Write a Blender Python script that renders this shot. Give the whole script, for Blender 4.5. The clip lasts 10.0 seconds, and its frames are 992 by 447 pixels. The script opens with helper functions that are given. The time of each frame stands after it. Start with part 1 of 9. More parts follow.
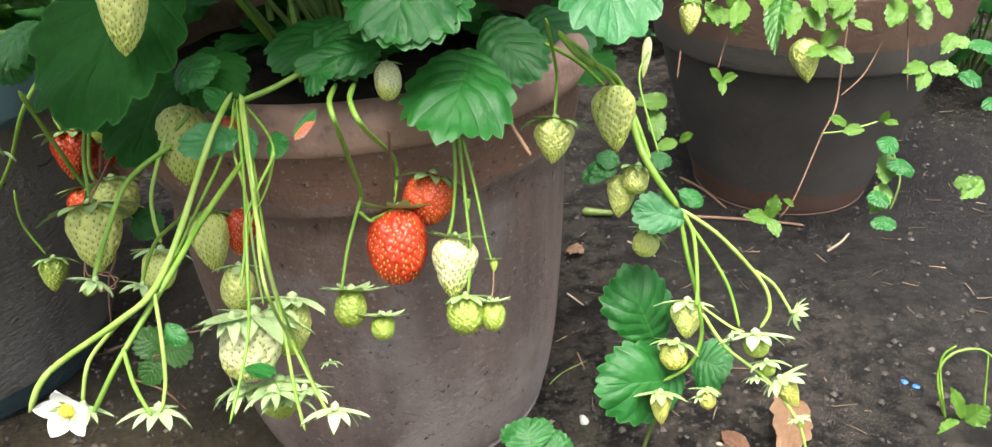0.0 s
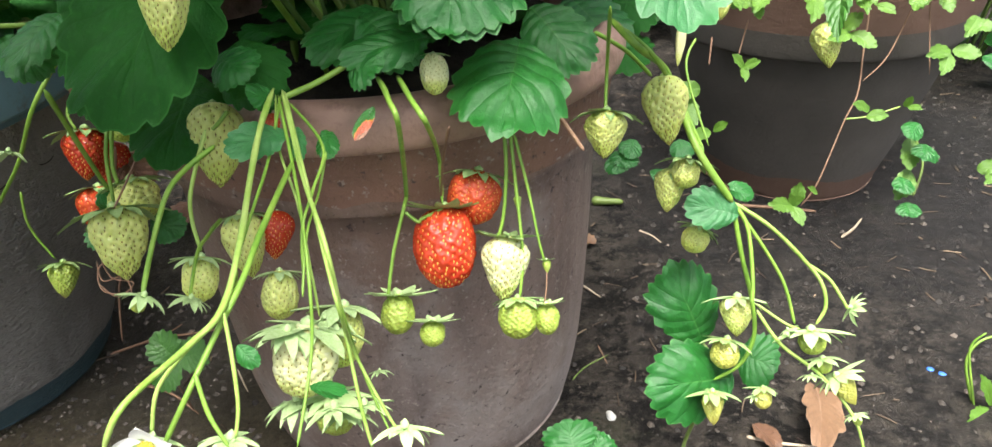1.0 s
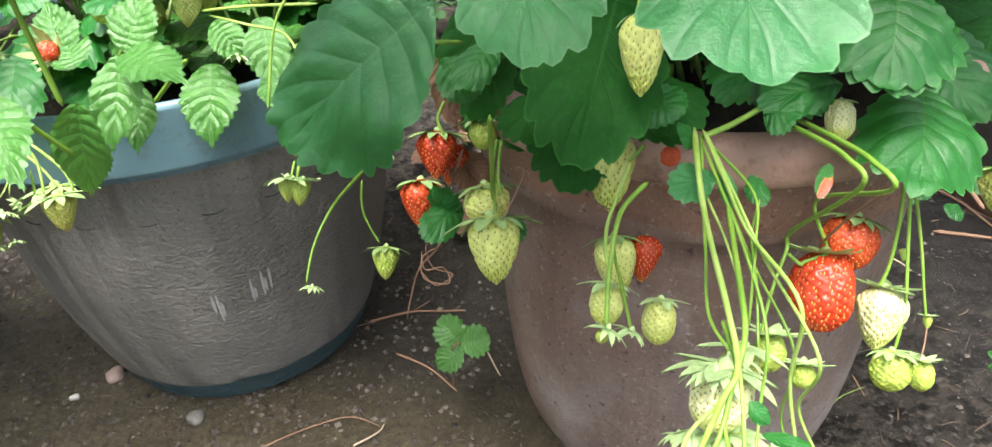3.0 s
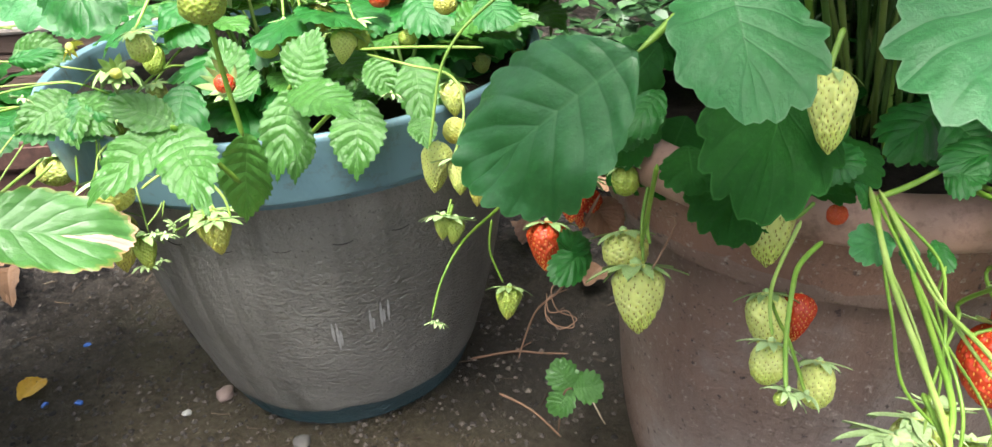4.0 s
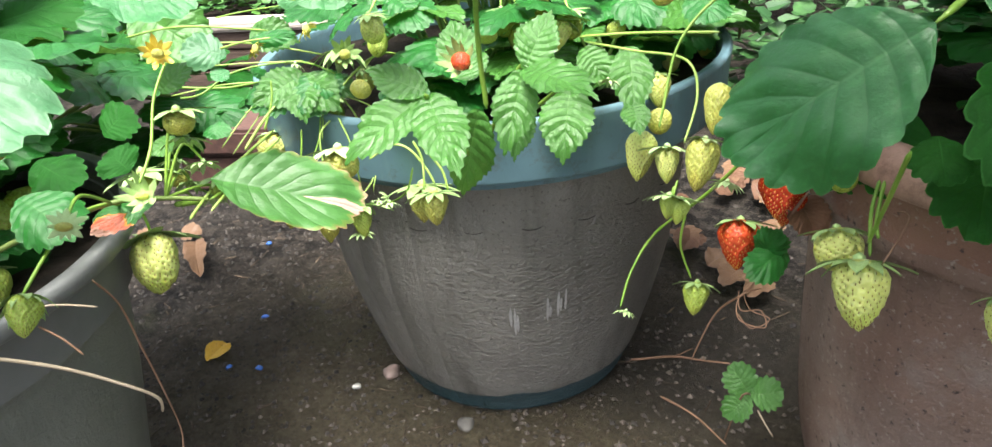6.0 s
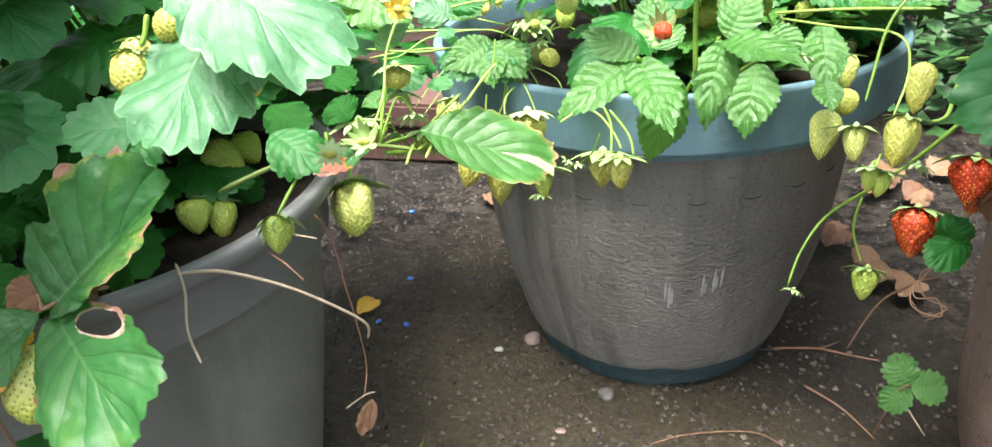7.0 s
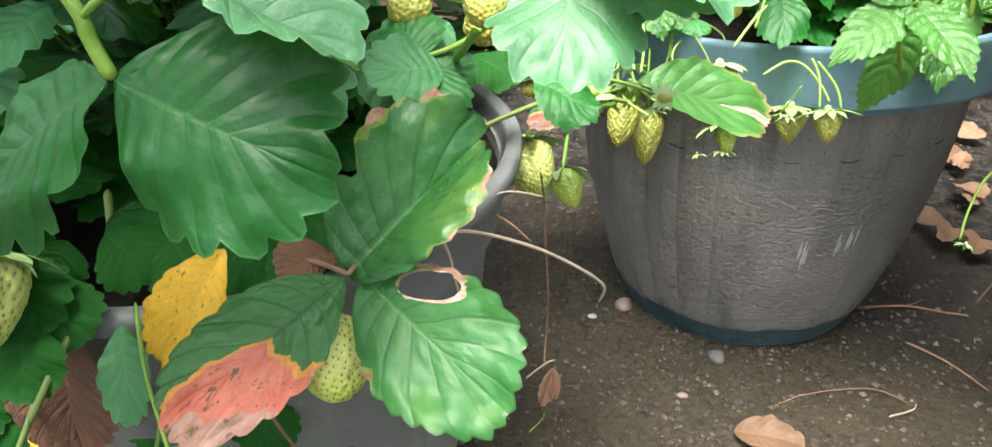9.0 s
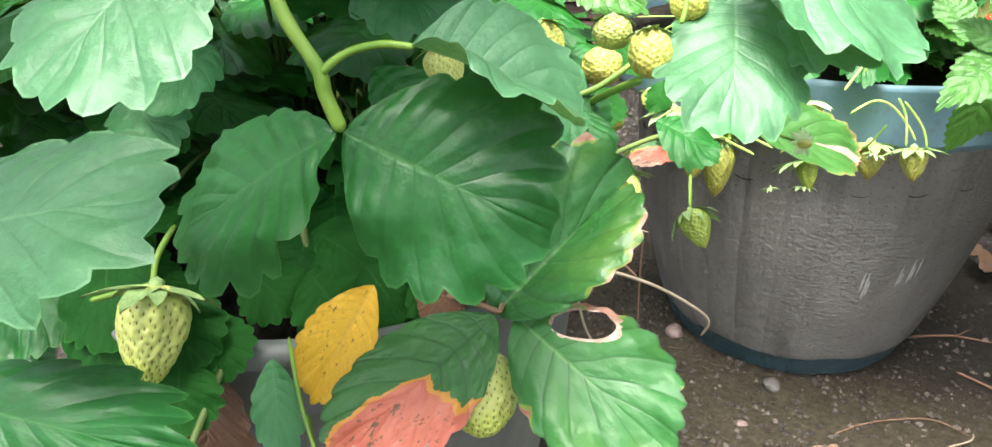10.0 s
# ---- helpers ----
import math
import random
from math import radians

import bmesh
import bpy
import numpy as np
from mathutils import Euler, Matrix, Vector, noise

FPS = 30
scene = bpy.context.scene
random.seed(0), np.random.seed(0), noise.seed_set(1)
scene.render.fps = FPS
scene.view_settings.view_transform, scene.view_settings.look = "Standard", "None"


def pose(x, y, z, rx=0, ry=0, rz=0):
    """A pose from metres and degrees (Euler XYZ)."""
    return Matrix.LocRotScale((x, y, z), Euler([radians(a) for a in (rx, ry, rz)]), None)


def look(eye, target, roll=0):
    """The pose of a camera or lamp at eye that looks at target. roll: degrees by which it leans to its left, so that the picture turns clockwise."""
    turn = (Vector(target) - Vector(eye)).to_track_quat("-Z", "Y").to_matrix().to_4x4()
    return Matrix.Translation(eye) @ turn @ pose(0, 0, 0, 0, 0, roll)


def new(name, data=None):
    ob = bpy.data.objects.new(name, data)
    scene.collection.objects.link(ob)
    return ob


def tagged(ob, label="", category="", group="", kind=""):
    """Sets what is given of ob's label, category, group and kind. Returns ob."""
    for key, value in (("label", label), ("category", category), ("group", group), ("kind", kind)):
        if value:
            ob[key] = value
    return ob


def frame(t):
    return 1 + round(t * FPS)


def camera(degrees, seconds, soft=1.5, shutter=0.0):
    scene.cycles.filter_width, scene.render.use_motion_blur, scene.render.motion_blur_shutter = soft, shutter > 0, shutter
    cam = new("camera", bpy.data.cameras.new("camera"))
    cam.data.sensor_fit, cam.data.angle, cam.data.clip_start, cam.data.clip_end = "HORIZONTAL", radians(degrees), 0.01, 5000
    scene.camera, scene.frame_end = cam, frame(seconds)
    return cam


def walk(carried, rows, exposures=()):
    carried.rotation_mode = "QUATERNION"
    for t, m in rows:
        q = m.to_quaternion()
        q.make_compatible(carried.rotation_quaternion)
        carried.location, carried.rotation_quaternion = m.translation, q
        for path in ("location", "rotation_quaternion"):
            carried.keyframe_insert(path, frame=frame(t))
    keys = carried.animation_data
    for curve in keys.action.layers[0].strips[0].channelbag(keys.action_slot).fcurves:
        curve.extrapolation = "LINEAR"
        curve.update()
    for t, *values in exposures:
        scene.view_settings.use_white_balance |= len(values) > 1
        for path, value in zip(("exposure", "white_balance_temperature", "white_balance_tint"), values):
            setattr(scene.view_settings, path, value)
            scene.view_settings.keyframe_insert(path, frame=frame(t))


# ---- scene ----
cam = camera(66.3, 10.0, soft=1.4)
# seconds, the eye in metres, and the turn in degrees
PATH = [
    (0.0, 0.0004, 0.0004, 0.4373, 59.41, 2.99, 0.15),
    (0.5, -0.0160, 0.0168, 0.4352, 59.09, 3.07, -2.00),
    (1.0, -0.0338, 0.0185, 0.4360, 58.19, 2.90, -1.80),
    (1.5, -0.0563, 0.0167, 0.4394, 58.36, 2.64, -0.32),
    (2.0, -0.0803, 0.0112, 0.4470, 58.51, 2.80, 1.37),
    (2.5, -0.1113, 0.0122, 0.4552, 58.92, 2.05, 4.23),
    (3.0, -0.1490, 0.0172, 0.4696, 56.67, 3.11, 9.07),
    (3.2, -0.1642, 0.0200, 0.4744, 57.54, 2.98, 10.02),
    (4.3, -0.1881, 0.0067, 0.4734, 60.11, 3.09, 15.88),
    (4.5, -0.1882, 0.0046, 0.4697, 60.24, 2.61, 15.59),
    (5.0, -0.2025, -0.0008, 0.4692, 61.47, 3.83, 17.69),
    (5.5, -0.2143, -0.0059, 0.4671, 62.25, 4.08, 20.15),
    (5.7, -0.2225, -0.0116, 0.4660, 61.98, 4.06, 21.79),
    (6.8, -0.2537, -0.0624, 0.4617, 62.17, 3.61, 30.93),
    (7.0, -0.2625, -0.0719, 0.4612, 61.88, 3.88, 32.67),
    (7.5, -0.2841, -0.0858, 0.4547, 60.92, 4.21, 34.66),
    (8.0, -0.3414, -0.1193, 0.4482, 61.37, 0.84, 35.74),
    (8.5, -0.3900, -0.1326, 0.4522, 61.67, 2.50, 29.84),
    (9.0, -0.4121, -0.1390, 0.4498, 59.68, 1.81, 27.21),
    (9.5, -0.4404, -0.1627, 0.4564, 60.09, 0.39, 25.86),
    (10.0, -0.4625, -0.1676, 0.4627, 60.94, 0.97, 27.16),
]
walk(cam, [(t, pose(x, y, z, rx, ry, rz)) for t, x, y, z, rx, ry, rz in PATH],
     exposures=[(0.0, 1.56), (1.0, 1.58), (3.0, 1.86), (5.5, 1.72), (7.0, 1.92), (8.0, 1.92), (9.0, 1.91), (10.0, 2.0)])

# ---- daylight: an overcast sky, soft light from above ----
world = bpy.data.worlds.new("overcast")
scene.world = world
world.use_nodes = True
wn = world.node_tree.nodes
sky = wn.new("ShaderNodeTexSky")
sky.sky_type = "NISHITA"
sky.sun_disc = False
sky.sun_elevation, sky.sun_rotation = radians(74), radians(180)
sky.air_density, sky.dust_density, sky.ozone_density = 1.0, 6.0, 1.0
wn["Background"].inputs["Strength"].default_value = 0.112
cloud = wn.new("ShaderNodeHueSaturation")
cloud.inputs["Saturation"].default_value = 0.6
world.node_tree.links.new(sky.outputs[0], cloud.inputs["Color"])
world.node_tree.links.new(cloud.outputs[0], wn["Background"].inputs["Color"])

sun_data = bpy.data.lights.new("sun", "SUN")
sun_data.energy, sun_data.angle, sun_data.color = 3.15, radians(32), (1.0, 0.97, 0.92)
sun = new("sun", sun_data)
sun.matrix_world = look((-0.2, -0.46, 3.0), (-0.2, 0.4, 0.0))

# ---- materials ----
def material(name, build, rough=0.6, metal=0.0, spec=0.5):
    m = bpy.data.materials.new(name)
    m.use_nodes = True
    t = m.node_tree
    b = t.nodes["Principled BSDF"]
    b.inputs["Roughness"].default_value = rough
    b.inputs["Metallic"].default_value = metal
    b.inputs["Specular IOR Level"].default_value = spec
    build(t, b)
    return m


def coords(t, scale=(1, 1, 1)):
    c = t.nodes.new("ShaderNodeTexCoord")
    mp = t.nodes.new("ShaderNodeMapping")
    mp.inputs["Scale"].default_value = scale
    t.links.new(c.outputs["Object"], mp.inputs["Vector"])
    return mp.outputs[0]


def fuzz(t, vec, scale, detail=4.0, rough=0.6, lo=0.3, hi=0.7):
    n = t.nodes.new("ShaderNodeTexNoise")
    n.inputs["Scale"].default_value, n.inputs["Detail"].default_value, n.inputs["Roughness"].default_value = scale, detail, rough
    t.links.new(vec, n.inputs["Vector"])
    r = t.nodes.new("ShaderNodeMapRange")
    r.inputs["From Min"].default_value, r.inputs["From Max"].default_value = lo, hi
    t.links.new(n.outputs["Fac"], r.inputs["Value"])
    return r.outputs[0]


def blend(t, fac, a, b, mode="MIX"):
    m = t.nodes.new("ShaderNodeMix")
    m.data_type, m.blend_type = "RGBA", mode
    for sock, v in ((m.inputs[0], fac), (m.inputs[6], a), (m.inputs[7], b)):
        if isinstance(v, bpy.types.NodeSocket):
            t.links.new(v, sock)
        elif isinstance(v, tuple):
            sock.default_value = (*v, 1)
        else:
            sock.default_value = v
    return m.outputs[2]


def arith(t, op, a, b=0.0):
    m = t.nodes.new("ShaderNodeMath")
    m.operation = op
    for sock, v in zip(m.inputs, (a, b)):
        if isinstance(v, bpy.types.NodeSocket):
            t.links.new(v, sock)
        else:
            sock.default_value = v
    return m.outputs[0]


def bump(t, b, height, strength=0.3, dist=0.002, under=None):
    n = t.nodes.new("ShaderNodeBump")
    n.inputs["Strength"].default_value, n.inputs["Distance"].default_value = strength, dist
    t.links.new(height, n.inputs["Height"])
    if under is not None:
        t.links.new(under, n.inputs["Normal"])
    t.links.new(n.outputs[0], b.inputs["Normal"])
    return n.outputs[0]


def put(t, b, name, v):
    t.links.new(v, b.inputs[name])


def separate(t, vec):
    s = t.nodes.new("ShaderNodeSeparateXYZ")
    t.links.new(vec, s.inputs[0])
    return s.outputs


def chance(t):
    return t.nodes.new("ShaderNodeObjectInfo").outputs["Random"]


def ramp(t, fac, stops):
    r = t.nodes.new("ShaderNodeValToRGB")
    e = r.color_ramp.elements
    while len(e) < len(stops):
        e.new(0.5)
    for el, (p, c) in zip(e, stops):
        el.position, el.color = p, (*c, 1)
    t.links.new(fac, r.inputs[0])
    return r.outputs[0]


def soil_ground(t, b):
    v = coords(t)
    c = blend(t, fuzz(t, v, 5, 6), (0.024, 0.0205, 0.0175), (0.074, 0.063, 0.053))
    c = blend(t, fuzz(t, v, 2.1, 5, 0.6, 0.44, 0.66), c, (0.094, 0.079, 0.062))
    c = blend(t, fuzz(t, v, 62, 5, 0.7, 0.54, 0.66), c, (0.125, 0.105, 0.082))
    c = blend(t, fuzz(t, v, 150, 3, 0.7, 0.56, 0.68), c, (0.13, 0.105, 0.08))
    c = blend(t, fuzz(t, v, 34, 6, 0.8, 0.47, 0.55), c, (0.0075, 0.0060, 0.0046))
    c = blend(t, fuzz(t, v, 210, 3, 0.6, 0.60, 0.66), c, (0.13, 0.11, 0.09))
    c = blend(t, fuzz(t, v, 3.4, 5, 0.6, 0.6, 0.72), c, (0.075, 0.085, 0.035))
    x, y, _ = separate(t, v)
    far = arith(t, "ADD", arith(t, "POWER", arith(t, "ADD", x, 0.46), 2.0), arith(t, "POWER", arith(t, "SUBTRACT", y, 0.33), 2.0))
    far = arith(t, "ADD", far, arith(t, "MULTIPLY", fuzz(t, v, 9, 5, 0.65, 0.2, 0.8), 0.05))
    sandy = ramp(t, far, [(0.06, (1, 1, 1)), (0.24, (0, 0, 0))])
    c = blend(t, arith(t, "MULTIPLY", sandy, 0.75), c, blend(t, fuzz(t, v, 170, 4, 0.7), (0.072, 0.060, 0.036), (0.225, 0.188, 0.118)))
    # shade behind and between the pots, painted in as darker soil
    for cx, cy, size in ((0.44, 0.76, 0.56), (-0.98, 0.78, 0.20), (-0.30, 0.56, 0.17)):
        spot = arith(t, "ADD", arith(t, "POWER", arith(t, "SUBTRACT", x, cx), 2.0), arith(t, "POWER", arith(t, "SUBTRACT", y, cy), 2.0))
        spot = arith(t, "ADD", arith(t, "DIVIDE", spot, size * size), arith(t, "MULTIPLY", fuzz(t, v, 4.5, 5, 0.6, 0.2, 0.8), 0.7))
        shady = ramp(t, spot, [(0.35, (1, 1, 1)), (1.0, (0, 0, 0))])
        c = blend(t, arith(t, "MULTIPLY", shady, 0.80), c, blend(t, fuzz(t, v, 120, 4, 0.7), (0.013, 0.0125, 0.0125), (0.054, 0.052, 0.052)))
    put(t, b, "Base Color", c)
    wet = fuzz(t, v, 4, 4, 0.5, 0.4, 0.6)
    put(t, b, "Roughness", arith(t, "ADD", arith(t, "MULTIPLY", wet, 0.3), 0.55))
    bump(t, b, fuzz(t, v, 190, 6, 0.85, 0.2, 0.8), 1.0, 0.009, bump(t, b, fuzz(t, v, 34, 6, 0.7), 1.0, 0.020))


def grey_pot(t, b):
    v = coords(t)
    z = separate(t, v)[2]
    mud = blend(t, fuzz(t, v, 9, 5), (0.185, 0.177, 0.160), (0.310, 0.295, 0.268))
    mud = blend(t, fuzz(t, coords(t, (30, 30, 1.5)), 1, 4, 0.6, 0.50, 0.85), mud, (0.075, 0.075, 0.066))
    mud = blend(t, fuzz(t, v, 210, 3, 0.6, 0.62, 0.7), mud, (0.2, 0.19, 0.18))
    mud = blend(t, fuzz(t, v, 330, 3, 0.7, 0.60, 0.70), mud, (0.10, 0.095, 0.083))
    teal = blend(t, fuzz(t, v, 25, 5), (0.03, 0.072, 0.085), (0.055, 0.11, 0.125))
    edge = arith(t, "ADD", z, arith(t, "MULTIPLY", fuzz(t, v, 30, 5, 0.6, 0, 1), 0.018))
    k = arith(t, "GREATER_THAN", edge, 0.036)
    put(t, b, "Base Color", blend(t, k, teal, mud))
    wav = arith(t, "MULTIPLY", fuzz(t, coords(t, (170, 170, 360)), 1, 5, 0.60, 0.30, 0.70), 1.25)
    x, y, _ = separate(t, v)
    turn = arith(t, "ARCTAN2", y, x)
    flute = arith(t, "MULTIPLY", arith(t, "ABSOLUTE", arith(t, "SINE", arith(t, "MULTIPLY", turn, 16.0))), 1.3)
    worn = arith(t, "MULTIPLY", ramp(t, arith(t, "ADD", turn, 1.95), [(0.30, (1, 1, 1)), (1.05, (0, 0, 0))]), 0.85)
    patch = arith(t, "MULTIPLY", fuzz(t, v, 5, 3, 0.5, 0.34, 0.52), arith(t, "SUBTRACT", 1.0, worn))
    patch = arith(t, "MULTIPLY", patch, ramp(t, z, [(0.165, (1, 1, 1)), (0.225, (0, 0, 0))]))
    h = arith(t, "ADD", arith(t, "MULTIPLY", wav, patch), arith(t, "ADD", arith(t, "MULTIPLY", fuzz(t, v, 130, 5, 0.7), 0.55), arith(t, "MULTIPLY", fuzz(t, coords(t, (70, 70, 2)), 1, 2, 0.5, 0.3, 0.7), 0.45)))
    bump(t, b, arith(t, "ADD", h, arith(t, "MULTIPLY", flute, worn)), 0.85, 0.0030)
    put(t, b, "Roughness", arith(t, "ADD", arith(t, "MULTIPLY", fuzz(t, v, 14, 4), 0.25), 0.30))


def blue_lip(t, b):
    v = coords(t)
    c = blend(t, fuzz(t, v, 12, 5), (0.10, 0.19, 0.235), (0.15, 0.265, 0.31))
    c = blend(t, fuzz(t, v, 70, 5, 0.7, 0.55, 0.72), c, (0.10, 0.13, 0.13))
    c = blend(t, fuzz(t, coords(t, (60, 60, 6)), 1, 4, 0.6, 0.58, 0.8), c, (0.22, 0.33, 0.36))
    put(t, b, "Base Color", c)
    bump(t, b, fuzz(t, v, 160, 4), 0.15, 0.001)


def terracotta(t, b):
    v = coords(t)
    z = separate(t, v)[2]
    clay = blend(t, fuzz(t, v, 14, 5), (0.200, 0.112, 0.078), (0.285, 0.160, 0.115))
    dirt = blend(t, fuzz(t, v, 7, 5), (0.190, 0.144, 0.120), (0.305, 0.240, 0.203))
    dirt = blend(t, fuzz(t, coords(t, (26, 26, 3)), 1, 5, 0.6, 0.45, 0.75), dirt, (0.10, 0.075, 0.064))
    low = arith(t, "SUBTRACT", 0.25, arith(t, "ADD", z, arith(t, "MULTIPLY", fuzz(t, v, 5, 5, 0.6, 0, 1), 0.06)))
    k = arith(t, "MULTIPLY", arith(t, "GREATER_THAN", low, -0.02), fuzz(t, v, 3.2, 5, 0.6, 0.25, 0.5))
    c = blend(t, arith(t, "MULTIPLY", k, 0.9), clay, dirt)
    c = blend(t, fuzz(t, v, 11, 6, 0.65, 0.52, 0.72), c, (0.31, 0.275, 0.25))
    bloom = arith(t, "MULTIPLY", fuzz(t, v, 8, 6, 0.7, 0.46, 0.66), ramp(t, z, [(0.05, (1, 1, 1)), (0.17, (0, 0, 0))]))
    c = blend(t, arith(t, "MULTIPLY", bloom, 0.55), c, (0.43, 0.375, 0.345))
    c = blend(t, fuzz(t, v, 260, 3, 0.6, 0.6, 0.72), c, (0.36, 0.3, 0.26))
    c = blend(t, fuzz(t, v, 190, 3, 0.6, 0.62, 0.72), c, (0.06, 0.045, 0.04))
    put(t, b, "Base Color", c)
    bump(t, b, arith(t, "ADD", fuzz(t, v, 170, 5, 0.7), arith(t, "MULTIPLY", fuzz(t, v, 25, 4), 0.8)), 0.55, 0.0024)
    put(t, b, "Roughness", arith(t, "ADD", arith(t, "MULTIPLY", fuzz(t, v, 10, 4), 0.3), 0.5))


def clay_lip(t, b):
    v = coords(t)
    c = blend(t, fuzz(t, v, 16, 5), (0.29, 0.172, 0.130), (0.43, 0.275, 0.220))
    c = blend(t, fuzz(t, v, 60, 5, 0.7, 0.5, 0.7), c, (0.17, 0.10, 0.075))
    c = blend(t, fuzz(t, v, 9, 5, 0.7, 0.6, 0.75), c, (0.12, 0.095, 0.065))
    put(t, b, "Base Color", c)
    bump(t, b, fuzz(t, v, 150, 5, 0.7), 0.3, 0.0015)


def old_clay(t, b):
    v = coords(t)
    z = separate(t, v)[2]
    clay = blend(t, fuzz(t, v, 14, 5), (0.12, 0.072, 0.052), (0.175, 0.11, 0.082))
    dark = blend(t, fuzz(t, v, 6, 5), (0.066, 0.060, 0.052), (0.122, 0.110, 0.096))
    zz = arith(t, "ADD", z, arith(t, "MULTIPLY", fuzz(t, v, 9, 5, 0.6, 0, 1), 0.03))
    k = arith(t, "MULTIPLY", arith(t, "GREATER_THAN", zz, 0.045), arith(t, "LESS_THAN", z, 0.205))
    put(t, b, "Base Color", blend(t, k, clay, dark))
    bump(t, b, fuzz(t, v, 140, 5, 0.7), 0.35, 0.002)


def slate_pot(t, b):
    v = coords(t)
    c = blend(t, fuzz(t, v, 8, 5), (0.165, 0.176, 0.152), (0.265, 0.276, 0.242))
    c = blend(t, fuzz(t, coords(t, (20, 20, 2)), 1, 5, 0.6, 0.5, 0.8), c, (0.10, 0.105, 0.095))
    c = blend(t, fuzz(t, v, 240, 3, 0.6, 0.62, 0.72), c, (0.19, 0.185, 0.175))
    put(t, b, "Base Color", c)
    bump(t, b, fuzz(t, v, 130, 5, 0.75), 0.6, 0.0020)


def pale_lip(t, b):
    v = coords(t)
    c = blend(t, fuzz(t, v, 12, 5), (0.145, 0.152, 0.150), (0.22, 0.23, 0.228))
    put(t, b, "Base Color", blend(t, fuzz(t, v, 60, 5, 0.7, 0.55, 0.7), c, (0.16, 0.16, 0.15)))
    bump(t, b, fuzz(t, v, 150, 5, 0.7), 0.2, 0.0012)


def potting(t, b):
    v = coords(t)
    put(t, b, "Base Color", blend(t, fuzz(t, v, 60, 5), (0.012, 0.010, 0.008), (0.05, 0.038, 0.028)))
    bump(t, b, fuzz(t, v, 90, 6, 0.75), 1.0, 0.006)


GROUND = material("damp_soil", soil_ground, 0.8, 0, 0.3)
GREYPOT = material("muddy_plastic", grey_pot, 0.45, 0, 0.55)
BLUELIP = material("blue_grey_plastic", blue_lip, 0.45)
TERRA = material("dirty_terracotta", terracotta, 0.65, 0, 0.4)
CLAYLIP = material("terracotta_rim", clay_lip, 0.5, 0, 0.45)
OLDCLAY = material("old_terracotta", old_clay, 0.75, 0, 0.3)
SLATE = material("slate_grey_plastic", slate_pot, 0.6, 0, 0.35)
PALELIP = material("pale_grey_plastic", pale_lip, 0.5)
POTTING = material("potting_soil", potting, 0.95, 0, 0.2)

# ---- shapes ----
def mesh_of(name, bm, mat, smooth=True):
    me = bpy.data.meshes.new(name)
    bm.to_mesh(me)
    bm.free()
    for m in (mat if isinstance(mat, (list, tuple)) else (mat,)):
        me.materials.append(m)
    if smooth:
        me.polygons.foreach_set("use_smooth", [True] * len(me.polygons))
    return me


def part(name, bm, mat, parent=None, label="", smooth=True):
    me = bm if isinstance(bm, bpy.types.Mesh) else mesh_of(name, bm, mat, smooth)
    ob = new(name, me)
    ob.parent = parent
    if label:
        tagged(ob, label)
    return ob


def thing(name, at, label, category, group="", kind="", turn=None):
    e = new(name)
    e.empty_display_size = 0.05
    e.matrix_world = Matrix.Translation(at) @ (turn if turn is not None else Matrix.Identity(4))
    return tagged(e, label, category, group, kind)


def lathe(profile, segs=96, wob=0.0, seed=0):
    """A turned shape from (radius, height) pairs, lightly uneven."""
    bm = bmesh.new()
    rings = []
    for r, z in profile:
        ring = []
        for i in range(segs):
            a = 2 * math.pi * i / segs
            k = 1 + wob * noise.noise((2 * math.cos(a) + seed, 2 * math.sin(a), z * 9))
            ring.append(bm.verts.new((r * k * math.cos(a), r * k * math.sin(a), z)))
        rings.append(ring)
    for a, b in zip(rings, rings[1:]):
        for i in range(segs):
            bm.faces.new((a[i], a[(i + 1) % segs], b[(i + 1) % segs], b[i]))
    return bm


def smooth_profile(points, n=6):
    """Rounded runs between the given (radius, height) pairs."""
    out = []
    for i in range(len(points) - 1):
        p0, p1, p2, p3 = (points[max(i - 1, 0)], points[i], points[i + 1], points[min(i + 2, len(points) - 1)])
        for j in range(n):
            t = j / n
            out.append(tuple(0.5 * (2 * b + (c - a) * t + (2 * a - 5 * b + 4 * c - d) * t * t + (3 * b - a - 3 * c + d) * t ** 3)
                             for a, b, c, d in zip(p0, p1, p2, p3)))
    return out + [points[-1]]


def disc(radius, z, rough, seed, rings=14, segs=48):
    bm = bmesh.new()
    prev = None
    for k in range(1, rings + 1):
        r = radius * k / rings
        ring = [bm.verts.new((r * math.cos(2 * math.pi * i / segs), r * math.sin(2 * math.pi * i / segs),
                              z + rough * noise.noise((30 * r * math.cos(2 * math.pi * i / segs) + seed, 30 * r * math.sin(2 * math.pi * i / segs), seed))))
                for i in range(segs)]
        if prev:
            for i in range(segs):
                bm.faces.new((prev[i], ring[i], ring[(i + 1) % segs], prev[(i + 1) % segs]))
        else:
            bm.faces.new(ring)
        prev = ring
    return bm


# ---- ground ----
def ground_height(x, y):
    near = math.exp(-((x + 0.3) ** 2 + (y - 0.5) ** 2) / 3)
    return near * (0.004 * noise.noise((x * 7, y * 7, 0.3)) + 0.0025 * noise.noise((x * 28, y * 28, 1.7)))


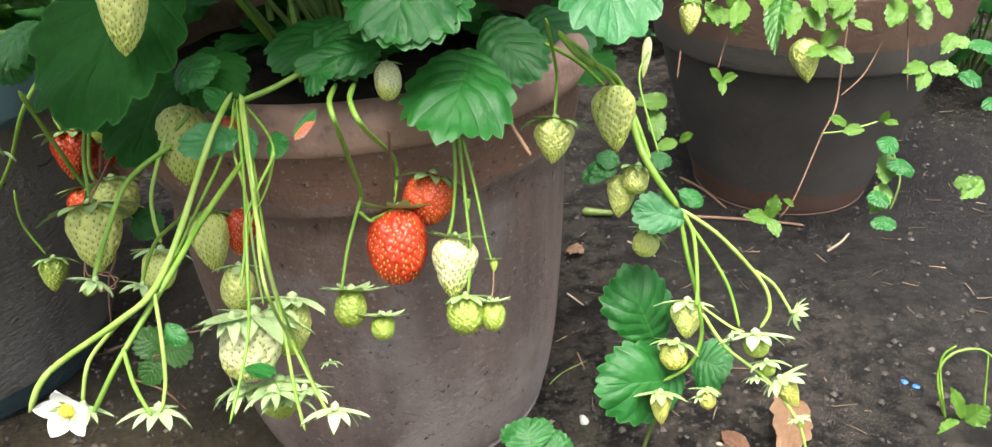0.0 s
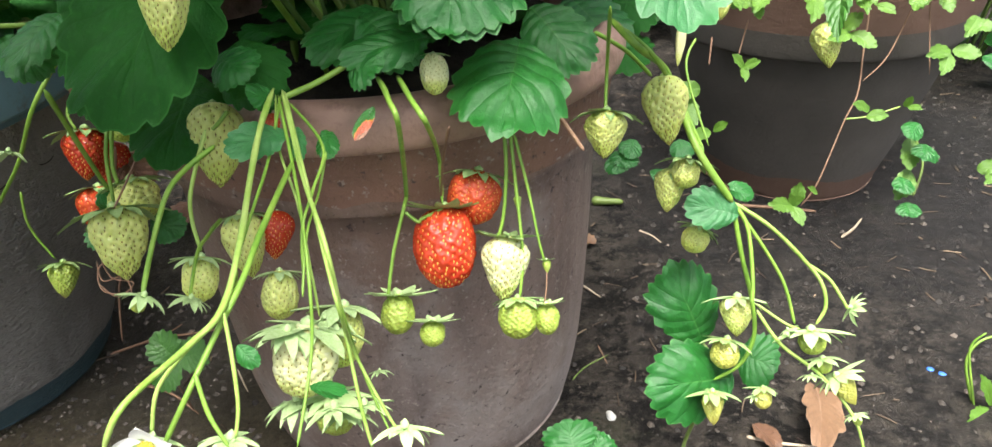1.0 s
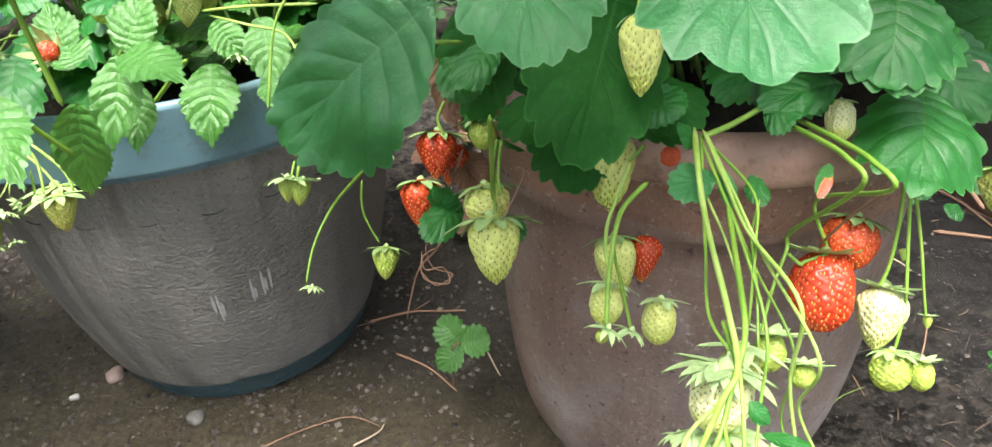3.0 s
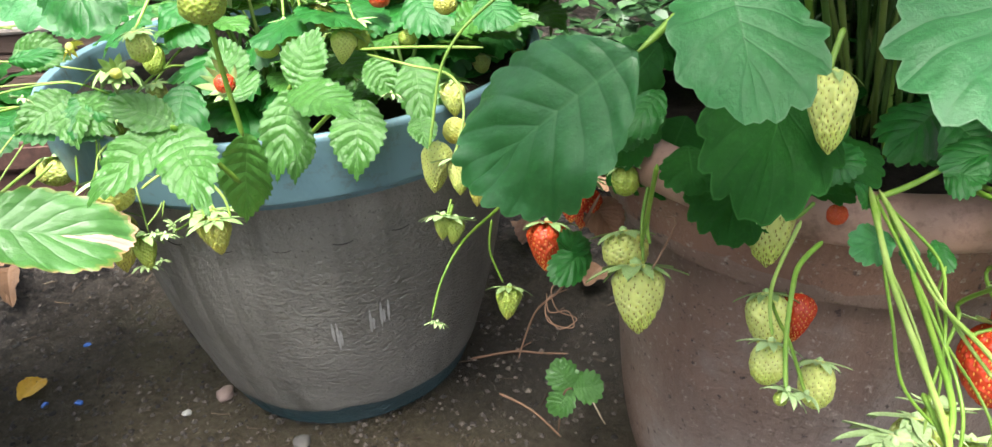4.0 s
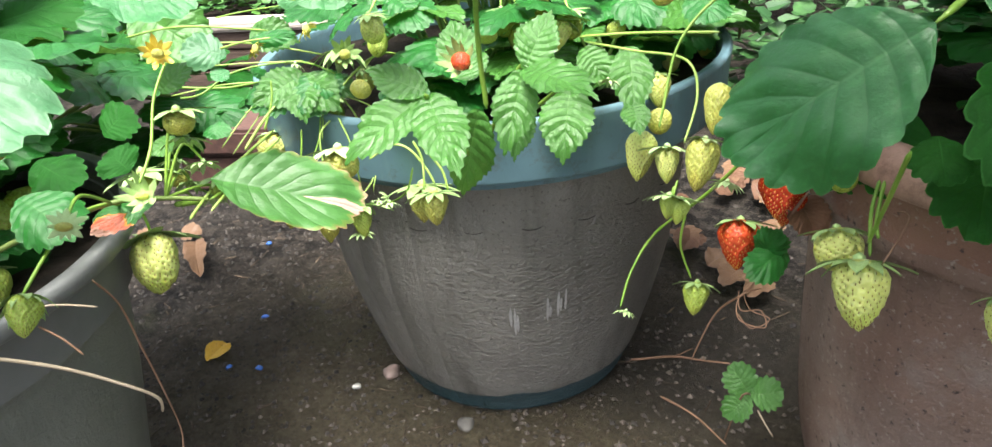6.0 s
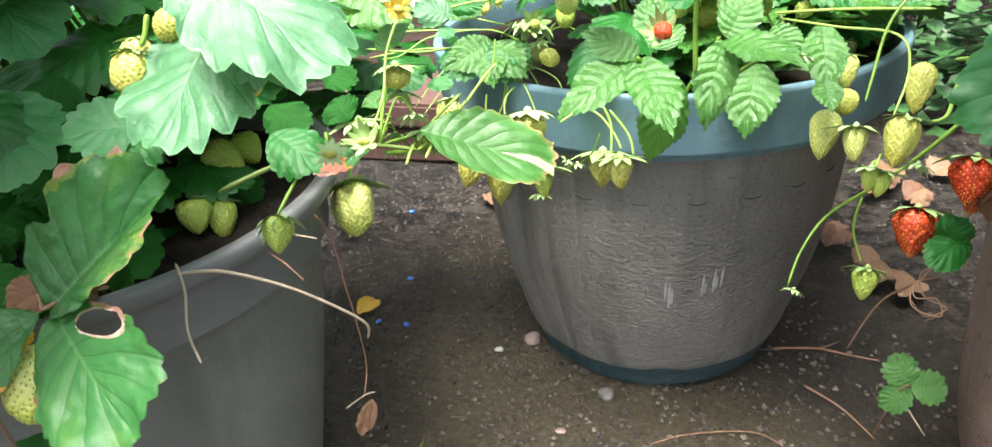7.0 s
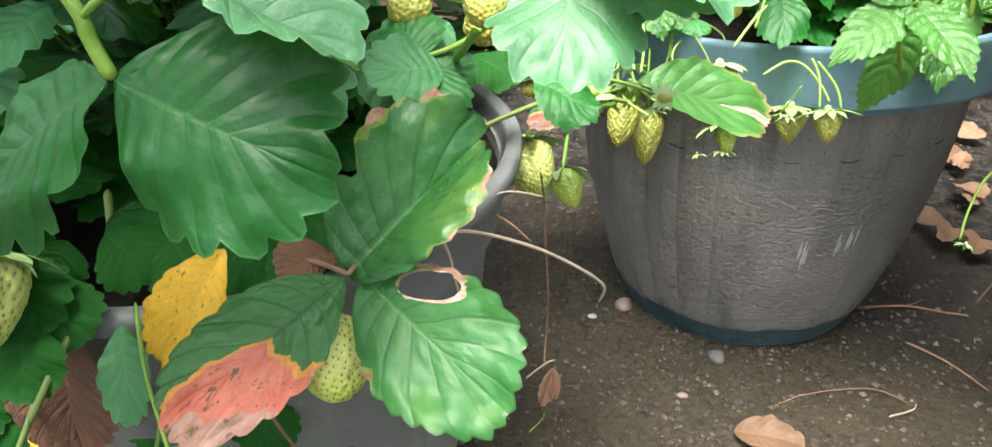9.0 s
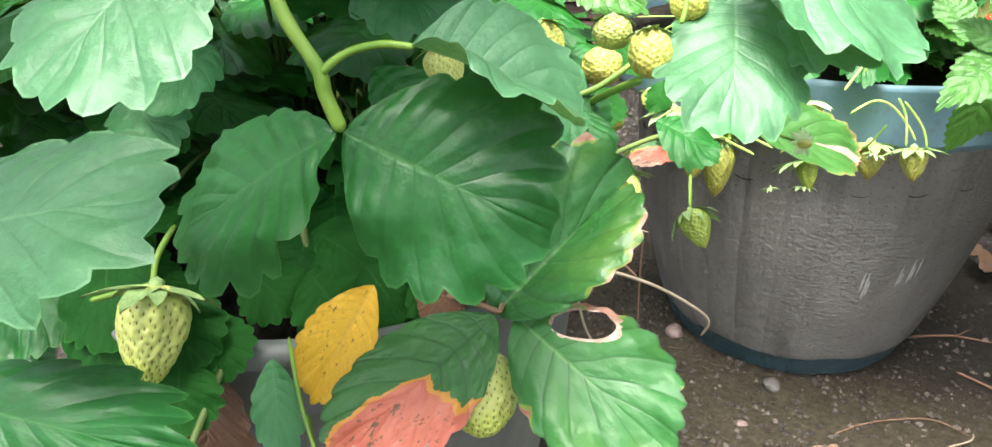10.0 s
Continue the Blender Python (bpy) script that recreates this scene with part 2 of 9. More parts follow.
def make_ground():
    bm = bmesh.new()
    fine = [-1.6 + 0.0125 * i for i in range(201)]
    xs = [-400, -60, -12, -4, -2.2] + [v + 0.15 for v in fine] + [1.5, 3, 12, 60, 400]
    ys = [-400, -60, -12, -3, -1] + [v + 1.3 for v in fine if v > -1.45] + [3, 5, 14, 60, 400]
    grid = [[bm.verts.new((x, y, ground_height(x, y))) for x in xs] for y in ys]
    for a, b in zip(grid, grid[1:]):
        for i in range(len(xs) - 1):
            bm.faces.new((a[i], a[i + 1], b[i + 1], b[i]))
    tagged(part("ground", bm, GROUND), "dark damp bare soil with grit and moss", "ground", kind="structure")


make_ground()


# ---- pots ----
def flower_pot(at, label, body, body_mat, rim, rim_mat, soil_r, soil_z, wob=0.006, seed=0, rim_label=""):
    p = thing("flower_pot", at, label, "flower pot", "planters on the soil")
    part("body", lathe(smooth_profile(body), 128, wob, seed), body_mat, p)
    part("rim", lathe(smooth_profile(rim, 4), 128, wob, seed), rim_mat, p, rim_label)
    part("soil", disc(soil_r, soil_z, 0.006, seed + 3), POTTING, p, "dark crumbly potting soil")
    return p


grey = flower_pot((-0.504, 0.543, 0.0), "round grey plastic planter coated in dried mud with blue rim",
                  [(0.01, 0.003), (0.104, 0.002), (0.1125, 0.003), (0.1155, 0.006), (0.1195, 0.017), (0.1255, 0.03), (0.1325, 0.054), (0.1397, 0.08), (0.1478, 0.115),
                   (0.1539, 0.15), (0.1588, 0.2), (0.1615, 0.245), (0.163, 0.268)],
                  GREYPOT, [(0.160, 0.264), (0.176, 0.2598), (0.1878, 0.2572), (0.1902, 0.2582), (0.1908, 0.262), (0.1915, 0.280), (0.1925, 0.294), (0.1925, 0.298), (0.1905, 0.3005), (0.187, 0.2995),
                            (0.184, 0.294), (0.180, 0.25)],
                  BLUELIP, 0.181, 0.278, seed=2, rim_label="faded blue-grey plastic lip")

terra = flower_pot((-0.1026, 0.4998, 0.0), "large weathered terracotta pot with rounded rim",
                   [(0.01, 0.003), (0.11, 0.001), (0.118, 0.003), (0.1215, 0.010), (0.1262, 0.03), (0.1308, 0.06), (0.1340, 0.10), (0.1361, 0.14), (0.1380, 0.19), (0.1392, 0.228),
                    (0.1396, 0.2340), (0.1410, 0.2365), (0.1458, 0.2372), (0.1472, 0.2395), (0.1495, 0.258), (0.1530, 0.280)],
                   TERRA, [(0.150, 0.2780), (0.1565, 0.2775), (0.1590, 0.2790), (0.1605, 0.285), (0.1595, 0.294), (0.1555, 0.3005), (0.1495, 0.3025), (0.1445, 0.301), (0.141, 0.293), (0.139, 0.25)],
                   CLAYLIP, 0.141, 0.278, seed=5, rim_label="smooth salmon terracotta lip")

back = flower_pot((0.317, 0.826, 0.0), "old dark terracotta pot with orange base",
                  [(0.01, 0.003), (0.090, 0.001), (0.097, 0.003), (0.101, 0.014), (0.1125, 0.05), (0.124, 0.09), (0.136, 0.13), (0.144, 0.16), (0.147, 0.174), (0.1485, 0.180), (0.150, 0.184)],
                  OLDCLAY, [(0.148, 0.179), (0.1535, 0.1795), (0.1560, 0.184), (0.162, 0.222), (0.166, 0.252), (0.164, 0.257), (0.158, 0.255), (0.154, 0.22)],
                  OLDCLAY, 0.156, 0.235, seed=8, rim_label="terracotta collar")

slate = flower_pot((-0.7307, 0.1434, 0.0), "slate grey plastic planter with pale ridged rim",
                   [(0.01, 0.003), (0.098, 0.001), (0.105, 0.003), (0.108, 0.014), (0.1155, 0.05), (0.1244, 0.1), (0.133, 0.15), (0.1395, 0.2), (0.1420, 0.226), (0.1445, 0.2285), (0.1462, 0.232), (0.150, 0.256), (0.1525, 0.266)],
                   SLATE, [(0.150, 0.263), (0.1600, 0.2645), (0.1632, 0.2662), (0.1640, 0.272), (0.1622, 0.2755), (0.157, 0.2755), (0.1535, 0.270), (0.150, 0.23)],
                   PALELIP, 0.149, 0.255, seed=11, rim_label="pale grey lip")

# ---- plant materials ----
def leafy(dark, light, vein, teeth, rough=0.42, tint=None, sheer=0.22, quilt=0.3, line=0.4, relief=0.10, coat=0.12, grainy=0.55, midrib=None):
    """A leaf skin: bowed side veins along the blade's own grid, puckered panels between them, blotches, a soft waxy sheen, and light through the blade.
    tint recolours worn parts."""
    def build(t, b):
        uv = t.nodes.new("ShaderNodeUVMap")
        u, v, _ = separate(t, uv.outputs[0])
        vec = coords(t)
        side = arith(t, "ABSOLUTE", arith(t, "SUBTRACT", u, 0.5))
        bow = arith(t, "MULTIPLY", arith(t, "MULTIPLY", side, arith(t, "SUBTRACT", 0.5, side)), 0.42)
        waver = arith(t, "MULTIPLY", arith(t, "SUBTRACT", fuzz(t, vec, 5, 3, 0.5, 0, 1), 0.5), 0.03)
        along = arith(t, "ADD", arith(t, "ADD", v, bow), waver)
        ph = arith(t, "ABSOLUTE", arith(t, "SUBTRACT", arith(t, "FRACT", arith(t, "MULTIPLY", along, teeth)), 0.5))
        thin_out = arith(t, "SUBTRACT", 1.0, arith(t, "MULTIPLY", side, 1.5))
        lat = ramp(t, ph, [(0.012, (1, 1, 1)), (0.05, (0, 0, 0))])
        lat = arith(t, "MULTIPLY", lat, thin_out)
        rib = ramp(t, ph, [(0.0, (0, 0, 0)), (0.10, (0.72, 0.72, 0.72)), (0.45, (1, 1, 1))])
        mid = ramp(t, side, [(0.006, (1, 1, 1)), (0.020, (0, 0, 0))])
        c = blend(t, fuzz(t, vec, 2.6, 5, 0.6), dark, light)
        c = blend(t, arith(t, "MULTIPLY", chance(t), 0.75), c, blend(t, 0.5, light, tuple(x * 1.25 for x in light)))
        c = blend(t, fuzz(t, vec, 24, 5, 0.7, 0.50, 0.85), c, tuple(x * 1.35 for x in light))
        # crease shade beside the sunken veins, mixed into the leaf colour
        c = blend(t, arith(t, "MULTIPLY", arith(t, "SUBTRACT", 1.0, rib), 0.06 + 0.30 * quilt), c, tuple(x * 0.6 for x in dark))
        c = blend(t, arith(t, "MULTIPLY", lat, line * 0.65), c, blend(t, 0.5, tuple(x * 0.5 for x in dark), vein))
        c = blend(t, arith(t, "MULTIPLY", mid, 0.50), c, midrib or vein)
        c = blend(t, arith(t, "MULTIPLY", arith(t, "GREATER_THAN", side, 0.488), 0.5), c, vein)
        if tint:
            c = tint(t, u, v, side, vec, c)
        put(t, b, "Base Color", c)
        cell = t.nodes.new("ShaderNodeTexVoronoi")
        cell.feature = "SMOOTH_F1"
        cell.inputs["Scale"].default_value = 1.0
        cell.inputs["Smoothness"].default_value = 0.35
        cell.inputs["Randomness"].default_value = 0.9
        at = t.nodes.new("ShaderNodeCombineXYZ")
        t.links.new(arith(t, "MULTIPLY", side, 11.0), at.inputs[0])
        t.links.new(arith(t, "MULTIPLY", along, teeth * 1.7), at.inputs[1])
        t.links.new(chance(t), at.inputs[2])
        t.links.new(at.outputs[0], cell.inputs["Vector"])
        net = arith(t, "MULTIPLY", cell.outputs["Distance"], -1.6 * quilt)
        crease = arith(t, "ADD", arith(t, "MULTIPLY", rib, 0.35 + 0.9 * quilt), arith(t, "MULTIPLY", fuzz(t, vec, 9, 6, 0.7), grainy))
        crease = arith(t, "SUBTRACT", crease, arith(t, "MULTIPLY", mid, 0.25))
        bump(t, b, arith(t, "ADD", net, crease), min(1.0, relief * 2.4), 0.016)
        put(t, b, "Roughness", arith(t, "ADD", arith(t, "MULTIPLY", fuzz(t, vec, 7, 4), 0.20), rough - 0.12))
        b.inputs["Coat Weight"].default_value = coat
        b.inputs["Coat Roughness"].default_value = 0.30
        thin = t.nodes.new("ShaderNodeBsdfTranslucent")
        glow = blend(t, 0.42, c, (0.28, 0.55, 0.07))
        t.links.new(glow, thin.inputs["Color"])
        mix = t.nodes.new("ShaderNodeMixShader")
        mix.inputs[0].default_value = sheer
        t.links.new(b.outputs[0], mix.inputs[1])
        t.links.new(thin.outputs[0], mix.inputs[2])
        t.links.new(mix.outputs[0], t.nodes["Material Output"].inputs["Surface"])
    return build


def scorched(t, u, v, side, vec, c):
    wob = arith(t, "ADD", arith(t, "MULTIPLY", fuzz(t, vec, 9, 5, 0.65, 0.2, 0.8), 0.10), arith(t, "MULTIPLY", v, 0.06))
    wob = arith(t, "ADD", wob, arith(t, "MULTIPLY", fuzz(t, vec, 2.2, 2, 0.5, 0.40, 0.60), 0.17))
    rim = arith(t, "ADD", side, wob)
    yellowing = arith(t, "MULTIPLY", ramp(t, fuzz(t, vec, 1.6, 3, 0.5, 0.3, 0.7), [(0.60, (0, 0, 0)), (0.95, (1, 1, 1))]), 0.24)
    c = blend(t, yellowing, c, (0.165, 0.270, 0.030))
    c = blend(t, arith(t, "MULTIPLY", arith(t, "GREATER_THAN", rim, 0.67), 0.45), c, (0.30, 0.34, 0.05))
    return blend(t, arith(t, "GREATER_THAN", rim, 0.70), c, blend(t, fuzz(t, vec, 12, 4), (0.17, 0.060, 0.030), (0.55, 0.32, 0.24)))


def eaten(t, u, v, side, vec, c):
    """Scorched margin, and a dried pale lip round the hole."""
    c = scorched(t, u, v, side, vec, c)
    du = arith(t, "DIVIDE", arith(t, "SUBTRACT", u, 0.215), 0.195)
    dv = arith(t, "DIVIDE", arith(t, "SUBTRACT", v, 0.38), 0.155)
    d = arith(t, "ADD", arith(t, "ADD", arith(t, "MULTIPLY", du, du), arith(t, "MULTIPLY", dv, dv)), arith(t, "MULTIPLY", fuzz(t, vec, 7, 4, 0.6, 0.2, 0.8), 0.45))
    return blend(t, arith(t, "LESS_THAN", d, 1.12), c, blend(t, fuzz(t, vec, 14, 3), (0.30, 0.14, 0.09), (0.66, 0.54, 0.44)))


def browned(t, u, v, side, vec, c):
    """A narrow tan margin and a pinkish dried tip."""
    wob = arith(t, "MULTIPLY", fuzz(t, vec, 8, 5, 0.6, 0.2, 0.8), 0.07)
    rim = arith(t, "ADD", arith(t, "ADD", side, wob), arith(t, "MULTIPLY", v, 0.04))
    c = blend(t, arith(t, "MULTIPLY", arith(t, "GREATER_THAN", rim, 0.525), 0.5), c, (0.20, 0.25, 0.05))
    c = blend(t, arith(t, "GREATER_THAN", rim, 0.552), c, (0.30, 0.20, 0.09))
    return blend(t, arith(t, "GREATER_THAN", arith(t, "ADD", v, wob), 0.985), c, (0.58, 0.35, 0.29))


def withered(t, u, v, side, vec, c):
    wob = arith(t, "MULTIPLY", fuzz(t, vec, 8, 5, 0.6, 0.2, 0.8), 0.16)
    c = blend(t, fuzz(t, vec, 13, 5, 0.65, 0.61, 0.68), c, (0.20, 0.085, 0.02))
    return blend(t, arith(t, "GREATER_THAN", arith(t, "ADD", side, wob), 0.635), c, (0.22, 0.10, 0.05))


def reddened(t, u, v, side, vec, c):
    """Red towards one side of the tip, orange along the front, dried brown at the end."""
    k = arith(t, "ADD", v, arith(t, "MULTIPLY", fuzz(t, vec, 5, 5, 0.6, 0.2, 0.8), 0.12))
    k = arith(t, "ADD", k, arith(t, "MULTIPLY", arith(t, "SUBTRACT", 1.0, u), 0.5))
    c = blend(t, arith(t, "GREATER_THAN", k, 0.94), c, (0.60, 0.26, 0.03))
    red = blend(t, fuzz(t, vec, 5, 6, 0.65), (0.46, 0.070, 0.040), (0.62, 0.200, 0.125))
    c = blend(t, arith(t, "GREATER_THAN", k, 0.975), c, red)
    gone = arith(t, "ADD", arith(t, "ADD", arith(t, "MULTIPLY", k, 0.62), side), arith(t, "MULTIPLY", fuzz(t, vec, 4, 4, 0.6, 0.2, 0.8), 0.22))
    c = blend(t, arith(t, "GREATER_THAN", gone, 1.26), c, blend(t, fuzz(t, vec, 12, 4), (0.28, 0.13, 0.08), (0.50, 0.29, 0.23)))
    spot = fuzz(t, vec, 16, 4, 0.6, 0.60, 0.64)
    return blend(t, arith(t, "MULTIPLY", spot, arith(t, "GREATER_THAN", k, 1.0)), c, (0.14, 0.06, 0.025))


def plain_stem(a, b2, scale=40):
    def build(t, b):
        v = coords(t)
        c = blend(t, fuzz(t, v, scale, 4), a, b2)
        put(t, b, "Base Color", blend(t, arith(t, "MULTIPLY", chance(t), 0.5), c, tuple(0.5 * (x + y) * 1.3 for x, y in zip(a, b2))))
        bump(t, b, fuzz(t, v, 300, 3), 0.25, 0.0006)
    return build


def berry_skin(body, top, tip, rough):
    def build(t, b):
        g = t.nodes.new("ShaderNodeTexCoord").outputs["Object"]
        z = separate(t, g)[2]
        c = blend(t, fuzz(t, g, 2.6, 4), body, tuple(x * 0.82 for x in body))
        k = arith(t, "ADD", z, arith(t, "MULTIPLY", fuzz(t, g, 2.2, 3, 0.5, 0, 1), 0.35))
        c = blend(t, ramp(t, k, [(0.02, (0, 0, 0)), (0.24, (1, 1, 1))]), top, c)
        c = blend(t, ramp(t, k, [(0.80, (0, 0, 0)), (1.05, (1, 1, 1))]), c, tip)
        c = blend(t, arith(t, "MULTIPLY", chance(t), 0.3), c, tuple(min(1, x * 1.12) for x in body))
        put(t, b, "Base Color", c)
        bump(t, b, fuzz(t, g, 26, 4), 0.12, 0.02)
        b.inputs["Subsurface Weight"].default_value = 0.28
        b.inputs["Subsurface Radius"].default_value = (0.004, 0.003, 0.001)
        b.inputs["Subsurface Scale"].default_value = 1.0
    return build


LEAF = material("strawberry_leaf", leafy((0.007, 0.080, 0.012), (0.019, 0.142, 0.022), (0.07, 0.22, 0.05), 7, 0.40, None, 0.16, 0.28, 0.45, 0.10, 0.16), 0.5, 0, 0.35)
# strawberry_leaf darkened and dulled: the crown's inner shade is in the colour
SHADEDLEAF = material("shaded_strawberry_leaf", leafy((0.007, 0.058, 0.008), (0.014, 0.092, 0.012), (0.04, 0.16, 0.03), 8, 0.58, None, 0.14, coat=0.0), 0.6, 0, 0.12)
# strawberry_leaf made lighter: daylight on one near leaf is in the colour
LITWAXLEAF = material("lit_waxy_leaf", leafy((0.014, 0.105, 0.024), (0.032, 0.160, 0.042), (0.06, 0.20, 0.06), 7, 0.40, None, 0.18, 0.25, 0.4, 0.08, 0.22, 0.35), 0.45, 0, 0.4)
ALPINE = material("alpine_leaf", leafy((0.034, 0.128, 0.018), (0.064, 0.196, 0.033), (0.012, 0.058, 0.008), 8, 0.38, None, 0.24, 0.22, 1.0, 0.12, 0.10, 0.14, (0.12, 0.28, 0.07)), 0.34, 0, 0.45)
BLUELEAF = material("bluish_leaf", leafy((0.022, 0.140, 0.040), (0.046, 0.205, 0.062), (0.12, 0.27, 0.12), 7, 0.46), 0.5)
# sky sheen on the nearest leaves, painted as a paler green
SHEENLEAF = material("painted_sheen_leaf", leafy((0.042, 0.156, 0.060), (0.072, 0.210, 0.090), (0.15, 0.33, 0.15), 8, 0.44, coat=0.24), 0.5, 0, 0.45)
# shade over the broad leaves is put into this darker green
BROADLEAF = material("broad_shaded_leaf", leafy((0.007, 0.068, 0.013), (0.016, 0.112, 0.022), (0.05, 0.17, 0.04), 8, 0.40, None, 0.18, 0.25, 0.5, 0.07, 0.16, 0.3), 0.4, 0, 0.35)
LIMELEAF = material("lime_leaf", leafy((0.058, 0.148, 0.016), (0.110, 0.230, 0.026), (0.16, 0.30, 0.07), 8, 0.45), 0.45)
BURNT = material("scorched_leaf", leafy((0.015, 0.102, 0.022), (0.035, 0.158, 0.034), (0.015, 0.06, 0.012), 7, 0.27, scorched, 0.2, 0.28, 0.8, 0.12, 0.45, 0.20, (0.14, 0.30, 0.08)), 0.32, 0, 0.45)
BROWNED = material("brown_edged_leaf", leafy((0.030, 0.125, 0.022), (0.060, 0.185, 0.036), (0.08, 0.21, 0.05), 8, 0.42, browned, 0.2, 0.22, 0.7, 0.09, 0.15, 0.3), 0.4)
EATEN = material("eaten_leaf", leafy((0.012, 0.090, 0.018), (0.029, 0.138, 0.029), (0.006, 0.030, 0.005), 7, 0.50, eaten, 0.2, 0.30, 1.0, 0.07, 0.06, 0.22, (0.12, 0.28, 0.08)), 0.32, 0, 0.4)
REDGREEN = material("reddening_leaf", leafy((0.014, 0.092, 0.018), (0.032, 0.15, 0.026), (0.014, 0.055, 0.012), 8, 0.36, reddened, 0.2, 0.35, 0.9, 0.15, 0.2, 0.25), 0.35)
YELLOWLEAF = material("yellow_leaf", leafy((0.70, 0.36, 0.012), (0.82, 0.50, 0.03), (0.60, 0.36, 0.06), 11, 0.5, withered, 0.22, 0.2, 0.12, 0.08), 0.5)
DRYLEAF = material("dry_leaf", leafy((0.09, 0.042, 0.022), (0.17, 0.082, 0.044), (0.26, 0.15, 0.09), 11, 0.7, None, 0.08, 0.3, 0.15, 0.2), 0.7)
TANLEAF = material("fallen_leaf", leafy((0.105, 0.054, 0.028), (0.195, 0.110, 0.058), (0.30, 0.2, 0.13), 9, 0.75, None, 0.05), 0.75)
STEM = material("green_stem", plain_stem((0.09, 0.22, 0.018), (0.25, 0.39, 0.06), 70), 0.45)
PALESTEM = material("pale_stem", plain_stem((0.18, 0.33, 0.033), (0.40, 0.52, 0.15), 70), 0.45)
OLIVESTEM = material("olive_stem", plain_stem((0.09, 0.15, 0.03), (0.16, 0.22, 0.05)), 0.5)
# stem green darkened to carry the shade among the petioles
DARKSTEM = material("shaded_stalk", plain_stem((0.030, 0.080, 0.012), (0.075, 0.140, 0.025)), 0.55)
TWIG = material("dry_twig", plain_stem((0.16, 0.085, 0.05), (0.28, 0.17, 0.11)), 0.8)
STRAW = material("straw_stalk", plain_stem((0.32, 0.25, 0.17), (0.46, 0.38, 0.28)), 0.7)
CALYX = material("sepal_green", plain_stem((0.20, 0.34, 0.10), (0.36, 0.50, 0.21), 25), 0.5)
YELLOWCALYX = material("dried_sepal", plain_stem((0.68, 0.50, 0.05), (0.80, 0.68, 0.18), 25), 0.6)
BROWNCALYX = material("withered_sepal", plain_stem((0.09, 0.045, 0.028), (0.20, 0.11, 0.075), 25), 0.7)
PALECALYX = material("pale_sepal", plain_stem((0.32, 0.48, 0.17), (0.48, 0.62, 0.32), 25), 0.5)
SKINS = {
    "green": (material("unripe_skin", berry_skin((0.60, 0.66, 0.20), (0.66, 0.72, 0.32), (0.48, 0.58, 0.11), 0.4), 0.4), "dark"),
    "pale": (material("pale_skin", berry_skin((0.68, 0.70, 0.36), (0.62, 0.70, 0.32), (0.50, 0.58, 0.14), 0.35), 0.35), "dark"),
    "lime": (material("young_skin", berry_skin((0.33, 0.44, 0.075), (0.38, 0.50, 0.12), (0.31, 0.40, 0.06), 0.45), 0.45), "dark"),
    "gold": (material("yellowing_skin", berry_skin((0.46, 0.48, 0.11), (0.45, 0.53, 0.15), (0.45, 0.42, 0.08), 0.4), 0.4), "dark"),
    "pink": (material("blushing_skin", berry_skin((0.72, 0.50, 0.32), (0.70, 0.66, 0.42), (0.70, 0.42, 0.26), 0.35), 0.35), "dark"),
    "ripe": (material("ripe_skin", berry_skin((0.50, 0.045, 0.014), (0.58, 0.16, 0.04), (0.44, 0.030, 0.010), 0.2), 0.2), "light"),
    "orange": (material("half_ripe_skin", berry_skin((0.56, 0.072, 0.022), (0.64, 0.34, 0.14), (0.50, 0.05, 0.015), 0.22), 0.22), "light"),
}
SEEDS = {"dark": material("green_seed", plain_stem((0.17, 0.15, 0.028), (0.30, 0.26, 0.06)), 0.5),
         "light": material("yellow_seed", plain_stem((0.60, 0.22, 0.03), (0.72, 0.38, 0.06)), 0.35)}
PETAL = material("white_petal", plain_stem((0.78, 0.78, 0.72), (0.86, 0.86, 0.80)), 0.5)
POLLEN = material("yellow_anther", plain_stem((0.62, 0.42, 0.03), (0.75, 0.55, 0.08)), 0.6)


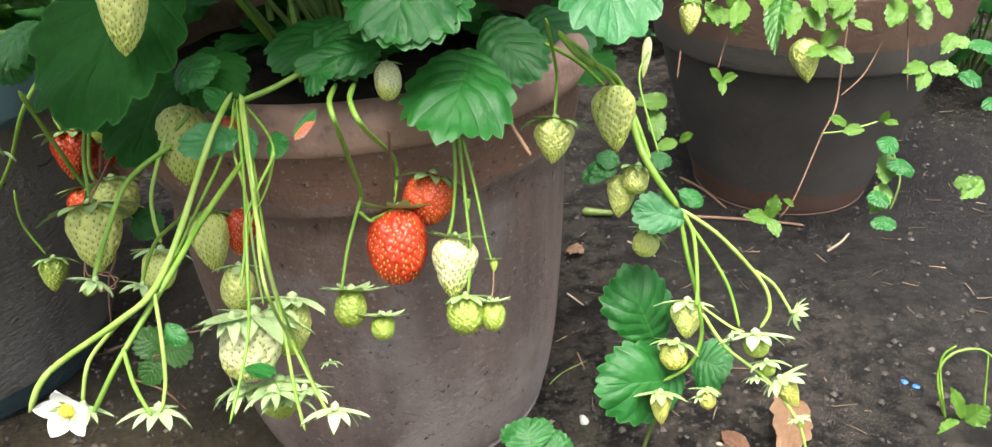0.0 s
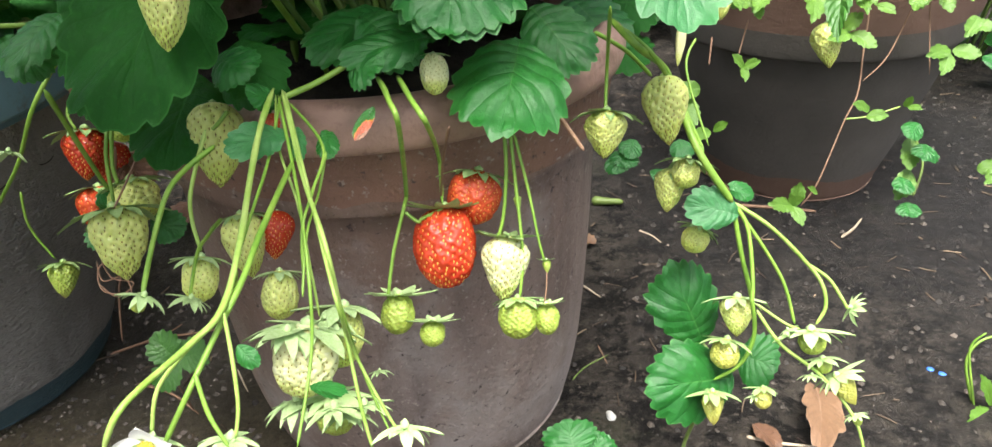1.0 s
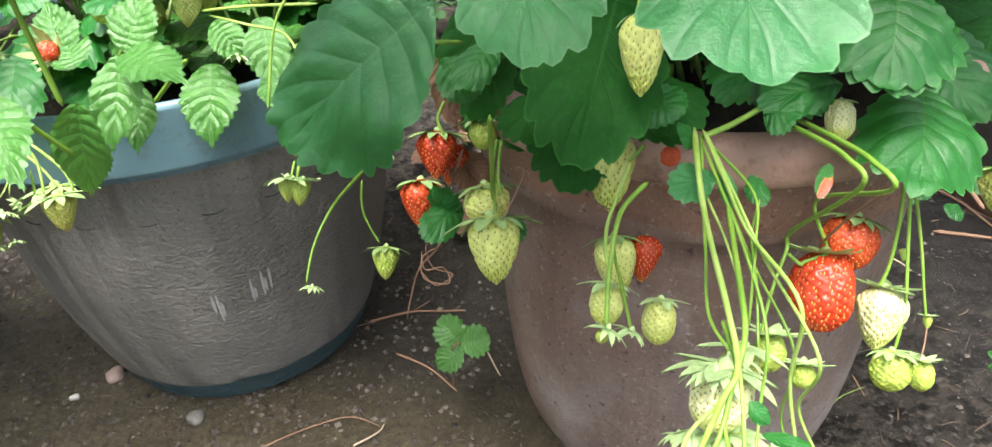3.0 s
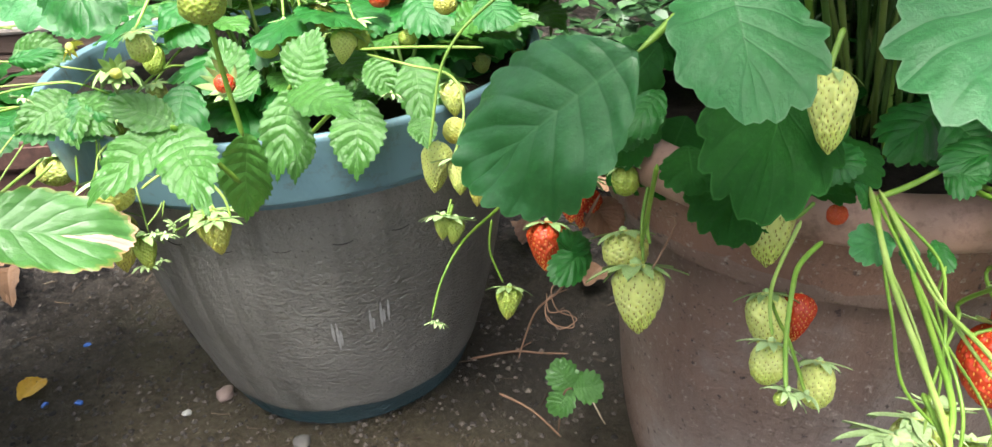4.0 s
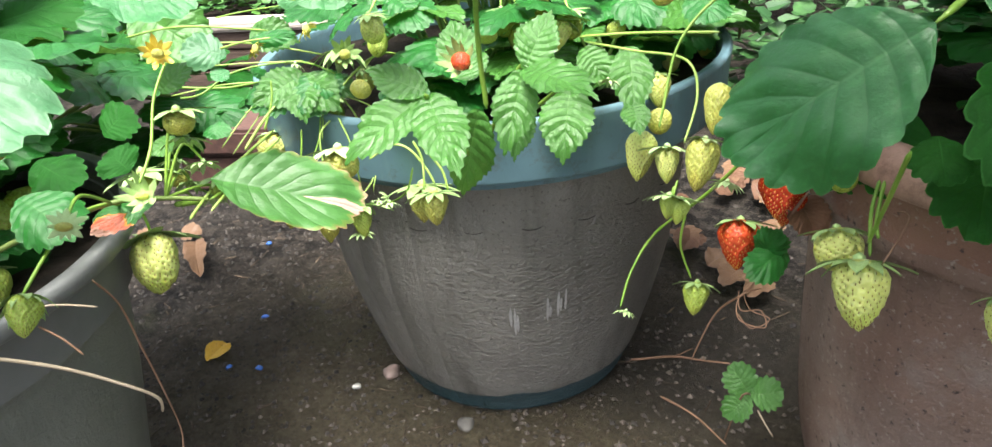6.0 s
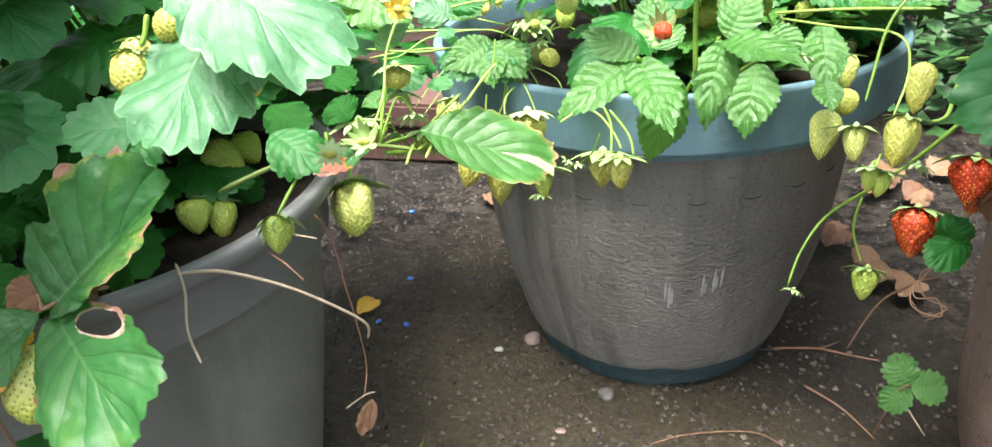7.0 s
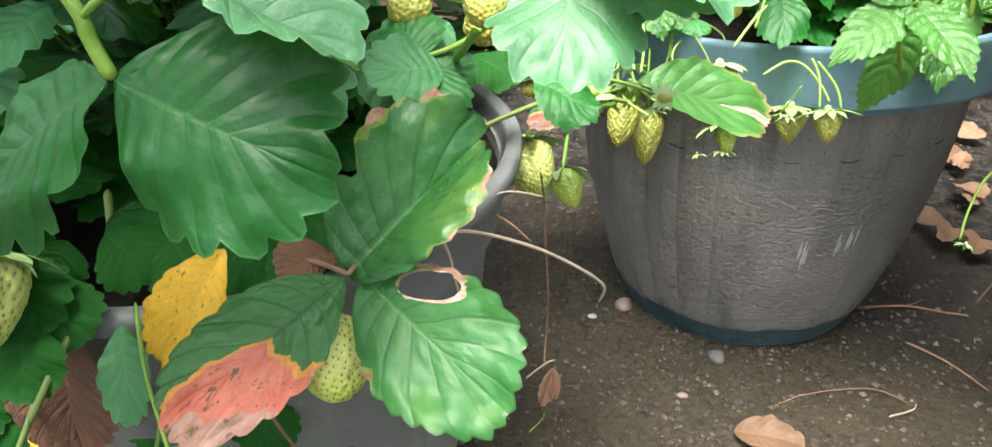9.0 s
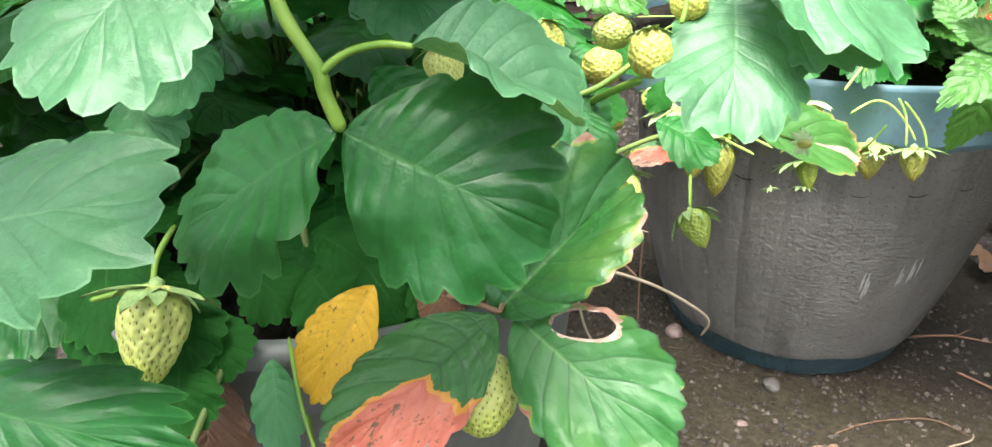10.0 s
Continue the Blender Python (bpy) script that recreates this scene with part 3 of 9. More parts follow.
# ---- plant shapes ----
def blade_mesh(name, mat, teeth=9, wide=1.0, tooth=0.06, fold=0.12, corr=0.006, droop=0.18, curl=0.12, blunt=2.2, seed=0, cut=None, cols=8, egg=0.85, base=1.35, tip=0.8, spine=0.70, clear=0.8, ribs=None, bite=()):
    """A toothed leaflet of length 1 along +y, veins running out to the teeth. egg below 1: broadest past the middle; base and tip: how they taper.
    cut: (s, v, half s, half v) of a hole eaten in the blade; bite: (side, v, width, depth) of each notch torn in the margin."""
    bm = bmesh.new()
    uvl = bm.loops.layers.uv.new("UVMap")
    rows = teeth * 4
    line = []
    for i in range(401):
        e = i / 400
        x = 0.5 * wide * math.sin(math.pi * e) ** (base + (tip - base) * e) if 0 < i < 400 else 0.0
        line.append(Vector((x, (0.5 - 0.5 * math.cos(math.pi * e)) ** egg)))
    run = [0.0]
    for a, b in zip(line, line[1:]):
        run.append(run[-1] + (b - a).length)
    rim = []
    for i in range(rows + 1):
        want = run[-1] * i / rows
        n = min(399, max(m for m in range(401) if run[m] <= want + 1e-9))
        p = line[n].lerp(line[n + 1], (want - run[n]) / max(1e-9, run[n + 1] - run[n]))
        a, b = line[max(0, n - 8)], line[min(400, n + 9)]
        out = Vector((b.y - a.y, a.x - b.x)).normalized()
        ahead = (b - a).normalized()
        rim.append((p, out, ahead))
    grid = {}
    for side in (-1, 1):
        for i in range(rows + 1):
            v = i / rows
            p, out, ahead = rim[i]
            my = spine * v ** 1.2
            ph = (v * teeth) % 1.0
            bulge = 1 - abs(2 * ph - 1) ** blunt
            q = p.copy()
            if 0 < i < rows:
                k = tooth * (1 + 0.35 * noise.noise((math.floor(v * teeth) * 1.7, seed, side))) * min(1, max(0.1, 4 * v - clear))
                q = q + out * (k * (bulge - 0.4)) + ahead * (0.35 * k * bulge)
                q = q * (1 + 0.06 * noise.noise((side * 3 + seed, v * 4, seed * 1.7)))
            if i == rows:
                q = q + Vector((0, 0.3 * tooth))
            d = q - Vector((0, my))
            for flank, place, spread, depth in bite:
                if side == flank:
                    d *= 1 - depth * math.exp(-((v - place) / spread) ** 2)
            for j in range(cols + 1):
                s = j / cols
                if j == 0 and side == 1:
                    grid[side, i, j] = grid[-1, i, 0]
                    continue
                x, y = side * d.x * s, my + d.y * s
                z = fold * abs(x) - curl * x * x * 2 + droop * y * (1 - y)
                vein = (v + 0.105 * s * (1 - s)) * (ribs or teeth)
                z += corr * (2 * abs(math.sin(math.pi * (vein - 0.5))) - 1.2) * min(1, 2.2 * s) * (1.25 - 0.55 * s) * (1 if 0 < i < rows else 0)
                z += 0.10 * s * noise.noise((x * 3.0 + seed * 3, y * 3.2, seed)) + 0.034 * s * s * noise.noise((x * 7, y * 7 + seed, 2.0)) + 0.012 * s * noise.noise((x * 17 + seed, y * 17, 5.0))
                grid[side, i, j] = bm.verts.new((x, y, z))
        for i in range(rows):
            for j in range(cols):
                quad = [(i, j), (i, j + 1), (i + 1, j + 1), (i + 1, j)]
                if side == 1:
                    quad.reverse()
                if cut:
                    sm, vm = side * (j + 0.5) / cols, (i + 0.5) / rows
                    if ((sm - cut[0]) / cut[2]) ** 2 + ((vm - cut[1]) / cut[3]) ** 2 < 1 + 0.35 * noise.noise((sm * 9, vm * 21, 4)):
                        continue
                vs = []
                for a, b in quad:
                    p = grid[side, a, b]
                    if p not in vs:
                        vs.append(p)
                if len(vs) < 3:
                    continue
                try:
                    f = bm.faces.new(vs)
                except ValueError:
                    continue
                for lp in f.loops:
                    for a, b in quad:
                        if grid[side, a, b] is lp.vert:
                            lp[uvl].uv = (0.5 + side * 0.5 * b / cols, a / rows)
                            break
    if cut:
        lip = {}
        for e in bm.edges:
            if e.is_boundary:
                for a, b in (e.verts, reversed(e.verts)):
                    lip.setdefault(a, []).append(b)
        outer = {grid[k] for k in grid if k[2] == cols or k[1] in (0, rows)}
        lip = {v: n for v, n in lip.items() if v not in outer and not any(q in outer for q in n)}
        for _ in range(5):
            moved = {v: v.co.lerp(sum((q.co for q in n), Vector()) / len(n), 0.6) for v, n in lip.items()}
            for v, co in moved.items():
                v.co = co
    span = max(v.co.x for v in bm.verts) - min(v.co.x for v in bm.verts)
    reach = max(v.co.y for v in bm.verts)
    for v in bm.verts:
        v.co.x /= span
        v.co.y /= reach
    bmesh.ops.recalc_face_normals(bm, faces=bm.faces)
    if sum(f.normal.z for f in bm.faces) < 0:
        bmesh.ops.reverse_faces(bm, faces=bm.faces)
    return mesh_of(name, bm, mat)


BLADES = {
    "leaf": [blade_mesh("leaflet", LEAF, 10, 1.0, 0.056, 0.14, 0.006, 0.22, 0.30, 1.3, k, cols=10, ribs=7) for k in range(5)],
    "waxy": [blade_mesh("leaflet", LITWAXLEAF, 12, 1.0, 0.042, 0.14, 0.006, 0.22, 0.30, 1.8, 1, cols=12, ribs=7)],
    "shaded": [blade_mesh("leaflet", SHADEDLEAF, 8, 0.98, 0.060, 0.12, 0.003, 0.2, 0.2, 1.8, 7 + k) for k in range(3)],
    "alpine": [blade_mesh("leaflet", ALPINE, 13, 0.62, 0.032, 0.24, 0.005, 0.22, 0.25, 1.0, 12 + k, cols=10, egg=1.22, base=1.0, tip=3.3, spine=0.74, clear=0.4, ribs=8) for k in range(4)],
    "pale": [blade_mesh("leaflet", SHEENLEAF, 8, 1.0, 0.066, 0.14, 0.006, 0.2, 0.25, 1.8, 50 + k, cols=10) for k in range(2)],
    "folded": [blade_mesh("leaflet", SHEENLEAF, 8, 1.0, 0.066, 0.85, 0.006, 0.2, 0.45, 1.8, 54, cols=10)],
    "broad": [blade_mesh("leaflet", BROADLEAF, 8, 1.0, 0.080, 0.10, 0.010, 0.2, 0.25, 1.9, 60 + k, cols=14) for k in range(2)],
    "young": [blade_mesh("leaflet", ALPINE, 7, 0.85, 0.075, 0.2, 0.003, 0.2, 0.1, 1.2, 70 + k, egg=0.95, base=1.1, tip=0.95, spine=0.8, clear=0.5) for k in range(2)],
    "blue": [blade_mesh("leaflet", BLUELEAF, 7, 0.95, 0.066, 0.12, 0.007, 0.12, 0.1, 1.8, 20 + k, cols=9) for k in range(2)],
    "lime": [blade_mesh("leaflet", LIMELEAF, 7, 0.72, 0.055, 0.2, 0.005, 0.16, 0.1, 1.1, 24 + k, cols=6, egg=1.08, base=1.1, tip=1.7, spine=0.80, clear=0.5) for k in range(3)],
    "browned": [blade_mesh("leaflet", BROWNED, 12, 0.9, 0.030, 0.30, 0.003, 0.14, 0.12, 1.3, 31, cols=12, egg=0.86, spine=0.64, ribs=8)],
    "torn": [blade_mesh("leaflet", BURNT, 11, 0.95, 0.036, 0.72, 0.005, 0.06, 0.15, 1.3, 30, cols=12, egg=0.74, base=0.72, tip=0.62, spine=0.60, ribs=7, bite=((-1, 0.44, 0.06, 0.30), (1, 0.5, 3.0, 0.18)))],
    "holed": [blade_mesh("leaflet", EATEN, 12, 0.98, 0.034, 0.14, 0.0022, 0.12, 0.1, 1.3, 33, egg=0.88, cut=(-0.57, 0.38, 0.34, 0.12), cols=20, spine=0.62, ribs=7)],
    "red": [blade_mesh("leaflet", REDGREEN, 10, 0.95, 0.036, 0.12, 0.005, 0.12, 0.1, 2.0, 36, egg=0.9)],
    "yellow": [blade_mesh("leaflet", YELLOWLEAF, 10, 0.9, 0.035, 0.3, 0.002, 0.2, 0.1, 2.0, 38 + k) for k in range(2)],
    "dry": [blade_mesh("leaflet", DRYLEAF, 9, 0.8, 0.035, 0.7, 0.006, 0.4, 0.5, 2.0, 41 + k) for k in range(3)],
    "tan": [blade_mesh("fallen_leaf", TANLEAF, 5, 0.55, 0.05, 0.7, 0.008, 0.35, 0.5, 1.2, 45 + k, egg=1.0, tip=1.1) for k in range(3)],
}


def fruit_mesh(shape, seed):
    """The flesh and the seeds of a berry: height 1 from the crown at z=0 down to the tip at z=1, widest 1."""
    peak, swell, point = {"cone": (0.31, 1.35, 0.74), "long": (0.29, 1.65, 0.70), "broad": (0.42, 2.3, 0.50), "round": (0.46, 2.5, 0.54), "wedge": (0.34, 2.4, 0.52)}[shape]

    def radius(z):
        if z < peak:
            return 0.5 * (1 - (1 - z / peak) ** 2.4) ** 0.5 * (0.93 + 0.07 * z / peak) if z > 0 else 0.0
        k = (z - peak) / (1 - peak)
        return 0.5 * max(0.0, 1 - k ** swell) ** point

    def place(z, a):
        r = radius(z)
        r *= 1 + 0.13 * noise.noise((1.6 * math.cos(a) + seed, 1.6 * math.sin(a), 1.7 * z + seed)) + 0.05 * noise.noise((4 * math.cos(a), 4 * math.sin(a) + seed, 5 * z))
        x, y = r * math.cos(a), r * math.sin(a)
        if shape == "wedge":
            x *= 1.12
            y *= 0.86
            z = z - 0.10 * z * z * (1 - abs(math.cos(a))) * 0.8
        return Vector((x, y, z))

    segs, rings = 84, 66
    count = {"cone": 230, "long": 240, "broad": 300, "round": 180, "wedge": 290}[shape]
    pits = []
    for k in range(count):
        z = 0.05 + 0.93 * ((k + 0.5) / count) ** 0.92
        z += 0.034 * noise.noise((k * 0.77, seed, 3))
        a = k * 2.399963 + 0.30 * noise.noise((k * 0.91, seed, 7))
        pits.append((place(z, a), z, a))
    pp = np.array([p[0] for p in pits])
    bm = bmesh.new()
    vs = []
    gap = 1.55 / math.sqrt(count)
    for i in range(rings + 1):
        z = i / rings
        ring = []
        for j in range(1 if i in (0, rings) else segs):
            a = 2 * math.pi * j / segs
            p = place(z, a)
            d2 = ((pp - np.array(p)) ** 2).sum(1).min() / gap ** 2
            n = Vector((p.x, p.y, 0.35 * (z - peak))).normalized() if 0 < i < rings else Vector((0, 0, z * 2 - 1))
            p = p - n * (0.052 * math.exp(-d2 * 8.0)) + n * 0.012 + n * 0.012 * noise.noise((p.x * 9 + seed, p.y * 9, p.z * 9))
            ring.append(bm.verts.new(p))
        vs.append(ring)
    for a, b in zip(vs, vs[1:]):
        for j in range(segs):
            if len(a) == 1:
                bm.faces.new((a[0], b[j], b[(j + 1) % segs]))
            elif len(b) == 1:
                bm.faces.new((a[j], b[0], a[(j + 1) % segs]))
            else:
                bm.faces.new((a[j], b[j], b[(j + 1) % segs], a[(j + 1) % segs]))
    bmesh.ops.recalc_face_normals(bm, faces=bm.faces)
    sb = bmesh.new()
    for p, z, a in pits:
        out = Vector((math.cos(a), math.sin(a), 0.35 * (z - peak))).normalized()
        down = Vector((0, 0, 1))
        down = (down - out * down.dot(out)).normalized()
        across = out.cross(down)
        c = p - out * 0.024
        tips = [sb.verts.new(c + down * 0.029), sb.verts.new(c + across * 0.016), sb.verts.new(c - down * 0.025), sb.verts.new(c - across * 0.016)]
        top = sb.verts.new(c + out * 0.020)
        for i in range(4):
            sb.faces.new((tips[i], tips[(i + 1) % 4], top))
    bmesh.ops.recalc_face_normals(sb, faces=sb.faces)
    return bm, sb


FRUITS = {}


def fruit_meshes(shape, variant, kind):
    key = (shape, variant, kind)
    if key not in FRUITS:
        skin, seed_mat = SKINS[kind]
        flesh, seeds = fruit_mesh(shape, variant * 7 + len(shape))
        FRUITS[key] = (mesh_of("strawberry", flesh, skin), mesh_of("seed_coat", seeds, SEEDS[seed_mat]))
    return FRUITS[key]


def calyx_mesh(mat, flare, seed, count=11):
    """Sepals round a small hub at the origin; the stalk side is -z. flare: 0 lying on the berry to 1 turned back to the stalk."""
    bm = bmesh.new()
    for k in range(count):
        a = 2 * math.pi * (k + 0.3 * noise.noise((k * 3.3, seed, 0))) / count
        ln = (0.60 if k % 2 else 0.46) * (1 + 0.25 * noise.noise((k * 1.9, seed, 4)))
        w = 0.125 if k % 2 else 0.095
        lift = flare + 0.35 * noise.noise((k * 2.7, seed, 9))
        u, side = Vector((math.cos(a), math.sin(a), 0)), Vector((-math.sin(a), math.cos(a), 0))
        prev = None
        for i in range(7):
            s = i / 6
            r = 0.05 + ln * s
            z = 0.30 * s * s * (1 - lift) * 1.1 - lift * 0.34 * s * s + 0.02
            half = w * (0.65 + 0.9 * s) * (1 - s ** 2.2) + 0.002
            c = u * r * (1 - 0.25 * abs(lift - 0.4) * s) + Vector((0, 0, z))
            row = [bm.verts.new(c - side * half + Vector((0, 0, -0.012))), bm.verts.new(c + Vector((0, 0, 0.010))), bm.verts.new(c + side * half + Vector((0, 0, -0.012)))]
            if prev:
                bm.faces.new((prev[0], prev[1], row[1], row[0]))
                bm.faces.new((prev[1], prev[2], row[2], row[1]))
            prev = row
    bmesh.ops.create_icosphere(bm, subdivisions=1, radius=0.085)
    return mesh_of("calyx", bm, mat)


CALYXES = {(p, k): calyx_mesh((CALYX, PALECALYX, YELLOWCALYX, BROWNCALYX)[p], (0.0, 0.24, 0.60, 0.12)[k], k + 1) for p in (0, 1, 2, 3) for k in range(4)}


def tube_mesh(points, r0, r1, sides=7, knots=7):
    pts = [Vector(p) for p in points]
    line = []
    for i in range(len(pts) - 1):
        a, b, c, d = pts[max(i - 1, 0)], pts[i], pts[i + 1], pts[min(i + 2, len(pts) - 1)]
        for j in range(knots):
            t = j / knots
            line.append(0.5 * (2 * b + (c - a) * t + (2 * a - 5 * b + 4 * c - d) * t * t + (3 * b - a - 3 * c + d) * t ** 3))
    line.append(pts[-1])
    bm = bmesh.new()
    prev, side = None, Vector((1, 0.2, 0.1))
    for i, p in enumerate(line):
        along = (line[min(i + 1, len(line) - 1)] - line[max(i - 1, 0)]).normalized()
        side = (side - along * side.dot(along)).normalized()
        other = along.cross(side)
        k = i / (len(line) - 1)
        r = (r0 + (r1 - r0) * k) * min(1, 0.35 + 14 * k, 0.35 + 14 * (1 - k)) * (1 + 0.10 * noise.noise((i * 0.31, p.x * 40, p.y * 40)))
        ring = [bm.verts.new(p + r * (side * math.cos(2 * math.pi * j / sides) + other * math.sin(2 * math.pi * j / sides))) for j in range(sides)]
        if prev:
            for j in range(sides):
                bm.faces.new((prev[j], prev[(j + 1) % sides], ring[(j + 1) % sides], ring[j]))
        else:
            bm.faces.new(list(reversed(ring)))
        prev = ring
    bm.faces.new(prev)
    return bm


COUNTER = [0]


def inside(plant, m):
    return Matrix.Translation(-plant.matrix_world.translation) @ m


def blade(plant, base, tip, width, face, kind="leaf", variant=None, name="leaflet"):
    """One leaflet from its base to its tip, that wide, its upper side turned towards face."""
    COUNTER[0] += 1
    pool = BLADES[kind]
    me = pool[(COUNTER[0] if variant is None else variant) % len(pool)]
    base, tip = Vector(base), Vector(tip)
    y = tip - base
    ln = y.length
    y /= ln
    if kind == "alpine":
        ln *= 1.12
        width = min(width, 0.74 * ln)
    n = Vector(face)
    n = (n - y * n.dot(y)).normalized()
    x = y.cross(n)
    m = Matrix.Translation(base) @ Matrix((x, y, n)).transposed().to_4x4() @ Matrix.Diagonal((width, ln, 0.5 * (width + ln), 1))
    ob = new(name, me)
    ob.parent = plant
    ob.matrix_basis = inside(plant, m)
    return ob


def stem(plant, points, r0=0.0013, r1=0.0009, mat=None, name="stem"):
    off = plant.matrix_world.translation
    ob = part(name, tube_mesh([Vector(p) - off for p in points], r0, r1), mat or STEM, plant)
    return ob


def berry(plant, top, tip, width, kind="green", shape="cone", cap=0.7, flare=0, pale=0):
    """A strawberry hanging from its crown at top to its tip; cap: size of the sepals against the width."""
    COUNTER[0] += 1
    k = COUNTER[0]
    top, tip = Vector(top), Vector(tip)
    z = tip - top
    ln = z.length
    z /= ln
    x = Vector((1, 0.3 * math.sin(k), 0.2))
    x = (x - z * x.dot(z)).normalized()
    y = z.cross(x)
    spin = pose(0, 0, 0, 0, 0, 0 if shape == "wedge" else (k * 67) % 360)
    rot = Matrix((x, y, z)).transposed().to_4x4()
    flesh, seeds = fruit_meshes(shape, k % 2, kind)
    ob = new("strawberry", flesh)
    ob.parent = plant
    ob.matrix_basis = inside(plant, Matrix.Translation(top) @ rot @ Matrix.Diagonal((width, width, ln, 1)) @ spin)
    s = new("seed_coat", seeds)
    s.parent = ob
    tagged(s, kind="stuff")
    if cap:
        c = new("calyx", CALYXES[pale, flare])
        c.parent = ob
        c.matrix_basis = spin.inverted() @ Matrix.Diagonal((1, 1, width / ln, 1)) @ pose(0, 0, 0, 0, 0, (k * 41) % 360) @ Matrix.Diagonal((cap * 2.1, cap * 2.1, cap * 2.1, 1))
    tagged(ob, {"green": "unripe green strawberry", "pale": "pale unripe strawberry", "lime": "small young green strawberry", "gold": "yellowish unripe strawberry",
                "pink": "pale pink turning strawberry", "ripe": "ripe red glossy strawberry", "orange": "orange-red ripening strawberry"}[kind])
    return ob


def husk(plant, at, along, size, flare=1, pale=1):
    """A spent flower: sepals alone with a small green heart, opening towards along."""
    COUNTER[0] += 1
    at, z = Vector(at), Vector(along).normalized()
    ob = new("flower_husk", CALYXES[pale, flare])
    ob.parent = plant
    turn = z.to_track_quat("Z", "Y").to_matrix().to_4x4() @ pose(0, 0, 0, 0, 0, (COUNTER[0] * 53) % 360)
    ob.matrix_basis = inside(plant, Matrix.Translation(at) @ turn @ Matrix.Diagonal((size, size, size * 1.5, 1)))
    return ob


def petal_mesh():
    bm = bmesh.new()
    rows = []
    for i in range(9):
        s = i / 8
        half = 0.42 * math.sin(math.pi * min(1, 0.06 + 0.94 * s) ** 0.8) ** 0.7
        rows.append([bm.verts.new((half * (j / 3 - 1), s, 0.10 * s * s + 0.10 * (j / 3 - 1) ** 2 * s)) for j in range(7)])
    for a, b in zip(rows, rows[1:]):
        for j in range(6):
            bm.faces.new((a[j], a[j + 1], b[j + 1], b[j]))
    return mesh_of("petal", bm, PETAL)


PETALS = petal_mesh()


def heart_mesh():
    bm = bmesh.new()
    for k in range(60):
        z = k / 60
        a = k * 2.399963
        r = 0.30 * math.sqrt(1 - z)
        bmesh.ops.create_icosphere(bm, subdivisions=1, radius=0.05, matrix=Matrix.Translation((r * math.cos(a), r * math.sin(a), 0.22 * z)))
    return mesh_of("flower_heart", bm, POLLEN)


HEART = heart_mesh()


def flower(plant, at, along, size):
    at, z = Vector(at), Vector(along).normalized()
    m = inside(plant, Matrix.Translation(at) @ z.to_track_quat("Z", "Y").to_matrix().to_4x4() @ Matrix.Diagonal((size, size, size, 1)))
    ob = new("flower", HEART)
    ob.parent = plant
    ob.matrix_basis = m
    tagged(ob, "white strawberry flower with yellow heart")
    for k in range(5):
        p = new("petal", PETALS)
        p.parent = ob
        p.matrix_basis = pose(0, 0, 0, 0, 0, 72 * k) @ pose(0, 0.12, 0, 12, 0, 0)
    c = new("calyx", CALYXES[1, 0])
    c.parent = ob
    c.matrix_basis = pose(0, 0, -0.05)
    return ob


def compound_leaf(plant, root, hub, outward, size, kind, rng, rise=0.25, thick=0.0016):
    """A petiole from the crown to the hub and three leaflets spread round outward."""
    root, hub, out = Vector(root), Vector(hub), Vector(outward).normalized()
    mid = root.lerp(hub, 0.55) + Vector((0, 0, 0.03))
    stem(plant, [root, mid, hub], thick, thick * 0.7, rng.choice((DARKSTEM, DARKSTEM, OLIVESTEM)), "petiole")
    up = Vector((0, 0, 1))
    for turn in (-68, 0, 68):
        d = Matrix.Rotation(radians(turn + rng.uniform(-8, 8)), 3, up) @ out
        d.z = rise * rng.uniform(-1.2, 0.6)
        s = size * rng.uniform(0.85, 1.1) * (1.0 if turn == 0 else 0.92)
        face = up + Vector((rng.uniform(-0.35, 0.35), rng.uniform(-0.35, 0.35), 0)) + 0.2 * out
        blade(plant, hub + d * 0.004, hub + d * s, s * rng.uniform(0.86, 1.0), face, kind)


# ---- small things on the soil ----
def pebble_skin(a, b2):
    def build(t, b):
        v = coords(t)
        put(t, b, "Base Color", blend(t, fuzz(t, v, 90, 4), a, b2))
        bump(t, b, fuzz(t, v, 220, 4), 0.4, 0.001)
    return build


PINKSTONE = material("pinkish_stone", pebble_skin((0.20, 0.14, 0.12), (0.34, 0.25, 0.22)), 0.8)
PALESTONE = material("white_stone", pebble_skin((0.36, 0.35, 0.32), (0.58, 0.57, 0.53)), 0.7)
GREYSTONE = material("grey_stone", pebble_skin((0.085, 0.082, 0.076), (0.17, 0.16, 0.145)), 0.75)
BLUEBIT = material("blue_plastic", pebble_skin((0.03, 0.12, 0.5), (0.06, 0.2, 0.62)), 0.4)


def twig(points, r, mat, label):
    base = Vector(points[0])
    p = thing("twig", base, label, "twig")
    stem(p, points, r, r * 0.6, mat, "stick")
    return p


def fallen(base, tip, width, kind, label):
    p = thing("fallen_leaf", base, label, "fallen leaf")
    blade(p, base, tip, width, (0.15, -0.2, 1), kind, None, "blade")
    return p


def stone(at, width, mat, label):
    bm = bmesh.new()
    bmesh.ops.create_icosphere(bm, subdivisions=3, radius=0.5 * width)
    for v in bm.verts:
        n = noise.noise((v.co.x * 1.3 / width + at[0] * 50, v.co.y * 1.3 / width, v.co.z * 1.3 / width))
        v.co = v.co * (1 + 0.45 * n + 0.16 * noise.noise((v.co.x * 4 / width + at[1] * 70, v.co.y * 4 / width, v.co.z * 4 / width)))
        v.co.z *= 0.55
    ob = part("stone", bm, mat)
    ob.location = (at[0], at[1], at[2] + 0.18 * width)
    return tagged(ob, label, "stone")

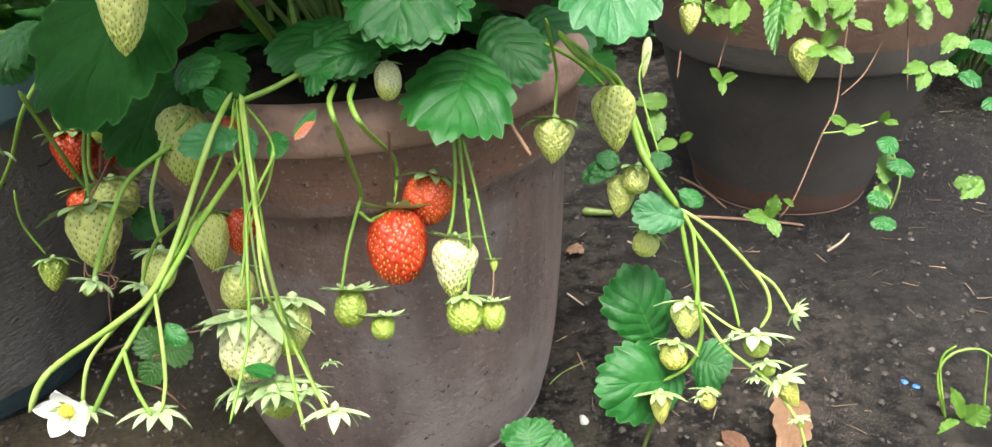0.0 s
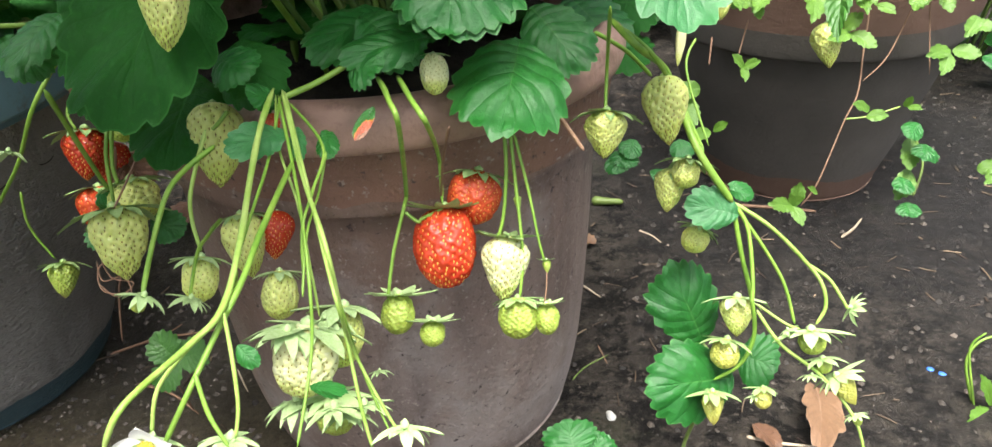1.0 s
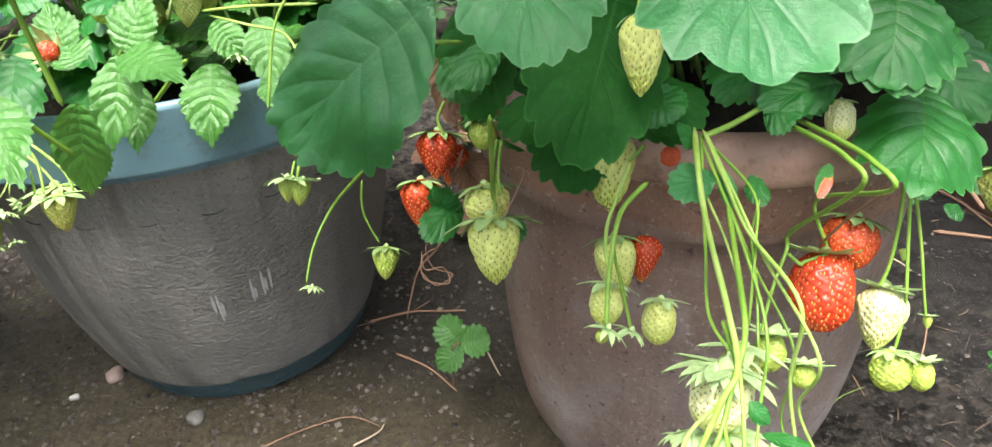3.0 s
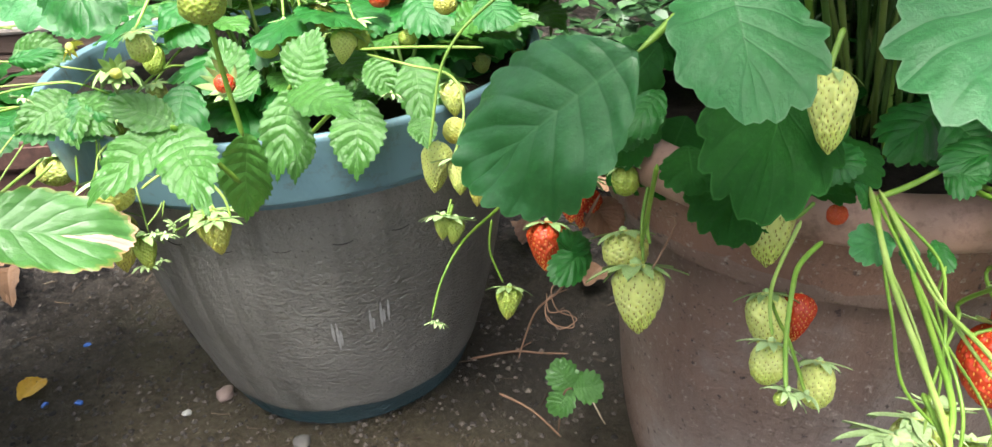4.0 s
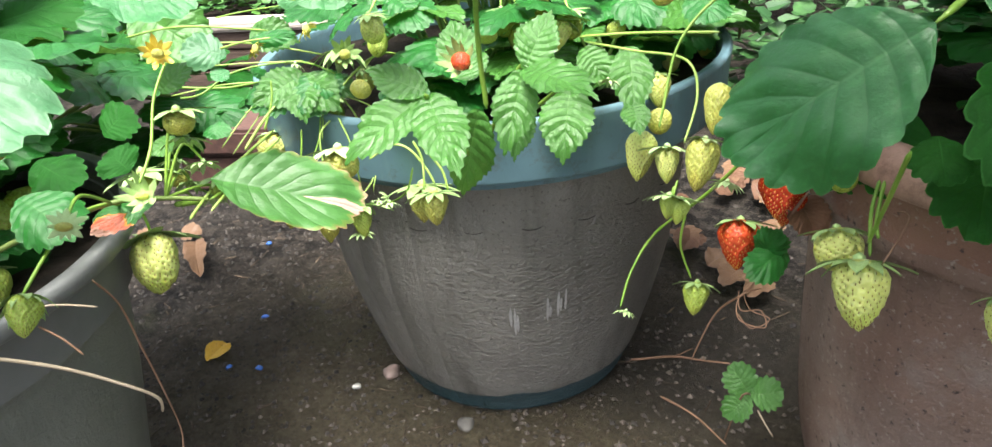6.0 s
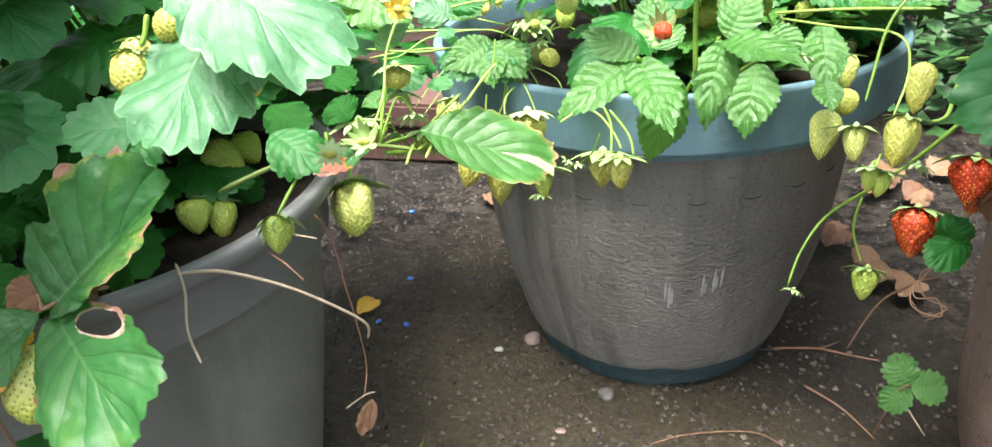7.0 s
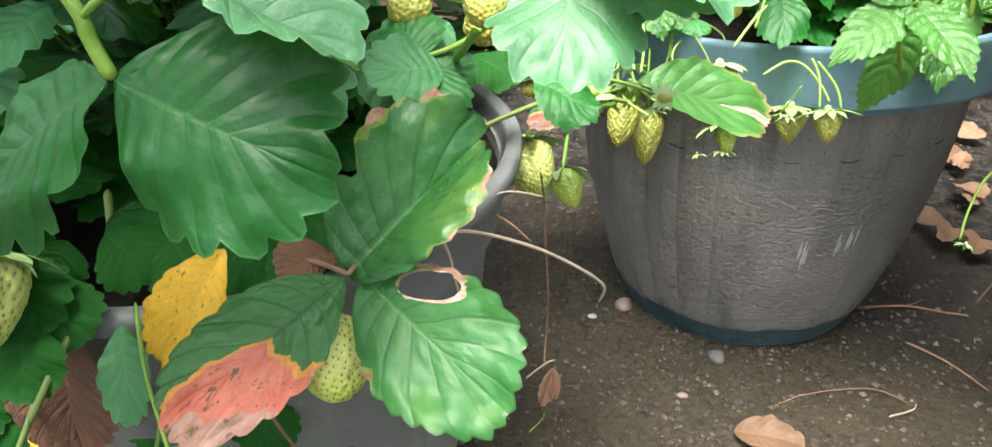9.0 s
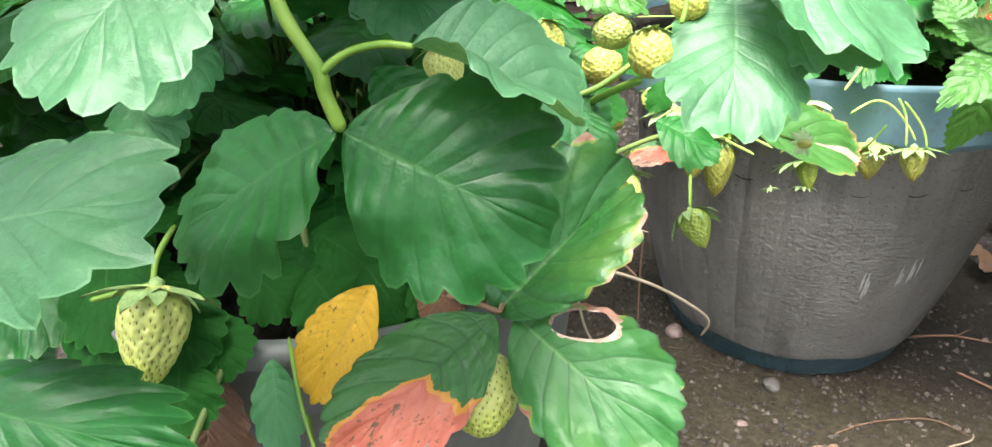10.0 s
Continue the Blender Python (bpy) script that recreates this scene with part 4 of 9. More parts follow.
# ---- the four potted plants ----
plant_t = thing("strawberry_plant", (-0.100, 0.470, 0.286), "fruiting strawberry plant with red and green berries in a terracotta pot", "strawberry plant", "potted strawberry plants")
plant_g = thing("strawberry_plant", (-0.505, 0.560, 0.275), "light green crinkled strawberry plant in the blue-rimmed planter", "strawberry plant", "potted strawberry plants")
plant_s = thing("strawberry_plant", (-0.730, 0.155, 0.25), "large-leaved strawberry plant with scorched leaves in the slate planter", "strawberry plant", "potted strawberry plants")
plant_b = thing("strawberry_plant", (0.325, 0.86, 0.245), "trailing strawberry plant with lime green leaves in an old pot", "strawberry plant", "potted strawberry plants")

# berries over the front of the terracotta pot
berry(plant_t, (-0.0565, 0.3165, 0.2619), (-0.0579, 0.2977, 0.2305), 0.0277, "ripe", "broad", 0.55, 2, 0)
berry(plant_t, (-0.0404, 0.3349, 0.2699), (-0.0464, 0.3221, 0.2485), 0.0244, "orange", "broad", 0.6, 1, 0)
berry(plant_t, (-0.0301, 0.3115, 0.2476), (-0.0326, 0.2959, 0.2215), 0.0221, "pale", "cone", 0.6, 2, 0)
berry(plant_t, (-0.0260, 0.2945, 0.2249), (-0.0266, 0.2849, 0.2088), 0.0173, "lime", "round", 0.6, 1, 0)
berry(plant_t, (-0.0132, 0.2928, 0.2220), (-0.0133, 0.2854, 0.2096), 0.0110, "lime", "round", 0.7, 2, 1)
berry(plant_t, (-0.0791, 0.2921, 0.2328), (-0.0806, 0.2829, 0.2173), 0.0147, "lime", "round", 0.85, 2, 1)
berry(plant_t, (-0.0646, 0.2855, 0.2218), (-0.0654, 0.2794, 0.2116), 0.0108, "lime", "round", 0.9, 2, 1)
berry(plant_t, (0.0208, 0.3457, 0.2917), (0.0184, 0.3342, 0.2724), 0.0196, "green", "cone", 0.7, 1, 0)
berry(plant_t, (0.0503, 0.3630, 0.3001), (0.0516, 0.3458, 0.2714), 0.0226, "green", "cone", 0.4, 0, 0)
berry(plant_t, (-0.0568, 0.3401, 0.3261), (-0.0568, 0.3308, 0.3106), 0.0122, "pale", "round", 0.45, 1, 1)
berry(plant_t, (-0.1557, 0.3357, 0.3109), (-0.1544, 0.3166, 0.2789), 0.0250, "green", "long", 0.4, 0, 0)
berry(plant_t, (-0.1517, 0.3234, 0.2608), (-0.1478, 0.3082, 0.2353), 0.0194, "green", "long", 0.6, 1, 0)
berry(plant_t, (-0.1359, 0.3275, 0.2589), (-0.1382, 0.3157, 0.2391), 0.0161, "ripe", "cone", 0.3, 0, 0)
berry(plant_t, (-0.1293, 0.2922, 0.2491), (-0.1301, 0.2813, 0.2308), 0.0155, "green", "round", 0.6, 1, 1)
berry(plant_t, (-0.1525, 0.2740, 0.2707), (-0.1542, 0.2646, 0.2550), 0.0137, "green", "round", 0.75, 1, 1)
berry(plant_t, (-0.1065, 0.2427, 0.2580), (-0.1106, 0.2289, 0.2347), 0.0237, "pale", "broad", 0.8, 1, 1)
berry(plant_t, (-0.0967, 0.2620, 0.2512), (-0.0993, 0.2493, 0.2299), 0.0162, "green", "broad", 0.9, 1, 1)
berry(plant_t, (-0.2251, 0.3778, 0.2550), (-0.2198, 0.3659, 0.2352), 0.0248, "green", "round", 0.6, 1, 0)
berry(plant_t, (-0.2136, 0.3335, 0.2628), (-0.2093, 0.3156, 0.2330), 0.0258, "green", "long", 0.75, 1, 0)
berry(plant_t, (-0.2575, 0.4098, 0.2711), (-0.2576, 0.3948, 0.2466), 0.0236, "ripe", "cone", 0.7, 1, 0)
berry(plant_t, (-0.2517, 0.4243, 0.2558), (-0.2548, 0.4106, 0.2336), 0.0200, "ripe", "cone", 0.0, 0, 0)
berry(plant_t, (-0.2825, 0.4448, 0.2168), (-0.2805, 0.4273, 0.1878), 0.0276, "orange", "cone", 0.6, 1, 0)
berry(plant_t, (-0.3030, 0.4145, 0.1818), (-0.3025, 0.4027, 0.1624), 0.0173, "lime", "cone", 0.7, 1, 0)
berry(plant_t, (-0.1441, 0.2929, 0.3795), (-0.1439, 0.2773, 0.3538), 0.0168, "green", "long", 0.5, 0, 0)
berry(plant_t, (-0.1286, 0.3239, 0.3095), (-0.1282, 0.3193, 0.3019), 0.0085, "orange", "round", 0, 0, 0)
husk(plant_t, (-0.1516, 0.2237, 0.2893), (-0.0029, -0.0037, -0.0059), 0.0138, 1, 1)
husk(plant_t, (-0.1430, 0.2364, 0.2779), (-0.0024, -0.0035, -0.0056), 0.0134, 1, 1)
berry(plant_t, (-0.1529, 0.2233, 0.2887), (-0.1544, 0.2207, 0.2845), 0.0046, "lime", "round", 0, 0, 0)

# the near spray with its flower
stem(plant_t, [(-0.1203, 0.3107, 0.3253), (-0.1200, 0.2833, 0.3210), (-0.1182, 0.2545, 0.3147), (-0.1139, 0.2156, 0.3088), (-0.1127, 0.1904, 0.3062), (-0.1181, 0.1778, 0.3048), (-0.1268, 0.1550, 0.3060), (-0.1324, 0.1494, 0.2969)], 0.00128, 0.00084, PALESTEM)
stem(plant_t, [(-0.1084, 0.2776, 0.3098), (-0.1089, 0.2280, 0.3099), (-0.1094, 0.2032, 0.3078), (-0.1139, 0.1877, 0.3017), (-0.1188, 0.1715, 0.2946), (-0.1268, 0.1636, 0.2818)], 0.00114, 0.00077, STEM)
stem(plant_t, [(-0.1168, 0.3103, 0.3247), (-0.1096, 0.2862, 0.3163), (-0.1019, 0.2616, 0.3072), (-0.0889, 0.2241, 0.3037), (-0.0877, 0.2223, 0.2709), (-0.0838, 0.2085, 0.2486), (-0.0804, 0.2001, 0.2351)], 0.00101, 0.00063, PALESTEM)
stem(plant_t, [(-0.1158, 0.3099, 0.3240), (-0.1066, 0.2791, 0.3143), (-0.0971, 0.2481, 0.3043), (-0.0847, 0.2074, 0.2957), (-0.0845, 0.2176, 0.2634), (-0.0753, 0.2071, 0.2463), (-0.0684, 0.2006, 0.2358)], 0.00074, 0.00056, PALESTEM)
stem(plant_t, [(-0.1185, 0.3093, 0.3230), (-0.1048, 0.2605, 0.3054), (-0.0975, 0.2272, 0.2895), (-0.0982, 0.2138, 0.2679), (-0.1019, 0.1906, 0.2495)], 0.00074, 0.00056, STEM)
stem(plant_t, [(-0.1148, 0.3079, 0.3206), (-0.0982, 0.2833, 0.3116), (-0.0991, 0.2603, 0.3051), (-0.1012, 0.2447, 0.2989), (-0.1018, 0.2354, 0.2839)], 0.00067, 0.00056, STEM)
stem(plant_t, [(-0.1123, 0.1904, 0.3062), (-0.1106, 0.1838, 0.2955), (-0.1096, 0.1762, 0.2832), (-0.1109, 0.1714, 0.2754)], 0.00067, 0.00056, PALESTEM)
stem(plant_t, [(-0.1177, 0.1778, 0.3047), (-0.1272, 0.1720, 0.2955), (-0.1297, 0.1657, 0.2852)], 0.00067, 0.00056, PALESTEM)
stem(plant_t, [(-0.1172, 0.1737, 0.2982), (-0.1141, 0.1678, 0.2886), (-0.1092, 0.1630, 0.2809)], 0.00074, 0.00056, STEM)
stem(plant_t, [(-0.1150, 0.2130, 0.3047), (-0.1128, 0.2003, 0.3032), (-0.1124, 0.1895, 0.3047)], 0.00094, 0.00084, STEM)
stem(plant_t, [(-0.1154, 0.3092, 0.3228), (-0.1064, 0.2798, 0.3059), (-0.0986, 0.2543, 0.2954), (-0.0880, 0.2235, 0.2836), (-0.0858, 0.2292, 0.2440), (-0.0767, 0.2166, 0.2237)], 0.00061, 0.00049, STEM)
stem(plant_t, [(-0.1195, 0.3093, 0.3231), (-0.1166, 0.2884, 0.3104), (-0.1076, 0.2668, 0.2966), (-0.1018, 0.2460, 0.2819), (-0.1008, 0.2407, 0.2627)], 0.00061, 0.00049, PALESTEM)
stem(plant_t, [(-0.1174, 0.3093, 0.3230), (-0.1176, 0.2769, 0.3108), (-0.1180, 0.2487, 0.3053), (-0.1184, 0.2218, 0.3000), (-0.1139, 0.2004, 0.3032)], 0.00067, 0.00056, STEM)
stem(plant_t, [(-0.0963, 0.2785, 0.3112), (-0.0991, 0.2691, 0.3002), (-0.0998, 0.2435, 0.2969), (-0.1000, 0.2239, 0.2843)], 0.00054, 0.00049, STEM)
flower(plant_t, (-0.1202, 0.1472, 0.2992), (-0.0076, -0.8412, 0.1493), 0.0072)
husk(plant_t, (-0.1121, 0.1716, 0.2758), (-0.0009, -0.0028, -0.0045), 0.0179, 1, 1)
husk(plant_t, (-0.1297, 0.1651, 0.2843), (-0.0021, -0.0031, -0.0050), 0.0136, 1, 1)
husk(plant_t, (-0.0691, 0.2043, 0.2419), (-0.0004, -0.0032, -0.0052), 0.0206, 1, 1)
husk(plant_t, (-0.0929, 0.2220, 0.2325), (-0.0006, -0.0049, -0.0079), 0.0187, 1, 1)
husk(plant_t, (-0.1115, 0.2339, 0.2627), (-0.0012, -0.0041, -0.0068), 0.0217, 3, 1)
husk(plant_t, (-0.1022, 0.2517, 0.2535), (0.0018, -0.0051, -0.0085), 0.0196, 3, 1)
husk(plant_t, (-0.1152, 0.2357, 0.2267), (0.0001, -0.0051, -0.0085), 0.0209, 3, 1)
husk(plant_t, (-0.0961, 0.2193, 0.2382), (0.0006, -0.0047, -0.0079), 0.0206, 1, 1)
husk(plant_t, (-0.0871, 0.2268, 0.2314), (0.0005, -0.0055, -0.0092), 0.0190, 1, 1)
berry(plant_t, (-0.1004, 0.2365, 0.2280), (-0.0997, 0.2282, 0.2143), 0.0152, "lime", "round", 1.0, 1, 1)
husk(plant_t, (-0.0881, 0.2673, 0.2106), (0.0003, -0.0022, -0.0035), 0.0094, 1, 1)
husk(plant_t, (-0.1214, 0.2386, 0.2213), (0.0008, -0.0040, -0.0064), 0.0150, 1, 1)
blade(plant_t, (-0.0982, 0.2050, 0.2619), (-0.0833, 0.1961, 0.2666), 0.0057, (-0.4383, -0.2877, 0.8515), "leaf")
blade(plant_t, (-0.1088, 0.1851, 0.2977), (-0.1033, 0.1815, 0.2917), 0.0061, (0.1975, -0.7407, 0.6422), "leaf")
blade(plant_t, (-0.1140, 0.2926, 0.3150), (-0.1304, 0.2700, 0.3164), 0.0172, (0.4763, -0.2917, 0.8295), "blue")
blade(plant_t, (-0.1090, 0.2931, 0.3158), (-0.1068, 0.2766, 0.3081), 0.0073, (-0.0217, -0.4256, 0.9047), "blue")
blade(plant_t, (-0.0980, 0.2921, 0.3142), (-0.0953, 0.2769, 0.3087), 0.0097, (-0.0647, -0.3497, 0.9346), "leaf")
blade(plant_t, (-0.0753, 0.2738, 0.3304), (-0.0806, 0.2584, 0.3245), 0.0060, (0.1456, -0.3948, 0.9071), "red")
blade(plant_t, (-0.2196, 0.3764, 0.2327), (-0.2032, 0.3695, 0.2217), 0.0206, (0.0904, -0.7811, 0.6179), "leaf")
blade(plant_t, (0.0153, 0.4649, 0.3137), (0.0421, 0.4331, 0.2874), 0.0481, (0.1043, -0.5798, 0.8081), "leaf")
blade(plant_t, (0.0337, 0.4529, 0.2920), (0.0565, 0.4289, 0.2790), 0.0389, (0.0112, -0.4679, 0.8837), "shaded")
blade(plant_t, (0.0582, 0.4805, 0.3155), (0.0416, 0.4474, 0.2918), 0.0416, (-0.0113, -0.5790, 0.8152), "shaded")
blade(plant_t, (0.0307, 0.5037, 0.3180), (0.0635, 0.4807, 0.3056), 0.0474, (0.0041, -0.4703, 0.8825), "shaded")
blade(plant_t, (0.0081, 0.4784, 0.2981), (0.0235, 0.4504, 0.2794), 0.0425, (0.0558, -0.5340, 0.8437), "shaded")

# stalks of the hanging berries
stem(plant_t, [(-0.0834, 0.3462, 0.3143), (-0.0747, 0.3010, 0.3268), (-0.0694, 0.2729, 0.3328), (-0.0659, 0.2641, 0.3262), (-0.0730, 0.3160, 0.2722), (-0.0746, 0.3116, 0.2651), (-0.0803, 0.3013, 0.2485), (-0.0844, 0.2895, 0.2295)], 0.0012, 0.0008, STEM)
stem(plant_t, [(-0.0741, 0.3108, 0.2638), (-0.0687, 0.3084, 0.2600), (-0.0664, 0.3091, 0.2610), (-0.0571, 0.3110, 0.2642)], 0.0009, 0.0008, STEM)
stem(plant_t, [(-0.0743, 0.3462, 0.3143), (-0.0667, 0.3008, 0.3266), (-0.0613, 0.2727, 0.3324), (-0.0557, 0.2638, 0.3257), (-0.0587, 0.3388, 0.2755), (-0.0572, 0.3125, 0.2666)], 0.0012, 0.0009, STEM)
stem(plant_t, [(-0.0490, 0.2783, 0.3187), (-0.0544, 0.3006, 0.2916), (-0.0585, 0.3212, 0.2616)], 0.0007, 0.0006, TWIG)
stem(plant_t, [(-0.0277, 0.3258, 0.2941), (-0.0279, 0.3191, 0.2771), (-0.0302, 0.3115, 0.2587), (-0.0337, 0.3082, 0.2474)], 0.001, 0.0008, STEM)
stem(plant_t, [(-0.0252, 0.3257, 0.2940), (-0.0239, 0.3145, 0.2697), (-0.0226, 0.3022, 0.2438), (-0.0249, 0.2943, 0.2249)], 0.0009, 0.0007, STEM)
stem(plant_t, [(-0.0236, 0.3249, 0.2927), (-0.0185, 0.3143, 0.2694), (-0.0149, 0.3050, 0.2482), (-0.0120, 0.3007, 0.2353)], 0.0008, 0.0005, STEM)
stem(plant_t, [(-0.0120, 0.3007, 0.2353), (-0.0126, 0.2962, 0.2280), (-0.0141, 0.2924, 0.2219)], 0.0004, 0.0004, TWIG)
berry(plant_t, (-0.0118, 0.3030, 0.2390), (-0.0119, 0.2997, 0.2336), 0.0040, "lime", "cone", 1.0, 2, 1)
stem(plant_t, [(-0.0236, 0.3185, 0.2641), (-0.0231, 0.3155, 0.2592)], 0.0022, 0.0008, PALESTEM)
stem(plant_t, [(0.0154, 0.3110, 0.3503), (0.0225, 0.3574, 0.3102), (0.0204, 0.3463, 0.2922)], 0.0009, 0.0008, STEM)
stem(plant_t, [(-0.0038, 0.3473, 0.2939), (0.0025, 0.3371, 0.2869), (0.0080, 0.3274, 0.2807)], 0.0012, 0.0009, TWIG)
stem(plant_t, [(-0.1401, 0.3090, 0.3176), (-0.1443, 0.3064, 0.3135), (-0.1470, 0.3052, 0.3114)], 0.001, 0.0008, STEM)
stem(plant_t, [(-0.1459, 0.2960, 0.3156), (-0.1537, 0.2852, 0.2949), (-0.1546, 0.2801, 0.2834), (-0.1524, 0.2753, 0.2725)], 0.0009, 0.0008, PALESTEM)
stem(plant_t, [(-0.1389, 0.2834, 0.3143), (-0.1476, 0.2703, 0.3109), (-0.1506, 0.2573, 0.3078), (-0.1524, 0.2400, 0.2977), (-0.1522, 0.2237, 0.2893)], 0.0011, 0.0009, STEM)
stem(plant_t, [(-0.1520, 0.3020, 0.2713), (-0.1503, 0.2817, 0.2761), (-0.1476, 0.2612, 0.2804), (-0.1434, 0.2364, 0.2779)], 0.0009, 0.0007, STEM)
stem(plant_t, [(-0.2104, 0.3471, 0.2994), (-0.2119, 0.3386, 0.2858), (-0.2097, 0.3278, 0.2682)], 0.001, 0.0009, STEM)
stem(plant_t, [(-0.2048, 0.3175, 0.2706), (-0.1959, 0.3337, 0.2872), (-0.2010, 0.3398, 0.2877)], 0.0005, 0.0004, TWIG)
stem(plant_t, [(-0.2520, 0.4201, 0.3202), (-0.2716, 0.3970, 0.2916), (-0.2978, 0.4039, 0.2546), (-0.3305, 0.4097, 0.2180), (-0.3410, 0.3899, 0.1989), (-0.3435, 0.3720, 0.1804)], 0.0013, 0.0008, STEM)
stem(plant_t, [(-0.3142, 0.4202, 0.2290), (-0.3159, 0.4172, 0.2066), (-0.3075, 0.4155, 0.1834)], 0.0009, 0.0007, STEM)
husk(plant_t, (-0.2847, 0.3820, 0.2729), (-0.0005, -0.0035, -0.0050), 0.0179, 1, 1)
stem(plant_t, [(-0.2291, 0.3700, 0.3400), (-0.2546, 0.3572, 0.3442), (-0.2768, 0.3424, 0.3449)], 0.0012, 0.001, STEM)
stem(plant_t, [(-0.2599, 0.3680, 0.3400), (-0.2727, 0.3490, 0.3327), (-0.2743, 0.3287, 0.3221), (-0.2802, 0.3262, 0.3186)], 0.0012, 0.0008, STEM)
stem(plant_t, [(-0.2471, 0.3931, 0.2981), (-0.2507, 0.3876, 0.2894), (-0.2467, 0.3833, 0.2819)], 0.0009, 0.0008, STEM)
stem(plant_t, [(-0.2083, 0.3467, 0.2995), (-0.2092, 0.3370, 0.2837), (-0.2072, 0.3323, 0.2757)], 0.001, 0.0009, STEM)
husk(plant_t, (-0.3395, 0.3714, 0.1790), (-0.0009, -0.0034, -0.0055), 0.0131, 1, 1)
berry(plant_t, (-0.2943, 0.3005, 0.2999), (-0.2951, 0.2940, 0.2892), 0.0095, "lime", "cone", 0.9, 2, 1)
berry(plant_t, (-0.2906, 0.3699, 0.3339), (-0.2907, 0.3561, 0.3110), 0.0145, "gold", "long", 0.4, 0, 0)
berry(plant_t, (-0.2925, 0.3454, 0.3129), (-0.2936, 0.3310, 0.2895), 0.0165, "gold", "long", 0.6, 1, 1)
stem(plant_t, [(-0.3005, 0.3134, 0.2997), (-0.3012, 0.3099, 0.2941)], 0.001, 0.0008, STEM)

# dry runner tangle between the pots
stem(plant_t, [(-0.2423, 0.4061, 0.2611), (-0.2601, 0.4167, 0.2168), (-0.2701, 0.4295, 0.1751), (-0.2934, 0.4445, 0.1385), (-0.3096, 0.4508, 0.0869)], 0.001, 0.0007, TWIG)
stem(plant_t, [(-0.2618, 0.4053, 0.1911), (-0.2739, 0.4006, 0.1848), (-0.2722, 0.3934, 0.1728), (-0.2562, 0.3930, 0.1704), (-0.2601, 0.3981, 0.1791), (-0.2721, 0.3966, 0.1779), (-0.2750, 0.4027, 0.1883)], 0.0005, 0.0004, TWIG)
stem(plant_t, [(-0.2597, 0.4095, 0.1978), (-0.2718, 0.4049, 0.1915), (-0.2672, 0.3978, 0.1794), (-0.2541, 0.3962, 0.1754), (-0.2642, 0.3917, 0.1690), (-0.2741, 0.3954, 0.1763)], 0.0004, 0.0004, TWIG)

# right-hand spray
stem(plant_t, [(0.0235, 0.3578, 0.3309), (0.0335, 0.3410, 0.3227), (0.0574, 0.3828, 0.2939), (0.0642, 0.3451, 0.2709), (0.0818, 0.3345, 0.2442)], 0.0016, 0.0021, STEM)
stem(plant_t, [(0.0289, 0.3554, 0.3270), (0.0425, 0.3482, 0.3153), (0.0630, 0.3751, 0.2813), (0.0677, 0.3434, 0.2682)], 0.0012, 0.0012, STEM)
stem(plant_t, [(0.0174, 0.3648, 0.3232), (0.0344, 0.3745, 0.3097), (0.0493, 0.3822, 0.2929)], 0.0012, 0.001, STEM)
stem(plant_t, [(0.0818, 0.3345, 0.2442), (0.0864, 0.3261, 0.2198), (0.0920, 0.3189, 0.1974), (0.0940, 0.3132, 0.1774), (0.0878, 0.3101, 0.1614), (0.0752, 0.3104, 0.1511)], 0.0014, 0.0009, STEM)
stem(plant_t, [(0.0824, 0.3342, 0.2436), (0.0884, 0.3278, 0.2334), (0.0894, 0.3148, 0.2123), (0.0881, 0.3083, 0.2019)], 0.0012, 0.001, STEM)
stem(plant_t, [(0.0824, 0.3345, 0.2442), (0.1007, 0.3287, 0.2320), (0.1172, 0.3205, 0.2158), (0.1250, 0.3157, 0.2052), (0.1265, 0.3111, 0.1949), (0.1219, 0.3079, 0.1870)], 0.0011, 0.0009, PALESTEM)
stem(plant_t, [(0.1199, 0.3236, 0.2123), (0.1295, 0.3196, 0.2059), (0.1353, 0.3145, 0.1976), (0.1381, 0.3114, 0.1926)], 0.0009, 0.0008, PALESTEM)
stem(plant_t, [(0.0838, 0.3328, 0.2415), (0.0973, 0.3239, 0.2223), (0.1065, 0.3167, 0.2059), (0.1113, 0.3083, 0.1876)], 0.001, 0.0008, STEM)
stem(plant_t, [(0.0929, 0.3125, 0.1944), (0.1041, 0.3030, 0.1791), (0.1235, 0.2941, 0.1647), (0.1380, 0.2829, 0.1466), (0.1420, 0.2742, 0.1325)], 0.001, 0.0008, PALESTEM)
stem(plant_t, [(0.0930, 0.3141, 0.1970), (0.1063, 0.3087, 0.1883), (0.1139, 0.3068, 0.1853)], 0.0007, 0.0007, PALESTEM)
stem(plant_t, [(0.0756, 0.4013, 0.3048), (0.0684, 0.3881, 0.2929), (0.0760, 0.3628, 0.2615)], 0.0007, 0.0006, STEM)
berry(plant_t, (0.0901, 0.3330, 0.1877), (0.0885, 0.3218, 0.1697), 0.0172, "green", "cone", 0.8, 1, 1)
berry(plant_t, (0.0823, 0.3177, 0.1724), (0.0788, 0.3097, 0.1595), 0.0144, "gold", "round", 0.8, 1, 0)
berry(plant_t, (0.0715, 0.3000, 0.1534), (0.0711, 0.2908, 0.1385), 0.0110, "gold", "cone", 1.0, 1, 0)
berry(plant_t, (0.0937, 0.2922, 0.1617), (0.0931, 0.2866, 0.1526), 0.0088, "gold", "round", 0.8, 1, 0)
berry(plant_t, (0.0580, 0.3618, 0.2503), (0.0540, 0.3500, 0.2311), 0.0162, "green", "cone", 0.5, 0, 0)
berry(plant_t, (0.0641, 0.3554, 0.2589), (0.0607, 0.3477, 0.2464), 0.0133, "green", "round", 0.9, 1, 0)
